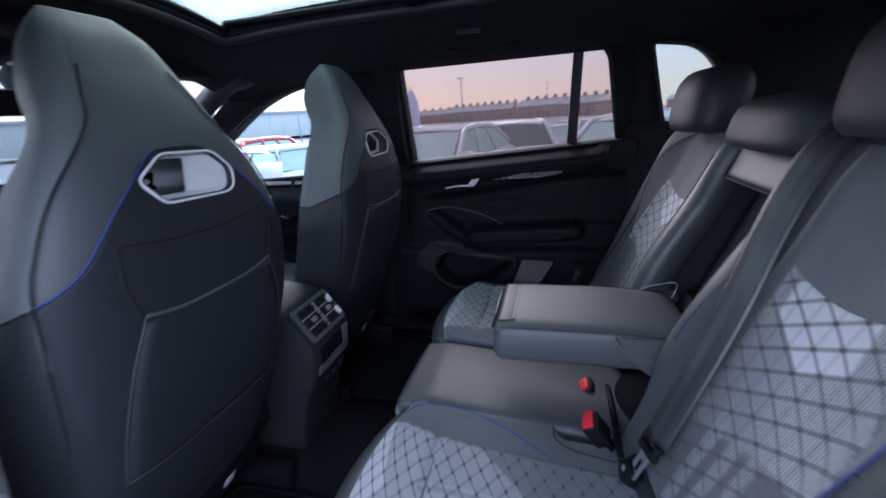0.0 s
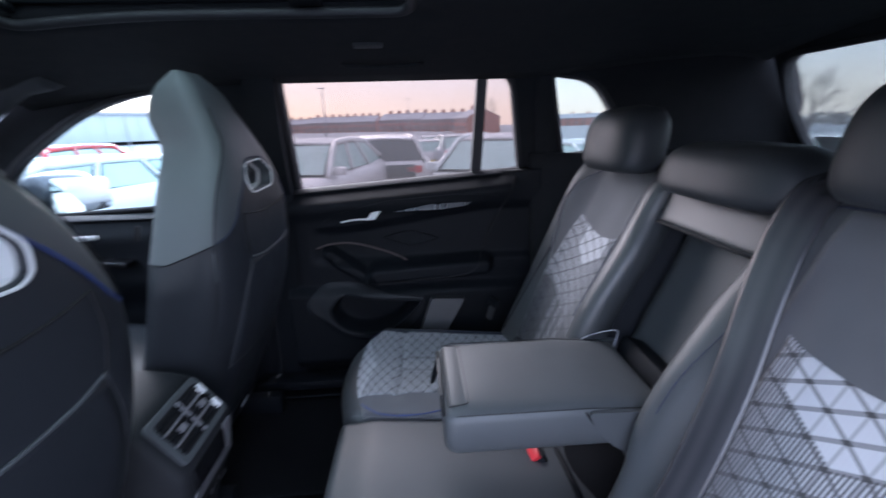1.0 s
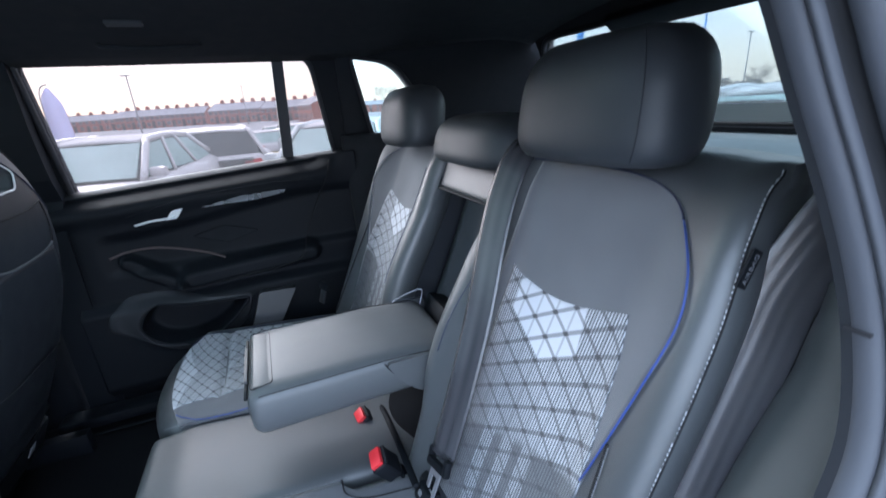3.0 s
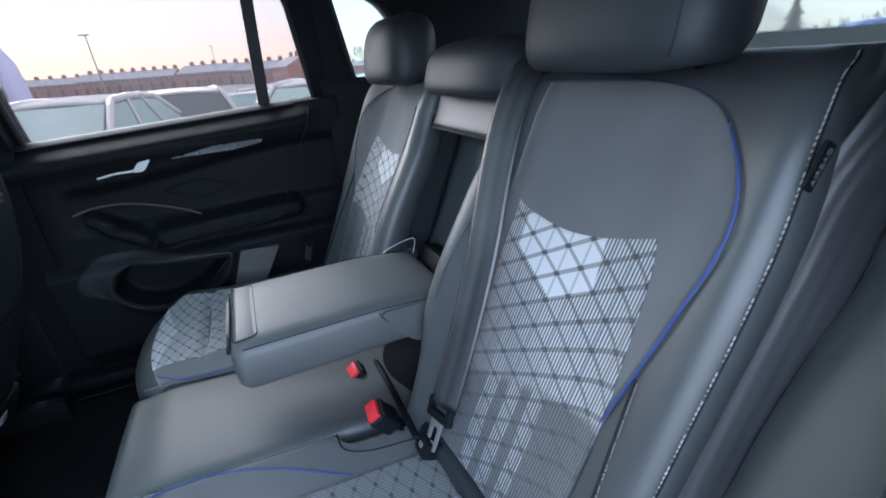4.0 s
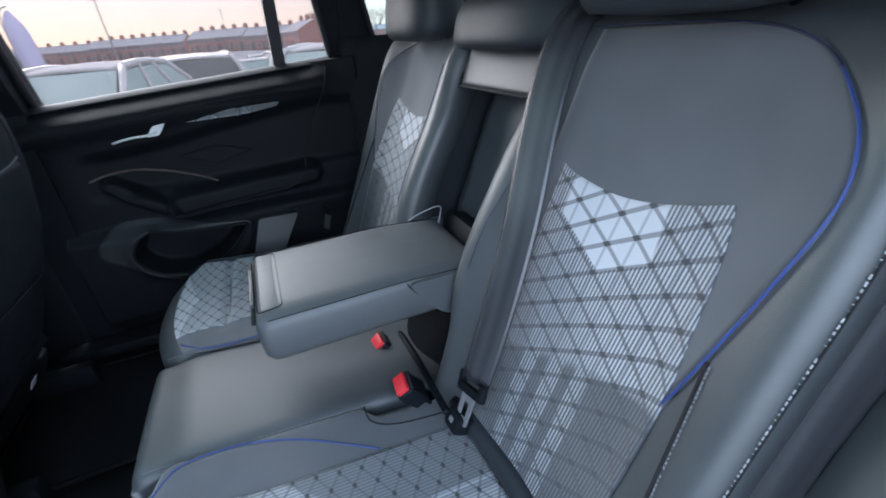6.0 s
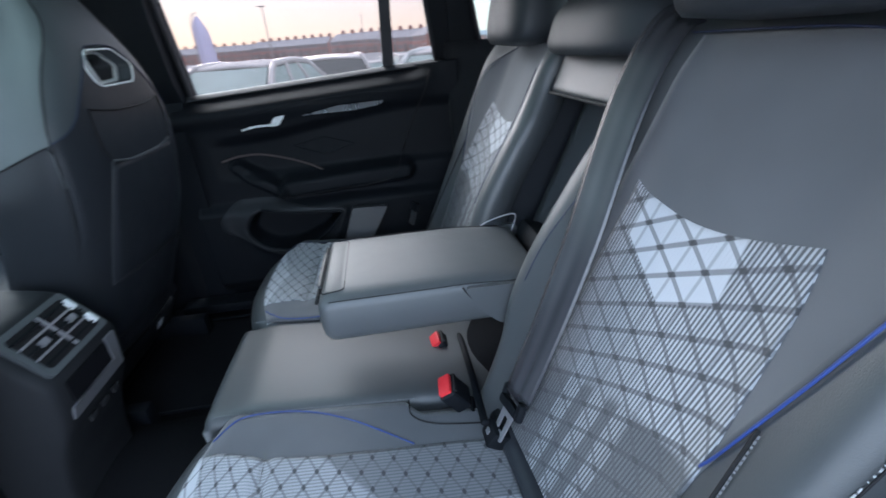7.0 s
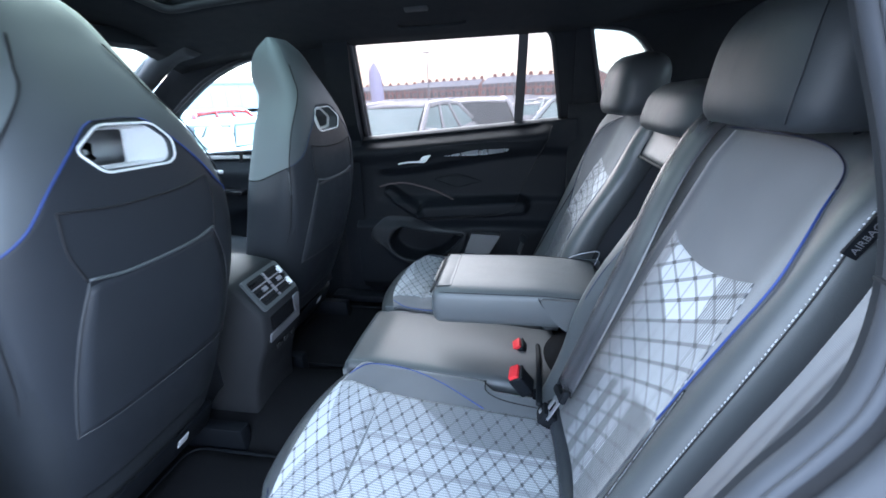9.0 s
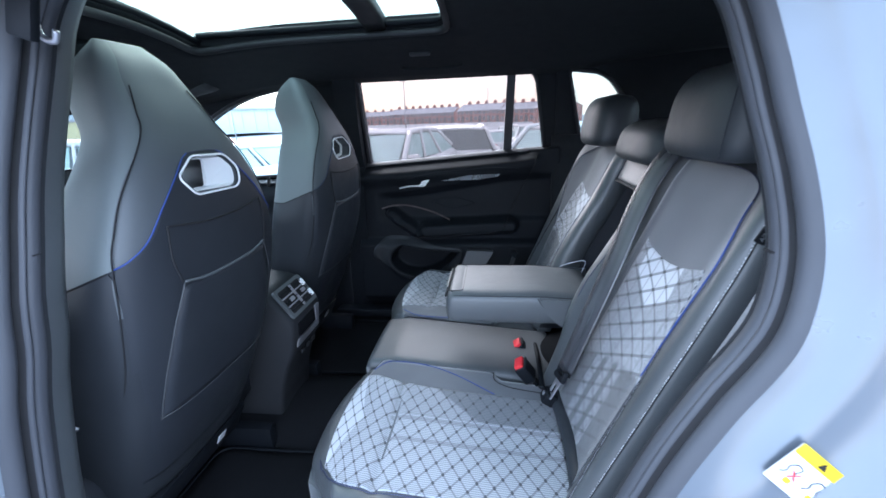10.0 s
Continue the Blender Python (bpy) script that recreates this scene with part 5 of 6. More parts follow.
def build_front_seat(side):
    yc = side * 0.352
    seat = thing("front_seat", "dark leather sports front seat with built in headrest", "car seat", "front seats")
    rings = []
    SIDE_SEAM = 1.052
    levels = list(np.linspace(0.545, SIDE_SEAM, 34)) + list(np.linspace(SIDE_SEAM, 1.33, 28))[1:] + [1.345, 1.358, 1.369, 1.377, 1.382, 1.385]
    rear_n, side_n = 40, 76
    for z in levels:
        w, d, xr, wf = SEAT_WIDE(z), SEAT_DEEP(z), SEAT_BACK(z), SEAT_FRONT(z)

        def at(b):
            c, s = math.cos(b), math.sin(b)
            px = math.copysign(abs(c) ** (2 / 3.6), c)
            py = math.copysign(abs(s) ** (2 / 3.6), s)
            x = xr - d / 2 + px * d / 2
            if px < 0:
                x += 0.035 * (1 - py ** 2) * ramp(1.2, 1.0, z)
            wide = w + (wf - w) * min(1.0, max(0.0, (0.9 - px) / 1.9))
            return x, py * wide
        # columns meet the edge seam exactly
        lo, hi = 0.0, math.pi / 2
        for _ in range(30):
            mid = (lo + hi) / 2
            lo, hi = (mid, hi) if at(mid)[1] < min(EDGE_SEAM(z), w * 0.96) else (lo, mid)
        angles = [-lo + 2 * lo * k / rear_n for k in range(rear_n)] + [lo + (2 * math.pi - 2 * lo) * k / side_n for k in range(side_n)]
        sag = 0.38 * math.exp(-((z - SIDE_SEAM) / 0.12) ** 2)
        ring = []
        for b in angles:
            x, y = at(b)
            rear = SEAT_BACK(z) - 0.02
            ring.append(Vector((x, yc + y, z + sag * min(0.0, max(x, xr - 0.13) - rear))))
        rings.append(ring)
    shell = loft("backrest", rings, LEATHER_MID, seat)
    shell.data.materials.append(LEATHER_SIDE_LIT)
    shell.data.materials.append(LEATHER_LOW)
    total = rear_n + side_n
    hub = Vector((SEAT_BACK(SIDE_SEAM) - 0.10, yc, rings[33][0].z))
    for first in (rear_n, total - 26):
        line = [p + (Vector((p.x, p.y, 0)) - Vector((hub.x, hub.y, 0))).normalized() * 0.0004 for p in rings[33][first:first + 26]]
        tube("side_panel_seam", line, 0.0016, SEAM, shell, sides=6)
    for poly in shell.data.polygons:
        row, col = divmod(min(poly.vertices), total)
        if len(poly.vertices) == 4:
            cols = sorted(v % total for v in poly.vertices)
            first = total - 1 if cols[0] == 0 and cols[-1] == total - 1 else cols[0]
            if first >= rear_n:
                # sides above the seam get the leather with light in its colour
                poly.material_index = 1 if row >= 33 else 2
            elif row < 28:
                poly.material_index = 2
    hexa = [(-0.082, 0.003), (-0.034, 0.034), (0.058, 0.031), (0.086, 0.002), (0.078, -0.026), (0.062, -0.034), (-0.054, -0.031)]
    hexa = [(-side * a, b) for a, b in hexa]
    zc, ym = 1.160, yc
    bezel = rounded(hexa, 0.012)
    hole = rounded([(-side * a, b) for a, b in [(-0.068, 0.002), (-0.032, 0.026), (0.026, 0.024), (0.012, -0.025), (-0.046, -0.023)]], 0.006)
    cut = plate("cutter", [(p[0] * 0.93, p[1] * 0.93) for p in bezel], [], lambda a, b, d: Vector((-0.40 - d, ym + a, zc + b)), 0.45, LEATHER)
    twin = cut.copy()
    twin.data = cut.data.copy()
    scene.collection.objects.link(twin)
    carve(shell, cut)
    # lower panel under the piping in plain dark leather; above it skylight is painted in
    edge = table([(0.60, 0.183), (0.80, 0.203), (0.94, 0.2155), (1.03, 0.2165), (1.048, 0.2150), (1.054, 0.203), (1.078, 0.170), (1.12, 0.133), (1.159, 0.093), (1.19, 0.058), (1.199, 0.040)])
    low = patch("lower_panel", lambda u, v: (shell_x(yc + u, v, yc), yc + u, v), lambda v: -edge(v), edge, 0.60, 1.200, LEATHER, seat, lift=0.0012, away=(-1, 0, 0), nu=36, nv=70, label="black leather lower panel", thick=0.004)
    carve(low, twin)
    low.data.polygons.foreach_set("use_smooth", [True] * len(low.data.polygons))
    shell.data.polygons.foreach_set("use_smooth", [True] * len(shell.data.polygons))
    rim = [Vector((shell_x(ym + p[0], zc + p[1], yc) + 0.002, ym + p[0], zc + p[1])) for p in dense(bezel, 0.02)]
    tube("bezel_rim", rim, 0.0020, SILVER, seat, "bright silver bezel of the seat opening", closed=True, sides=8)
    plate("bezel_cup", [(p[0] * 0.97, p[1] * 0.97) for p in bezel], [hole], lambda a, b, d: Vector((shell_x(ym + a, zc + b, yc) - 0.005 - 0.020 * ramp(0.075, 0.010, -side * a) - d, ym + a, zc + b)), 0.006, SILVER, seat, "satin silver recess")
    cup = []
    for off, k in ((0.0, 0.99), (-0.050, 0.955)):
        cup.append([Vector((shell_x(ym + p[0], zc + p[1], yc) + off, ym + p[0] * k, zc + p[1] * k)) for p in dense(bezel, 0.02)])
    n = len(cup[0])
    mesh_object("bezel_wall", cup[0] + cup[1], [(i, (i + 1) % n, n + (i + 1) % n, n + i) for i in range(n)], SILVER, seat)
    tube("opening_bar", [(-0.560, ym + side * 0.085, zc + 0.016), (-0.555, ym + side * 0.045, zc + 0.014), (-0.555, ym + side * 0.005, zc + 0.002), (-0.56, ym + side * 0.0, zc - 0.014), (-0.56, ym + side * 0.03, zc - 0.020)], 0.006, PLASTIC, seat, "dark guide behind the opening")

    def on(a, z, lift=0.0022):
        return Vector((shell_x(yc + a, z, yc) + lift, yc + a, z))

    # panel seams of the back
    def seam(points, mat=SEAM, rad=0.0018, name="seam", label=""):
        path = smooth_path([(a, 0, z) for a, z in points], 8)
        tube(name, [on(p.x, p.z) for p in path], rad, mat, shell, label, sides=6)
    seam([(-0.135, 1.092), (-0.05, 1.082), (0.05, 1.082), (0.135, 1.092)])
    seam([(-0.125, 0.995), (-0.06, 0.985), (0.06, 0.985), (0.125, 0.995)], TRIM_GREY, 0.0026, "pocket_edge", "raised pocket edge")
    for s in (-1, 1):
        seam([(s * 0.125, 0.993), (s * 0.150, 0.93), (s * 0.164, 0.86), (s * 0.167, 0.80), (s * 0.166, 0.746)], PLASTIC_GREY, 0.0018, "pocket_side")
        seam([(s * 0.135, 1.092), (s * 0.140, 1.04), (s * 0.128, 0.995)])
        # far seat piping has its shade painted in as a darker blue
        seam([(s * 0.040, 1.1995), (s * 0.058, 1.190), (s * 0.093, 1.159), (s * 0.133, 1.12), (s * 0.170, 1.078), (s * 0.198, 1.057), (s * 0.2155, 1.048)], BLUE if side < 0 else BLUE_SHADE, 0.0013, "piping", "blue seat piping")
        seam([(s * 0.066, 1.310), (s * 0.086, 1.268), (s * 0.101, 1.237), (s * 0.165, 1.163), (s * 0.200, 1.102), (s * 0.2165, 1.047), (s * 0.2200, 0.94), (s * 0.209, 0.8), (s * 0.190, 0.6)], SEAM, 0.0013, "side_seam")
    seam([(-0.041, 1.1995), (0.0, 1.202), (0.041, 1.1995)], BLUE_SHADE, 0.0011, "piping")
    seam([(-0.166, 0.748), (-0.05, 0.745), (0.05, 0.742), (0.172, 0.736)], PLASTIC_GREY, 0.0016, "pocket_foot")
    # pocket panel slightly proud
    pk = lambda u, v: tuple(on(u, v, 0.0))
    pts = table([(0.74, 0.164), (0.80, 0.165), (0.86, 0.161), (0.93, 0.147), (0.985, 0.126)])
    patch("map_pocket", pk, lambda v: -pts(v), pts, 0.746, 0.985, LEATHER, seat, lift=0.003, away=(-1, 0, 0), nu=16, nv=20, label="dark map pocket", thick=0.004)
    # lower cover, cushion, rails
    rbox("lower_cover", (0.05, 0.36, 0.09), (-0.685, yc, 0.490), PLASTIC, seat, "black plastic lower cover", bevel=0.018, turn=(0, 25, 0))
    bm_top = lambda u, v: (v, u, 0.640 + 0.035 * ramp(-0.8, -1.15, v) + 0.03 * ramp(0.16, 0.24, abs(u - yc)))
    pillow("cushion", bm_top, yc - 0.255, yc + 0.255, -1.20, -0.68, LEATHER, seat, r=0.05, thick=0.17, nu=24, nv=24, away=(0, 0, -1))
    for s in (-1, 1):
        rbox("rail", (0.62, 0.035, 0.07), (-0.90, yc + s * 0.19, 0.395), PLASTIC, seat, bevel=0.006)
    rbox("side_label", (0.003, 0.030, 0.024), (-0.656, yc + 0.075, 0.492), WHITE, seat, "small white label", bevel=0.001, turn=(0, 25, 0))
    rbox("seat_tag", (0.008, 0.004, 0.030), (-0.655, yc - side * 0.2135, 1.075), SEAM, seat, "small black side tag", bevel=0.001, turn=(0, 12, 0))
    return seat


for side in (-1, 1):
    build_front_seat(side)


# ---- centre console ----
def build_console():
    con = thing("centre_console", "grey centre console end with air vents and controls", "centre console")
    prof = [(-0.98, 0.36), (-0.98, 0.825), (-0.66, 0.812), (-0.588, 0.798), (-0.521, 0.712), (-0.520, 0.690), (-0.530, 0.620), (-0.560, 0.565), (-0.585, 0.48), (-0.60, 0.36)]
    prof = rounded(prof, [0.01, 0.02, 0.03, 0.02, 0.010, 0.01, 0.03, 0.03, 0.02, 0.01], 5)
    rings = []
    for y, k in ((-0.096, 0.955), (-0.090, 0.985), (-0.080, 1.0), (0.080, 1.0), (0.090, 0.985), (0.096, 0.955)):
        rings.append([Vector((-0.75 + (p.x + 0 + 0.75) * k, y, 0.60 + (p.y - 0.60) * k)) for p in prof])
    loft("body", rings, CONSOLE, con)
    # tilted vent panel
    a, b = Vector((-0.578, 0, 0.7975)), Vector((-0.521, 0, 0.7195))
    along = (b - a).normalized()
    out = Vector((-along.z, 0, along.x))
    if out.x < 0:
        out = -out
    def panel(u, v, h=0.0):
        return a + along * v + Vector((0, u, 0)) + out * h
    opening = rounded([(-0.066, 0.010), (0.066, 0.010), (0.066, 0.084), (-0.066, 0.084)], 0.008)
    plate("vent_frame", rounded([(-0.077, 0.0), (0.077, 0.0), (0.077, 0.094), (-0.077, 0.094)], 0.01), [opening], lambda p, q, d: panel(p, q, 0.004 - d), 0.008, TRIM_GREY, con, "grey vent frame")
    plate("vent_back", opening, [], lambda p, q, d: panel(p, q, 0.0015 - d), 0.002, SEAM, con, "dark vent opening")
    for i in range(5):
        v = 0.020 + i * 0.0135
        bm = bmesh.new()
        bmesh.ops.create_cube(bm, size=1)
        for q in bm.verts:
            q.co = Vector((q.co.x * 0.130, q.co.y * 0.0035, q.co.z * 0.010))
        ob = part("slat", bm, SATIN if i % 2 else PLASTIC, con)
        ob.matrix_basis = Matrix.Translation(panel(0, v, 0.004)) @ Matrix((Vector((0, 1, 0)), along, out)).transposed().to_4x4()
    rbox("vent_divider", (0.006, 0.006, 0.072), panel(0, 0.047, 0.006), SATIN, con, bevel=0.001, turn=(0, -35.5, 0))
    for s in (-1, 1):
        rbox("vent_tab", (0.010, 0.016, 0.012), panel(s * 0.034, 0.047, 0.010), SATIN, con, "silver vent tab", bevel=0.003, turn=(0, -35.5, 0))
        rbox("vent_wheel", (0.012, 0.008, 0.022), panel(0.060, 0.028 if s > 0 else 0.068, 0.008), SILVER, con, bevel=0.003, turn=(0, -35.5, 0))
    # control panel and sockets below
    plate("control_display", rounded([(-0.066, 0.662), (0.040, 0.662), (0.040, 0.702), (-0.066, 0.702)], 0.004), [], lambda p, q, d: Vector((-0.5195 - d + 0.0015, p, q)), 0.004, GLOSS, con, "black control display")
    plate("control_trim", rounded([(-0.075, 0.630), (0.075, 0.630), (0.075, 0.706), (0.046, 0.706), (0.046, 0.657), (-0.075, 0.657)], 0.004), [], lambda p, q, d: Vector((-0.5195 - d + 0.0025 - 0.010 * ramp(0.665, 0.625, q), p, q)), 0.005, SATIN, con, "satin silver trim")
    for y in (-0.035, 0.0, 0.035):
        rbox("socket", (0.006, 0.022, 0.012), (-0.533, y, 0.600), SEAM, con, "dark charging socket", bevel=0.002)
    return con


build_console()


# ---- dashboard and what hangs at the windscreen ----
def build_dashboard():
    dash = thing("dashboard", "black dashboard with a wide screen", "dashboard")
    prof = rounded([(-1.92, 0.50), (-1.92, 1.00), (-1.55, 1.03), (-1.36, 1.00), (-1.30, 0.93), (-1.36, 0.80), (-1.42, 0.55)], [0.01, 0.03, 0.05, 0.05, 0.05, 0.05, 0.02])
    rings = [[Vector((p.x, y, p.y)) for p in prof] for y in np.linspace(-0.73, 0.73, 12)]
    loft("body", rings, PLASTIC, dash)
    rbox("screen", (0.020, 0.34, 0.20), (-1.285, 0.02, 1.035), GLOSS, dash, "black touch screen", bevel=0.006, turn=(0, -12, 0))
    rbox("instrument_screen", (0.016, 0.26, 0.11), (-1.33, 0.37, 1.045), GLOSS, dash, bevel=0.006, turn=(0, -12, 0))
    return dash


build_dashboard()


def build_steering_wheel():
    wheel = thing("steering_wheel", "black leather steering wheel in front of the driver's seat", "steering wheel")
    m = pose(-1.34, 0.37, 0.88, 0, 66, 0)
    ring = [m @ Vector((0.18 * math.cos(a), 0.18 * math.sin(a), 0)) for a in np.linspace(0, 2 * math.pi, 40, endpoint=False)]
    tube("rim", ring, 0.016, LEATHER, wheel, closed=True, sides=10)
    hub = rbox("hub", (0.13, 0.15, 0.05), (0, 0, 0), PLASTIC, wheel, bevel=0.02)
    hub.data.transform(m)
    for a in (0, math.pi / 2, math.pi, ):
        tube("spoke", [m @ Vector((0.05 * math.sin(a), 0.05 * math.cos(a), 0)), m @ Vector((0.18 * math.sin(a), 0.18 * math.cos(a), 0))], 0.016, SATIN, wheel, sides=8, squash=0.5)
    return wheel


build_steering_wheel()


def build_mirror():
    mir = thing("rear_view_mirror", "dark rear view mirror on the windscreen", "mirror")
    rbox("housing", (0.035, 0.25, 0.065), (-1.27, 0.0, 1.325), PLASTIC, mir, bevel=0.015, turn=(0, 8, -12))
    rbox("stem", (0.06, 0.05, 0.08), (-1.31, 0.0, 1.375), PLASTIC, mir, bevel=0.012, turn=(0, -35, 0))
    con = thing("overhead_console", "dark roof console with reading lamps", "roof console")
    rbox("panel", (0.14, 0.22, 0.085), (-1.16, 0.0, 1.447), PLASTIC, con, bevel=0.010)
    rbox("lamp_lens", (0.06, 0.05, 0.008), (-1.16, -0.065, 1.402), WHITE, con, "white lamp lens", bevel=0.003)
    rbox("lamp_lens", (0.06, 0.05, 0.008), (-1.16, 0.065, 1.402), WHITE, con, "white lamp lens", bevel=0.003)
    amber = Nodes("amber_lamp")
    amber.set(rgb(0.9, 0.3, 0.02), 0.4, 0.0, Emission_Color=rgb(1.0, 0.35, 0.03), Emission_Strength=3.0)
    rbox("status_lamp", (0.012, 0.02, 0.008), (-1.155, 0.0, 1.401), amber.mat, con, "lit amber lamp", bevel=0.002)


build_mirror()


def build_ceiling_bits():
    for side in (1,):
        handle = thing("grab_handle", "black folding grab handle on the roof rail", "grab handle", "grab handles")
        z = roof_z(-0.2, 0.60) - 0.012
        tube("bar", smooth_path([(-0.31, 0.615, z), (-0.29, 0.600, z - 0.006), (-0.2, 0.596, z - 0.010), (-0.11, 0.600, z - 0.006), (-0.09, 0.615, z)], 6), 0.008, LINER, handle, squash=0.7)
        lamp = thing("reading_lamp", "small grey lamp in the headliner", "lamp")
        rbox("lens", (0.075, 0.022, 0.010), (-0.23, 0.528, roof_z(-0.23, 0.528) - 0.002), PLASTIC_GREY, lamp, bevel=0.004, turn=(-17, 0, 0))
    hook = thing("belt_anchor", "dark belt guide with silver loops on the door pillar", "belt anchor")
    tube("loop", smooth_path([(-0.452, -0.628, 1.385), (-0.466, -0.618, 1.365), (-0.470, -0.614, 1.345), (-0.455, -0.614, 1.338), (-0.447, -0.616, 1.348)], 6), 0.0035, SATIN, hook, sides=8)
    rbox("mount", (0.030, 0.012, 0.050), (-0.462, -0.634, 1.362), PLASTIC, hook, bevel=0.004, turn=(0, 20, 0))


build_ceiling_bits()


rail = thing("belt_rail", "small silver belt rail beside the front seat", "belt rail")
tube("bar", [(-0.675, -0.605, 0.792), (-0.640, -0.602, 0.795), (-0.622, -0.602, 0.792)], 0.0035, SATIN, rail, sides=8)
rbox("foot", (0.03, 0.02, 0.012), (-0.672, -0.610, 0.784), PLASTIC, rail, bevel=0.003)


# warning label on the painted frame
def build_label():
    lab = thing("warning_label", "yellow and white air bag warning label on the paint", "label")
    across, down = Vector((0.72, -0.06, -0.62)).normalized(), Vector((-0.34, -0.06, -0.86)).normalized()
    out = across.cross(down).normalized() * -1
    if out.y > 0:
        out = -out
    up = out.cross(across)
    m = Matrix((across, up, out)).transposed().to_4x4()
    m.translation = (0.3005, -0.7535, 0.930)
    def flat(name, w, h, x, y, lift, mat, label=""):
        out = rounded([(x - w / 2, y - h / 2), (x + w / 2, y - h / 2), (x + w / 2, y + h / 2), (x - w / 2, y + h / 2)], 0.002)
        return plate(name, out, [], lambda a, b, d: m @ Vector((a, b, lift + 0.0008 - d)), 0.0008, mat, lab, label)
    flat("sheet", 0.054, 0.044, 0, 0, 0.001, WHITE)
    flat("yellow_band", 0.054, 0.011, 0, 0.0165, 0.002, YELLOW, "yellow band")
    pale = surface("label_print", rgb(0.55, 0.57, 0.60), 0.5, 600, 0.05, 0.1)
    for x in (-0.013, 0.013):
        box = rounded([(x - 0.011, -0.018), (x + 0.011, -0.018), (x + 0.011, 0.007), (x - 0.011, 0.007)], 0.002)
        tube("picture_frame", [m @ Vector((p[0], p[1], 0.0019)) for p in dense(box, 0.01)], 0.0005, pale, lab, sides=4, closed=True)
        curl = smooth_path([(x - 0.008, -0.010, 0.002), (x - 0.004, -0.006, 0.002), (x - 0.005, -0.001, 0.002), (x, 0.004, 0.002), (x + 0.006, 0.002, 0.002), (x + 0.004, -0.004, 0.002), (x + 0.007, -0.009, 0.002)], 6)
        tube("picture_line", [m @ p for p in curl], 0.0006, PLASTIC_GREY, lab, sides=4)
        flat("print_mark", 0.007, 0.005, x + 0.004, -0.013, 0.0014, YELLOW)
    for s in (-1, 1):
        tube("red_cross", [m @ Vector((-0.0085 - s * 0.004, -0.010, 0.0024)), m @ Vector((-0.0085 + s * 0.004, -0.002, 0.0024))], 0.0006, RED, lab, sides=4)
    tri = rounded([(-0.004, 0.0135), (0.004, 0.0135), (0.0, 0.0200)], 0.001)
    plate("warning_triangle", tri, [], lambda a, b, d: m @ Vector((a, b, 0.0036 - d)), 0.0006, SEAM, lab)


build_label()


# ---- outside: ground, parked cars, houses, trees ----
def ground_z(x, y):
    return -0.02 - (0.34 * ramp(1.8, 4.5, y) + 0.44 * ramp(8.0, 14.0, y)) * ramp(150, 60, y) - 0.25 * ramp(2.5, 6.0, x) * ramp(150, 60, x)


def axis(limit, step, grow):
    out, v = [0.0], step
    while out[-1] < limit:
        out.append(out[-1] + v)
        v *= grow
    return [-a for a in reversed(out[1:])] + out


GROUND = surface("frosted_tarmac", rgb(0.24, 0.25, 0.27), 0.9, 25, 0.6, 0.35, depth=0.01, cloud=0.7)
gx, gy = axis(1600, 0.6, 1.16), axis(1600, 0.6, 1.16)
rows = [[Vector((x, y, ground_z(x, y))) for x in gx] for y in gy]
verts, faces = closed_sheet(rows, [[p - Vector((0, 0, 0.2)) for p in r] for r in rows])
tagged(fix_normals(mesh_object("ground", verts, faces, GROUND)), "frosted grey car park tarmac", "ground", kind="structure")

FROST = surface("frosted_glass", rgb(0.34, 0.46, 0.44), 0.55, 60, 0.3, 0.25, cloud=2.0)
CAR_GLASS = surface("dark_car_glass", rgb(0.05, 0.06, 0.065), 0.12, 100, 0.02, 0.2)
TYRE = surface("tyre", rgb(0.02, 0.02, 0.02), 0.8, 200, 0.3, 0.2)
RIM = surface("alloy_rim", rgb(0.45, 0.46, 0.48), 0.35, 100, 0.05, 0.1, metal=0.8)
LAMP_RED = surface("red_lamp", rgb(0.55, 0.02, 0.03), 0.25, 100, 0.05, 0.1)
LAMP_WHITE = surface("head_lamp", rgb(0.6, 0.62, 0.65), 0.15, 100, 0.05, 0.1)
SNOW = surface("frost_white", rgb(0.56, 0.55, 0.55), 0.8, 40, 0.4, 0.08, cloud=1.5)
PAINTS = {name: surface("car_paint_" + name, rgb(*c), 0.3, 300, 0.02, 0.08, cloud=1.2, Coat_Weight=0.5)
          for name, c in (("white", (0.60, 0.585, 0.58)), ("silver", (0.42, 0.44, 0.46)), ("grey", (0.16, 0.17, 0.18)), ("red", (0.50, 0.03, 0.04)),
                          ("blue", (0.05, 0.09, 0.30)), ("black", (0.02, 0.02, 0.024)), ("pale", (0.55, 0.60, 0.60)))}


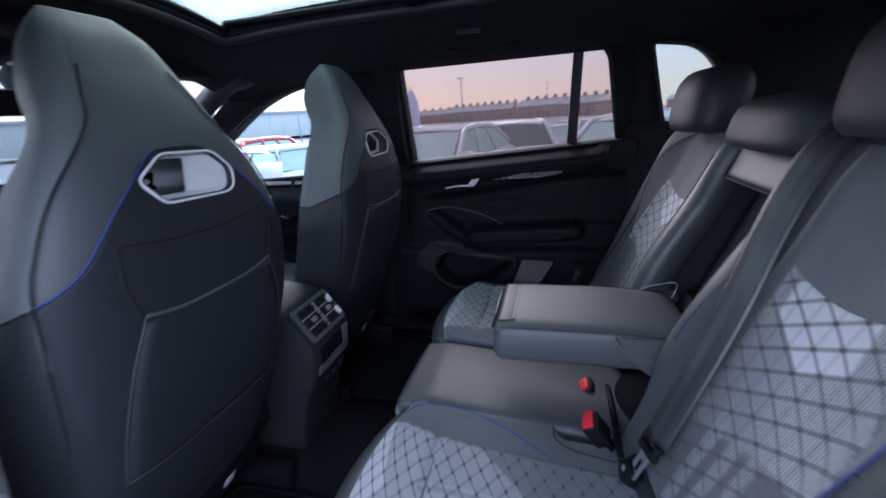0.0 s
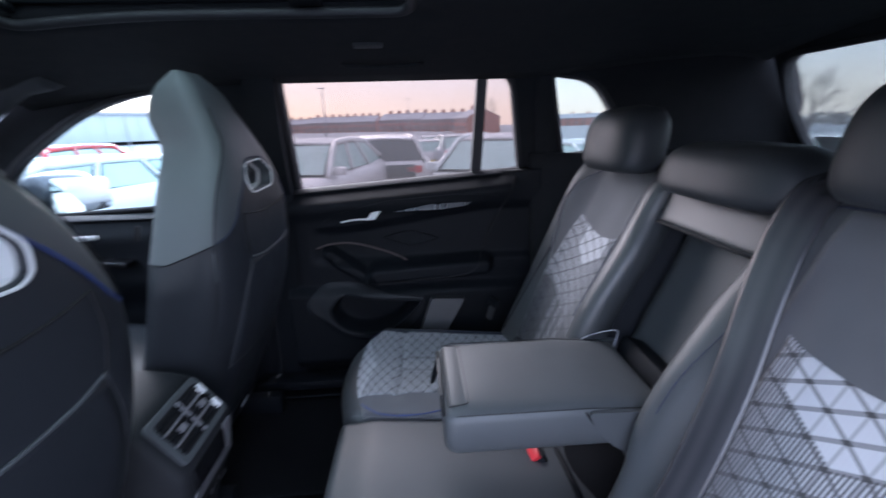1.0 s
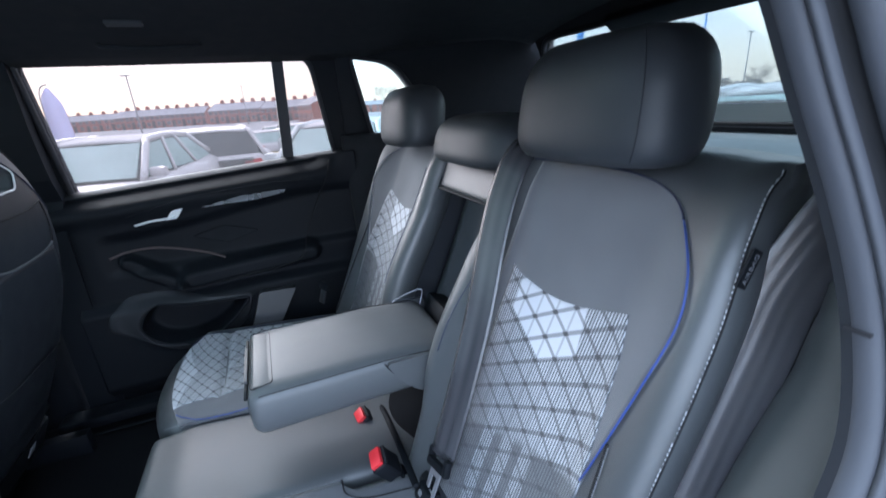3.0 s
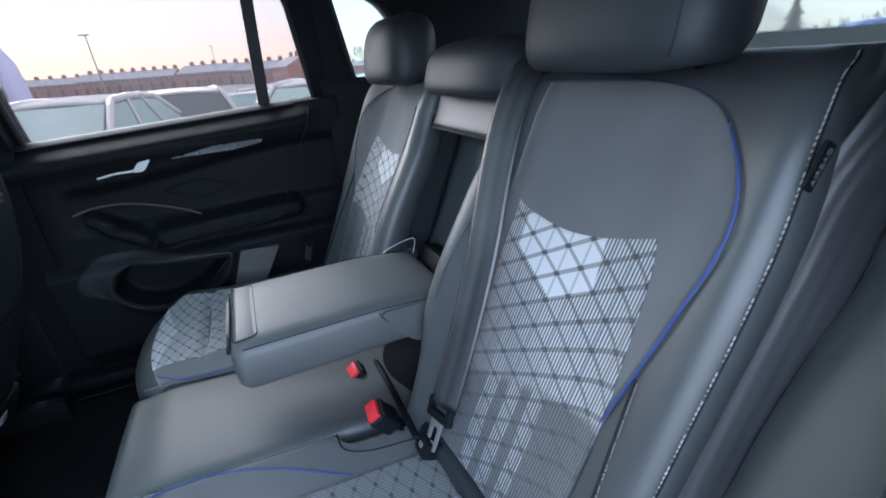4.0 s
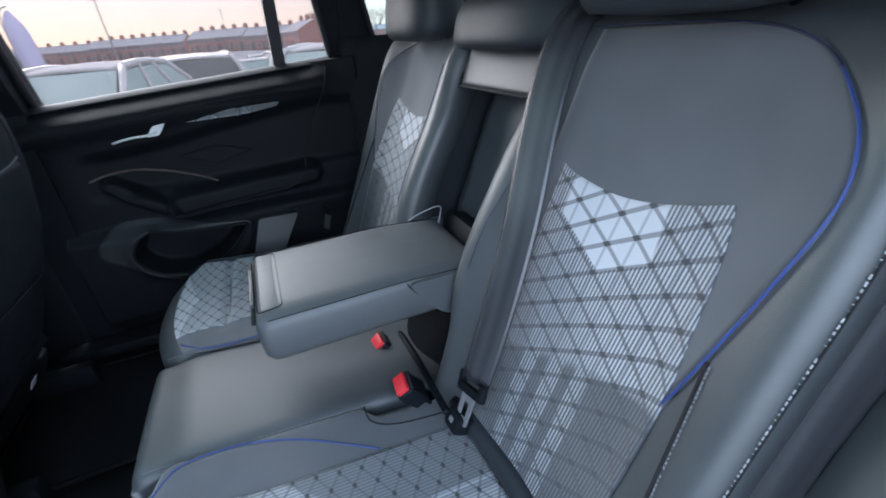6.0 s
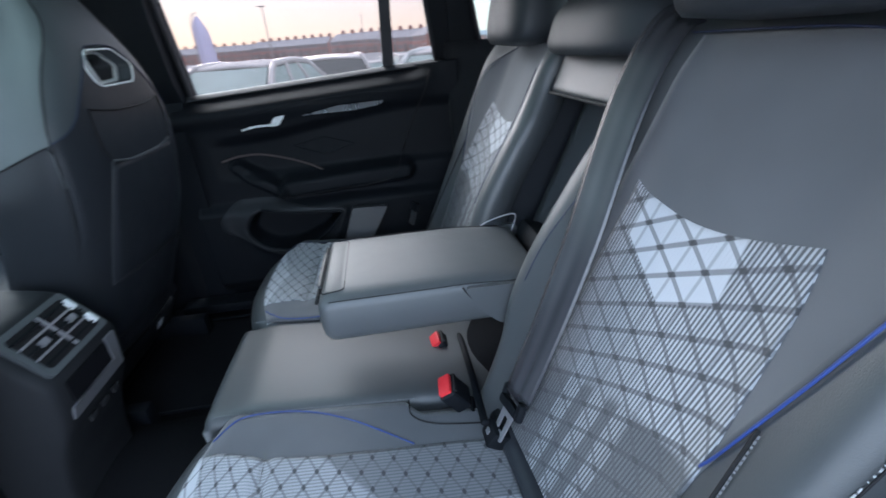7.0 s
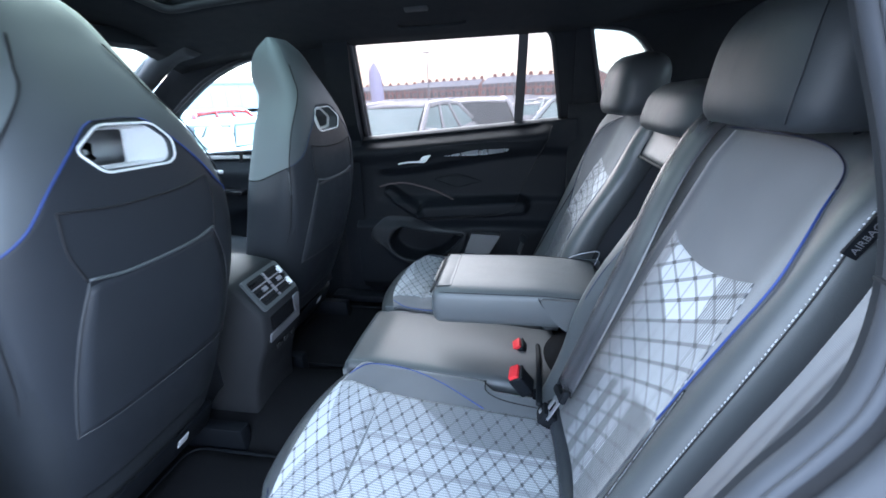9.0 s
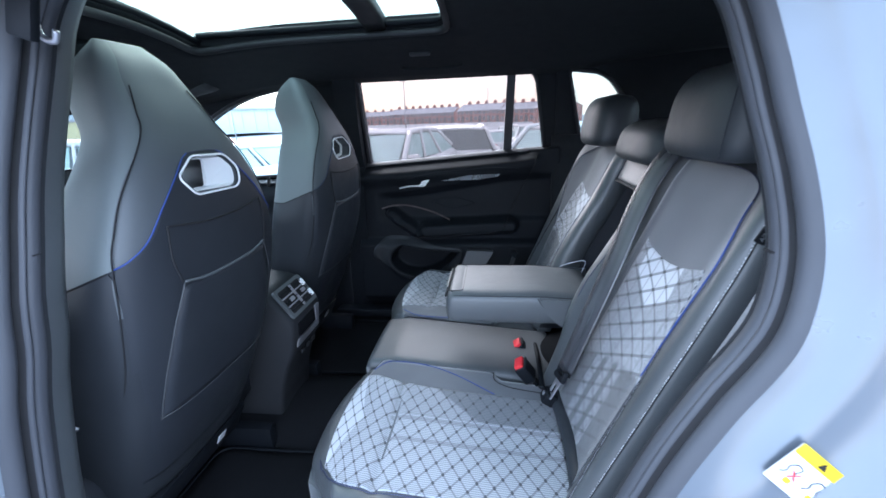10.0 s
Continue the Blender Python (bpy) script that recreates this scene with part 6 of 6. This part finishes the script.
def build_car(style, paint, at, heading, label, frost=True):
    """A parked car, nose towards its own +x. style: length, width, height, belt height, and share of the hood."""
    L, W, H, B, hood, tailk = style
    car = thing("parked_car", label, "car", "parked cars")
    body, half = PAINTS[paint], W / 2
    top = table([(-L / 2, B - 0.05), (-L / 2 + 0.12, B), (-0.2 * L, B + 0.02), (0.15 * L, B), (L / 2 - hood * L, B), (L / 2 - 0.45, B - 0.14), (L / 2 - 0.12, B - 0.24), (L / 2, B - 0.42)])
    wide = table([(-L / 2, half * 0.80), (-L / 2 + 0.25, half * 0.96), (0, half), (L / 2 - 0.6, half * 0.97), (L / 2 - 0.2, half * 0.86), (L / 2, half * 0.66)])
    rings = []
    for x in list(np.linspace(-L / 2, L / 2, 26)):
        t, w, low = top(x), wide(x), 0.24 + 0.10 * ramp(0.42 * L, 0.5 * L, abs(x))
        ring = []
        for k, zz in ((0.86, low), (0.98, low + 0.10), (1.0, 0.52), (1.0, t - 0.22), (0.97, t - 0.06), (0.88, t)):
            ring.append(Vector((x, w * k, zz)))
        rings.append(ring + [Vector((p.x, -p.y, p.z)) for p in reversed(ring)])
    loft("body", rings, body, car)
    # cabin: glass with a painted roof and pillars
    x0, x1 = -L / 2 + 0.16, L / 2 - hood * L + 0.10
    r0, r1 = x0 + tailk, x1 - 0.72
    bw, rw = half * 0.90, half * 0.70

    def at_cabin(s, t):
        """s: 0 rear to 1 front, t: 0 belt to 1 roof; the right-hand edge of the cabin."""
        a, b = x0 + (r0 - x0) * t, x1 + (r1 - x1) * t
        z = B - 0.01 + (H - B) * (t - 0.05 * t * (2 * s - 1) ** 2 * 1.6)
        return Vector((a + (b - a) * s, bw + (rw - bw) * t, z))
    rings = []
    for t in np.linspace(0, 0.97, 8):
        ring = [at_cabin(s, t) for s in np.linspace(0, 1, 12)]
        ring += [Vector((p.x, -p.y, p.z)) for p in reversed(ring)]
        rings.append(ring)
    loft("cabin", rings, CAR_GLASS, car)
    rr = [[Vector((x, y * (1 - 0.06 * ((x - (r0 + r1) / 2) / (r1 - r0) * 2) ** 2), H - 0.012 - 0.05 * (y / rw) ** 2 * 0.6 - 0.055 * ((x - (r0 + r1) / 2) / (r1 - r0) * 2) ** 2)) for y in np.linspace(-rw, rw, 11)] for x in np.linspace(r0 - 0.05, r1 + 0.05, 14)]
    v, f = closed_sheet([[p + Vector((0, 0, 0.03)) for p in r] for r in rr], rr)
    fix_normals(mesh_object("roof", v, f, SNOW if frost else body, car))
    for sgn in (-1, 1):
        for s in (0.0, 0.36, 0.66, 1.0):
            line = [at_cabin(s, t) + Vector((0, 0.012, 0)) for t in np.linspace(0, 1, 6)]
            tube("pillar", [Vector((p.x, p.y * sgn, p.z)) for p in line], 0.045 if s in (0.0, 1.0) else 0.03, body, car, sides=6)
        rail = [at_cabin(s, 1.0) + Vector((0, 0.0, -0.01)) for s in np.linspace(0, 1, 10)]
        tube("roof_rail", [Vector((p.x, p.y * sgn, p.z)) for p in rail], 0.05, body, car, sides=6)
        if frost:
            for s0, s1 in ((0.05, 0.33), (0.39, 0.63), (0.69, 0.95)):
                quad = [at_cabin(s0, 0.08), at_cabin(s1, 0.08), at_cabin(s1, 0.86), at_cabin(s0, 0.86)]
                quad = [Vector((p.x, (p.y + 0.010) * sgn, p.z)) for p in quad]
                mesh_object("side_window", quad + [p - Vector((0, 0.012 * sgn, 0)) for p in quad], [(0, 1, 2, 3), (7, 6, 5, 4), (0, 4, 5, 1), (1, 5, 6, 2), (2, 6, 7, 3), (3, 7, 4, 0)], FROST, car, smooth=False)
        rbox("door_mirror", (0.12, 0.20, 0.13), (x1 - 0.20, sgn * (half * 0.95 + 0.08), B + 0.06), body, car, bevel=0.04)
        rbox("tail_lamp", (0.10, 0.34, 0.15), (-L / 2 + 0.03, sgn * half * 0.62, B - 0.14), LAMP_RED, car, "red tail lamp", bevel=0.03)
        rbox("head_lamp", (0.16, 0.32, 0.11), (L / 2 - 0.16, sgn * half * 0.56, B - 0.34), LAMP_WHITE, car, "clear head lamp", bevel=0.03)
        for x in (-0.30 * L, 0.31 * L):
            wheel = [Vector((x, sgn * (half - 0.10), 0.33)), Vector((x, sgn * (half + 0.01), 0.33))]
            tyre = tube("wheel", wheel, 0.33, TYRE, car, sides=20)
            tube("rim", [wheel[1] - Vector((0, sgn * 0.02, 0)), wheel[1] + Vector((0, sgn * 0.008, 0))], 0.22, RIM, tyre, sides=14)
    glass_mat = FROST if frost else CAR_GLASS
    for name, s in (("windscreen", 1.0), ("rear_window", 0.0)):
        lo, hi = at_cabin(s, 0.06), at_cabin(s, 0.90)
        push = Vector((0.014 if s else -0.014, 0, 0.006))
        quad = [Vector((lo.x, -lo.y * 0.9, lo.z)), Vector((lo.x, lo.y * 0.9, lo.z)), Vector((hi.x, hi.y * 0.92, hi.z)), Vector((hi.x, -hi.y * 0.92, hi.z))]
        mesh_object(name, [p + push for p in quad] + [p - push for p in quad], [(0, 1, 2, 3), (7, 6, 5, 4), (0, 4, 5, 1), (1, 5, 6, 2), (2, 6, 7, 3), (3, 7, 4, 0)], glass_mat if name == "windscreen" or frost else CAR_GLASS, car, smooth=False)
    rbox("number_plate", (0.02, 0.52, 0.11), (-L / 2 - 0.005, 0, B - 0.42), YELLOW, car, "plain yellow plate", bevel=0.004)
    rbox("grille", (0.05, half * 1.1, 0.16), (L / 2 - 0.03, 0, B - 0.44), CAR_GLASS, car, bevel=0.02)
    rbox("bumper", (0.14, half * 1.5, 0.20), (-L / 2 + 0.05, 0, 0.38), body if frost else CAR_GLASS, car, bevel=0.05)
    if not frost:
        rbox("tailgate_panel", (0.06, half * 1.30, 0.26), (-L / 2 + 0.01, 0, B - 0.17), CAR_GLASS, car, "dark tailgate panel", bevel=0.02)
    x, y = at
    car.matrix_basis = pose(x, y, ground_z(x, y), 0, 0, heading)
    return car


HATCH = (4.1, 1.78, 1.46, 0.95, 0.24, 0.38)
SUV = (4.5, 1.86, 1.67, 1.10, 0.25, 0.34)
SALOON = (4.6, 1.80, 1.44, 0.95, 0.25, 0.75)


def polar(az, d):
    return (d * math.sin(radians(az)), -0.7 + d * math.cos(radians(az)))


build_car((3.9, 1.76, 1.46, 0.95, 0.25, 0.80), "white", polar(-14.6, 7.8), 257, "frost covered white hatchback in the car park")
build_car((4.5, 1.86, 1.58, 1.06, 0.25, 0.34), "white", polar(-5.4, 10.9), 97, "white off-road car with dark rear window and red lamps", frost=False)
build_car(HATCH, "pale", polar(10.6, 7.5), 245, "pale hatchback with frosted windows")
build_car(SALOON, "grey", polar(-9.8, 15.5), 95, "dark grey saloon with frosted windows")
build_car(HATCH, "silver", polar(-23.5, 12.5), 240, "silver hatchback with frosted windows")
for i, (az, d, paint, style, head) in enumerate([(-14, 19, "silver", SALOON, 95), (-8.5, 21, "pale", HATCH, 95), (0.5, 21.5, "white", HATCH, 100), (4.5, 21, "silver", SUV, 95), (10, 18, "white", SALOON, 100),
                                                 (-17, 27, "white", SUV, 92), (-11, 29, "grey", HATCH, 92), (-4, 28, "white", SALOON, 92), (2, 30, "pale", HATCH, 92), (7.5, 29, "white", SUV, 92),
                                                 (14, 16, "pale", HATCH, 110), (18, 12, "white", SALOON, 110)]):
    build_car(style, paint, polar(az, d), head, "frost covered %s car in a row" % {"pale": "pale green", "silver": "silver", "white": "white", "grey": "grey"}[paint])
# seen through the front windows
build_car((4.6, 1.80, 1.30, 0.90, 0.25, 0.75), "pale", polar(-39, 8.2), 245, "pale car with a frosted bonnet and windows")
build_car(HATCH, "red", polar(-38.1, 11.8), 95, "red hatchback parked in the next row")
build_car(HATCH, "white", polar(-52, 10.5), 210, "white hatchback with frosted windows")
build_car(SALOON, "white", polar(-31, 17.0), 95, "white saloon with frosted windows")
build_car(HATCH, "white", polar(-50, 14.0), 95, "white hatchback with frosted windows")
# seen through the rear window
build_car(SALOON, "white", polar(63, 5.6), 200, "white saloon with frosted windows behind the car")
build_car(SUV, "blue", polar(70, 9.5), 100, "dark blue car behind the tailgate")
build_car(HATCH, "pale", polar(50, 8.5), 195, "pale hatchback with frosted windows")
build_car(HATCH, "white", polar(42, 13), 100, "white hatchback with frosted windows")
build_car(SALOON, "silver", polar(28, 14), 100, "silver saloon with frosted windows")

# ---- terraced houses ----
def brick_material():
    n = Nodes("house_brick")
    tex = n.add("ShaderNodeTexBrick")
    tex.inputs["Scale"].default_value = 4.4
    tex.inputs["Color1"].default_value, tex.inputs["Color2"].default_value = rgb(0.40, 0.115, 0.085), rgb(0.32, 0.10, 0.075)
    tex.inputs["Mortar"].default_value = rgb(0.35, 0.30, 0.27)
    n.put(tex.inputs["Vector"], n.place())
    return n.set(n.mix(n.math("MULTIPLY", n.noise(1.5), 0.5), tex.outputs["Color"], rgb(0.30, 0.10, 0.08)), 0.9, 0.0)


BRICK = brick_material()
SLATE = surface("frosted_slate", rgb(0.36, 0.36, 0.39), 0.8, 8, 0.5, 0.25, depth=0.02, cloud=1.2)
PANE = surface("house_window", rgb(0.10, 0.11, 0.13), 0.15, 20, 0.02, 0.2)
RENDER_GREY = surface("grey_cladding", rgb(0.42, 0.47, 0.48), 0.6, 10, 0.2, 0.08, cloud=0.4)


def build_house(at, turn, width, depth, eaves, ridge):
    """One house of a terrace: gabled, with its chimney, door and windows. Front faces its own -y."""
    h = thing("terraced_house", "red brick terraced house with a frosted slate roof", "house", "terraced houses")
    w, d = width / 2, depth / 2
    v = [Vector(p) for p in ((-w, -d, 0), (w, -d, 0), (w, d, 0), (-w, d, 0), (-w, -d, eaves), (w, -d, eaves), (w, d, eaves), (-w, d, eaves), (-w, 0, ridge), (w, 0, ridge))]
    fix_normals(mesh_object("wall", v, [(0, 1, 5, 4), (2, 3, 7, 6), (1, 2, 6, 9, 5), (3, 0, 4, 8, 7), (0, 3, 2, 1)], BRICK, h, smooth=False))
    o = 0.3
    for s in (-1, 1):
        q = [Vector((-w, s * (d + o), eaves - 0.15)), Vector((w, s * (d + o), eaves - 0.15)), Vector((w, 0, ridge + 0.12)), Vector((-w, 0, ridge + 0.12))]
        fix_normals(mesh_object("roof", q + [p - Vector((0, 0, 0.15)) for p in q], [(0, 1, 2, 3), (7, 6, 5, 4), (0, 4, 5, 1), (1, 5, 6, 2), (2, 6, 7, 3), (3, 7, 4, 0)], SLATE, h, smooth=False))
    chim = rbox("chimney", (1.1, 0.6, 1.1), (w - 0.6, 0, ridge + 0.35), BRICK, h, bevel=0.02)
    for k in (-0.25, 0.0, 0.25):
        tube("chimney_pot", [(w - 0.6 + k, 0, ridge + 0.85), (w - 0.6 + k, 0, ridge + 1.15)], 0.10, BRICK, chim, sides=6)
    for x, z, hh in ((-w * 0.5, 1.2, 1.2), (-w * 0.5, 3.1, 1.1), (w * 0.45, 3.1, 1.1)):
        win = rbox("window", (1.15, 0.12, hh), (x, -d - 0.02, z), SLATE, h, "pale window frame", bevel=0.01)
        rbox("pane", (0.95, 0.05, hh - 0.2), (x, -d - 0.07, z), PANE, win, bevel=0.005)
    rbox("front_door", (0.95, 0.12, 2.1), (w * 0.45, -d - 0.02, 1.05), CAR_GLASS, h, bevel=0.01)
    h.matrix_basis = pose(at[0], at[1], ground_z(*at), 0, 0, turn)
    return h


def terrace(p0, p1, count, like, eaves=3.9, ridge=5.7, flip=0):
    a, b = Vector(p0), Vector(p1)
    d = (b - a) / count
    turn = math.degrees(math.atan2(d.y, d.x)) + flip
    for i in range(count):
        c = a + d * (i + 0.5)
        m = pose(c.x, c.y, ground_z(c.x, c.y), 0, 0, turn)
        if like is None:
            like = build_house((c.x, c.y), turn, d.length, 8.0, eaves, ridge)
        else:
            copy_thing(like, m)
    return like


terrace(polar(-22.0, 215), polar(-13.2, 200), 9, None)
terrace(polar(-13.0, 178), polar(-4.6, 165), 9, None)
terrace(polar(-4.0, 152), polar(6.4, 138), 9, None)
terrace(polar(6.9, 118), polar(8.9, 104), 3, None, flip=0)
terrace(polar(13, 240), polar(24, 230), 6, None)


def build_hall():
    hall = thing("warehouse", "long pale grey warehouse with a flat roof", "building")
    a, b = Vector(polar(-62, 95)), Vector(polar(-24, 112))
    d = (b - a)
    turn = math.degrees(math.atan2(d.y, d.x))
    n = 24
    rbox("wall", (d.length, 30, 5.0), (0, 15, 2.5), RENDER_GREY, hall, bevel=0.05)
    rbox("roof", (d.length + 1, 31, 0.5), (0, 15, 5.2), SLATE, hall, bevel=0.1)
    for i in range(n):
        rbox("panel_rib", (0.12, 0.10, 4.8), (-d.length / 2 + (i + 0.5) * d.length / n, -0.05, 2.4), RENDER_GREY, hall, bevel=0.02)
    c = (a + b) / 2
    hall.matrix_basis = pose(c.x, c.y, 0, 0, 0, turn)
    yellow = thing("site_hut", "low yellow building behind the parked cars", "building")
    rbox("wall", (14, 6, 2.6), (0, 0, 1.3), surface("pale_yellow_cladding", rgb(0.52, 0.46, 0.26), 0.6, 10, 0.2, 0.1), yellow, bevel=0.05)
    rbox("roof", (14.6, 6.6, 0.3), (0, 0, 2.75), SLATE, yellow, bevel=0.05)
    p = polar(-49, 70)
    yellow.matrix_basis = pose(p[0], p[1], 0, 0, 0, 40)


build_hall()


# ---- posts, flag, trees ----
POST = surface("galvanised_post", rgb(0.32, 0.33, 0.35), 0.5, 60, 0.1, 0.15, metal=0.4)
BLUE_POST = surface("blue_post", rgb(0.06, 0.30, 0.75), 0.5, 40, 0.1, 0.1)
FLAG = surface("lilac_flag", rgb(0.66, 0.64, 0.90), 0.7, 60, 0.2, 0.08, cloud=1.0)
BARK = surface("bark", rgb(0.10, 0.085, 0.07), 0.9, 30, 0.6, 0.3)
TWIG = surface("bare_twigs", rgb(0.30, 0.26, 0.20), 0.9, 30, 0.4, 0.3)
FIR = surface("conifer", rgb(0.30, 0.25, 0.17), 0.9, 30, 0.4, 0.3)


def build_post(az, d, height, label="tall grey lamp post in the car park", name="street_lamp", mat=None, rad=0.09, head=True):
    x, y = polar(az, d)
    z = ground_z(x, y)
    p = thing(name, label, "lamp post" if head else "post", "lamp posts" if head else "")
    tube("pole", [(x, y, z), (x, y, z + height)], lambda t: rad * (1 - 0.35 * t), mat or POST, p, sides=8)
    if head:
        rbox("lamp_head", (0.9, 0.28, 0.12), (x - 0.1, y, z + height), POST, p, bevel=0.04)


build_post(-11.6, 60, 7.2)
build_post(-0.8, 110, 8.4)
build_post(-32.5, 60, 6.8)
build_post(57.2, 60, 7.5)
build_post(40.35, 16, 4.5, "bright blue post beside the car park", "blue_post", BLUE_POST, 0.16, False)
build_post(53.1, 26, 6.5, "slim blue post beside the car park", "blue_post", BLUE_POST, 0.07, False)


def build_flag(az, d):
    x, y = polar(az, d)
    z = ground_z(x, y)
    f = thing("feather_flag", "tall lilac feather flag on a pole", "flag")
    tube("pole", smooth_path([(x - 0.19, y, z), (x - 0.19, y, z + 2.1), (x - 0.14, y, z + 2.58), (x, y, z + 2.68)], 6), 0.012, POST, f, sides=6)
    out = rounded([(-0.18, 0.55), (0.14, 0.55), (0.19, 1.5), (0.14, 2.3), (-0.03, 2.66), (-0.16, 2.45)], 0.10)
    plate("cloth", dense(out, 0.08), [], lambda a, b, t: Vector((x + a, y + 0.04 * math.sin(a * 9 + b * 3) + t, z + b)), 0.01, FLAG, f, smooth=True)


build_flag(-18.1, 12.0)


def build_tree(az, d, height, kind):
    """A bare tree: trunk, limbs, and a crown of many fine twigs; or a conifer of drooping sprays."""
    rnd = random.Random(int(az * 10 + d))
    x, y = polar(az, d)
    z = ground_z(x, y)
    t = thing("tree", "bare winter tree with fine branches" if kind == "bare" else "tall thin dark conifer tree", "tree", "trees")
    tube("trunk", [(x, y, z), (x + 0.02 * height, y, z + height * 0.5), (x, y, z + height * (0.55 if kind == "bare" else 1.0))], lambda s: 0.022 * height * (1 - 0.8 * s) + 0.02, BARK, t, sides=8)
    verts, faces = [], []

    def twig(a, b, r):
        dr = (b - a).normalized()
        s = dr.cross(Vector((0.3, 0.2, 0.9))).normalized() * r
        u = s.cross(dr)
        k = len(verts)
        verts.extend([a + s, a - s * 0.5 + u * 0.87, a - s * 0.5 - u * 0.87, b])
        faces.extend([(k, k + 1, k + 3), (k + 1, k + 2, k + 3), (k + 2, k, k + 3)])

    def grow(p, dr, length, depth):
        q = p + dr * length
        twig(p, q, 0.012 * length + 0.012)
        if depth:
            for _ in range(4 if depth > 1 else 5):
                e = (dr + Vector((rnd.uniform(-0.8, 0.8), rnd.uniform(-0.8, 0.8), rnd.uniform(-0.2, 0.6)))).normalized()
                grow(p + dr * length * rnd.uniform(0.45, 1.0), e, length * rnd.uniform(0.5, 0.75), depth - 1)
    if kind == "bare":
        for k in range(9):
            a = k * 2.4
            p = Vector((x, y, z + height * rnd.uniform(0.25, 0.5)))
            grow(p, Vector((math.cos(a), math.sin(a), rnd.uniform(0.5, 1.6))).normalized(), height * rnd.uniform(0.2, 0.3), 3)
    else:
        for k in range(420):
            s = k / 420
            a = k * 2.399
            r = height * 0.27 * (1 - s) ** 0.7 * rnd.uniform(0.35, 1.15)
            p = Vector((x, y, z + height * (0.12 + 0.88 * s)))
            q = p + Vector((math.cos(a) * r, math.sin(a) * r, -0.25 * r))
            twig(p, q, 0.06 * height / 10 + 0.1 * r)
    mesh_object("crown", verts, faces, TWIG if kind == "bare" else FIR, t, smooth=False)


build_tree(62.2, 60, 6.6, "conifer")
for az, d, hh in ((38.5, 70, 8.0), (43.5, 60, 7.5), (58.5, 75, 5.5), (65.5, 60, 4.6), (68.5, 65, 5.0), (9.2, 150, 11.0), (15.8, 90, 7.5), (48, 80, 6.5)):
    build_tree(az, d, hh, "bare")

HEDGE = surface("winter_hedge", rgb(0.26, 0.24, 0.21), 0.95, 4, 0.8, 0.35, depth=0.1, cloud=0.3)
rnd = random.Random(5)
verts, faces = [], []
for k in range(2600):
    az = rnd.uniform(30, 92)
    d = rnd.uniform(88, 100)
    x, y = polar(az, d)
    p = Vector((x, y, rnd.uniform(0.0, 1.5 + 0.5 * math.sin(az * 0.7) + 0.4 * math.sin(az * 2.3))))
    s = rnd.uniform(0.3, 0.9)
    n0 = len(verts)
    for _ in range(4):
        verts.append(p + Vector((rnd.uniform(-s, s), rnd.uniform(-s, s), rnd.uniform(-s, s) * 0.8)))
    faces += [(n0, n0 + 1, n0 + 2), (n0, n0 + 2, n0 + 3), (n0, n0 + 3, n0 + 1), (n0 + 1, n0 + 3, n0 + 2)]
tagged(mesh_object("hedge", verts, faces, HEDGE, smooth=False), "dark leafless hedge along the car park edge", "hedge", kind="stuff")


# far door mirror of the car itself
def build_door_mirror():
    mir = thing("door_mirror", "pale painted door mirror outside the front window", "door mirror")
    rings = []
    for t in np.linspace(-1, 1, 13):
        k = max(0.05, 1 - abs(t) ** 3) ** 0.5
        rings.append([Vector((-1.475 + 0.07 * k * math.cos(b) + 0.03 * t, 1.000 + t * 0.145, 1.045 + 0.088 * k * math.sin(b))) for b in np.linspace(0, 2 * math.pi, 20, endpoint=False)])
    loft("housing", rings, PAINT, mir)
    glass_face = rounded([(-0.118, -0.066), (0.118, -0.07), (0.122, 0.055), (-0.105, 0.072)], 0.03)
    mirror = Nodes("mirror_glass")
    mirror.set(rgb(0.9, 0.92, 0.92), 0.02, 1.0)
    plate("mirror_glass", glass_face, [], lambda a, b, d: Vector((-1.397 + a * 0.16 + d, 1.000 + a, 1.045 + b)), 0.004, mirror.mat, mir, "bright mirror glass")
    tube("arm", [(-1.44, 0.80, 0.98), (-1.465, 0.92, 0.975)], 0.025, PLASTIC, mir, sides=8)


build_door_mirror()
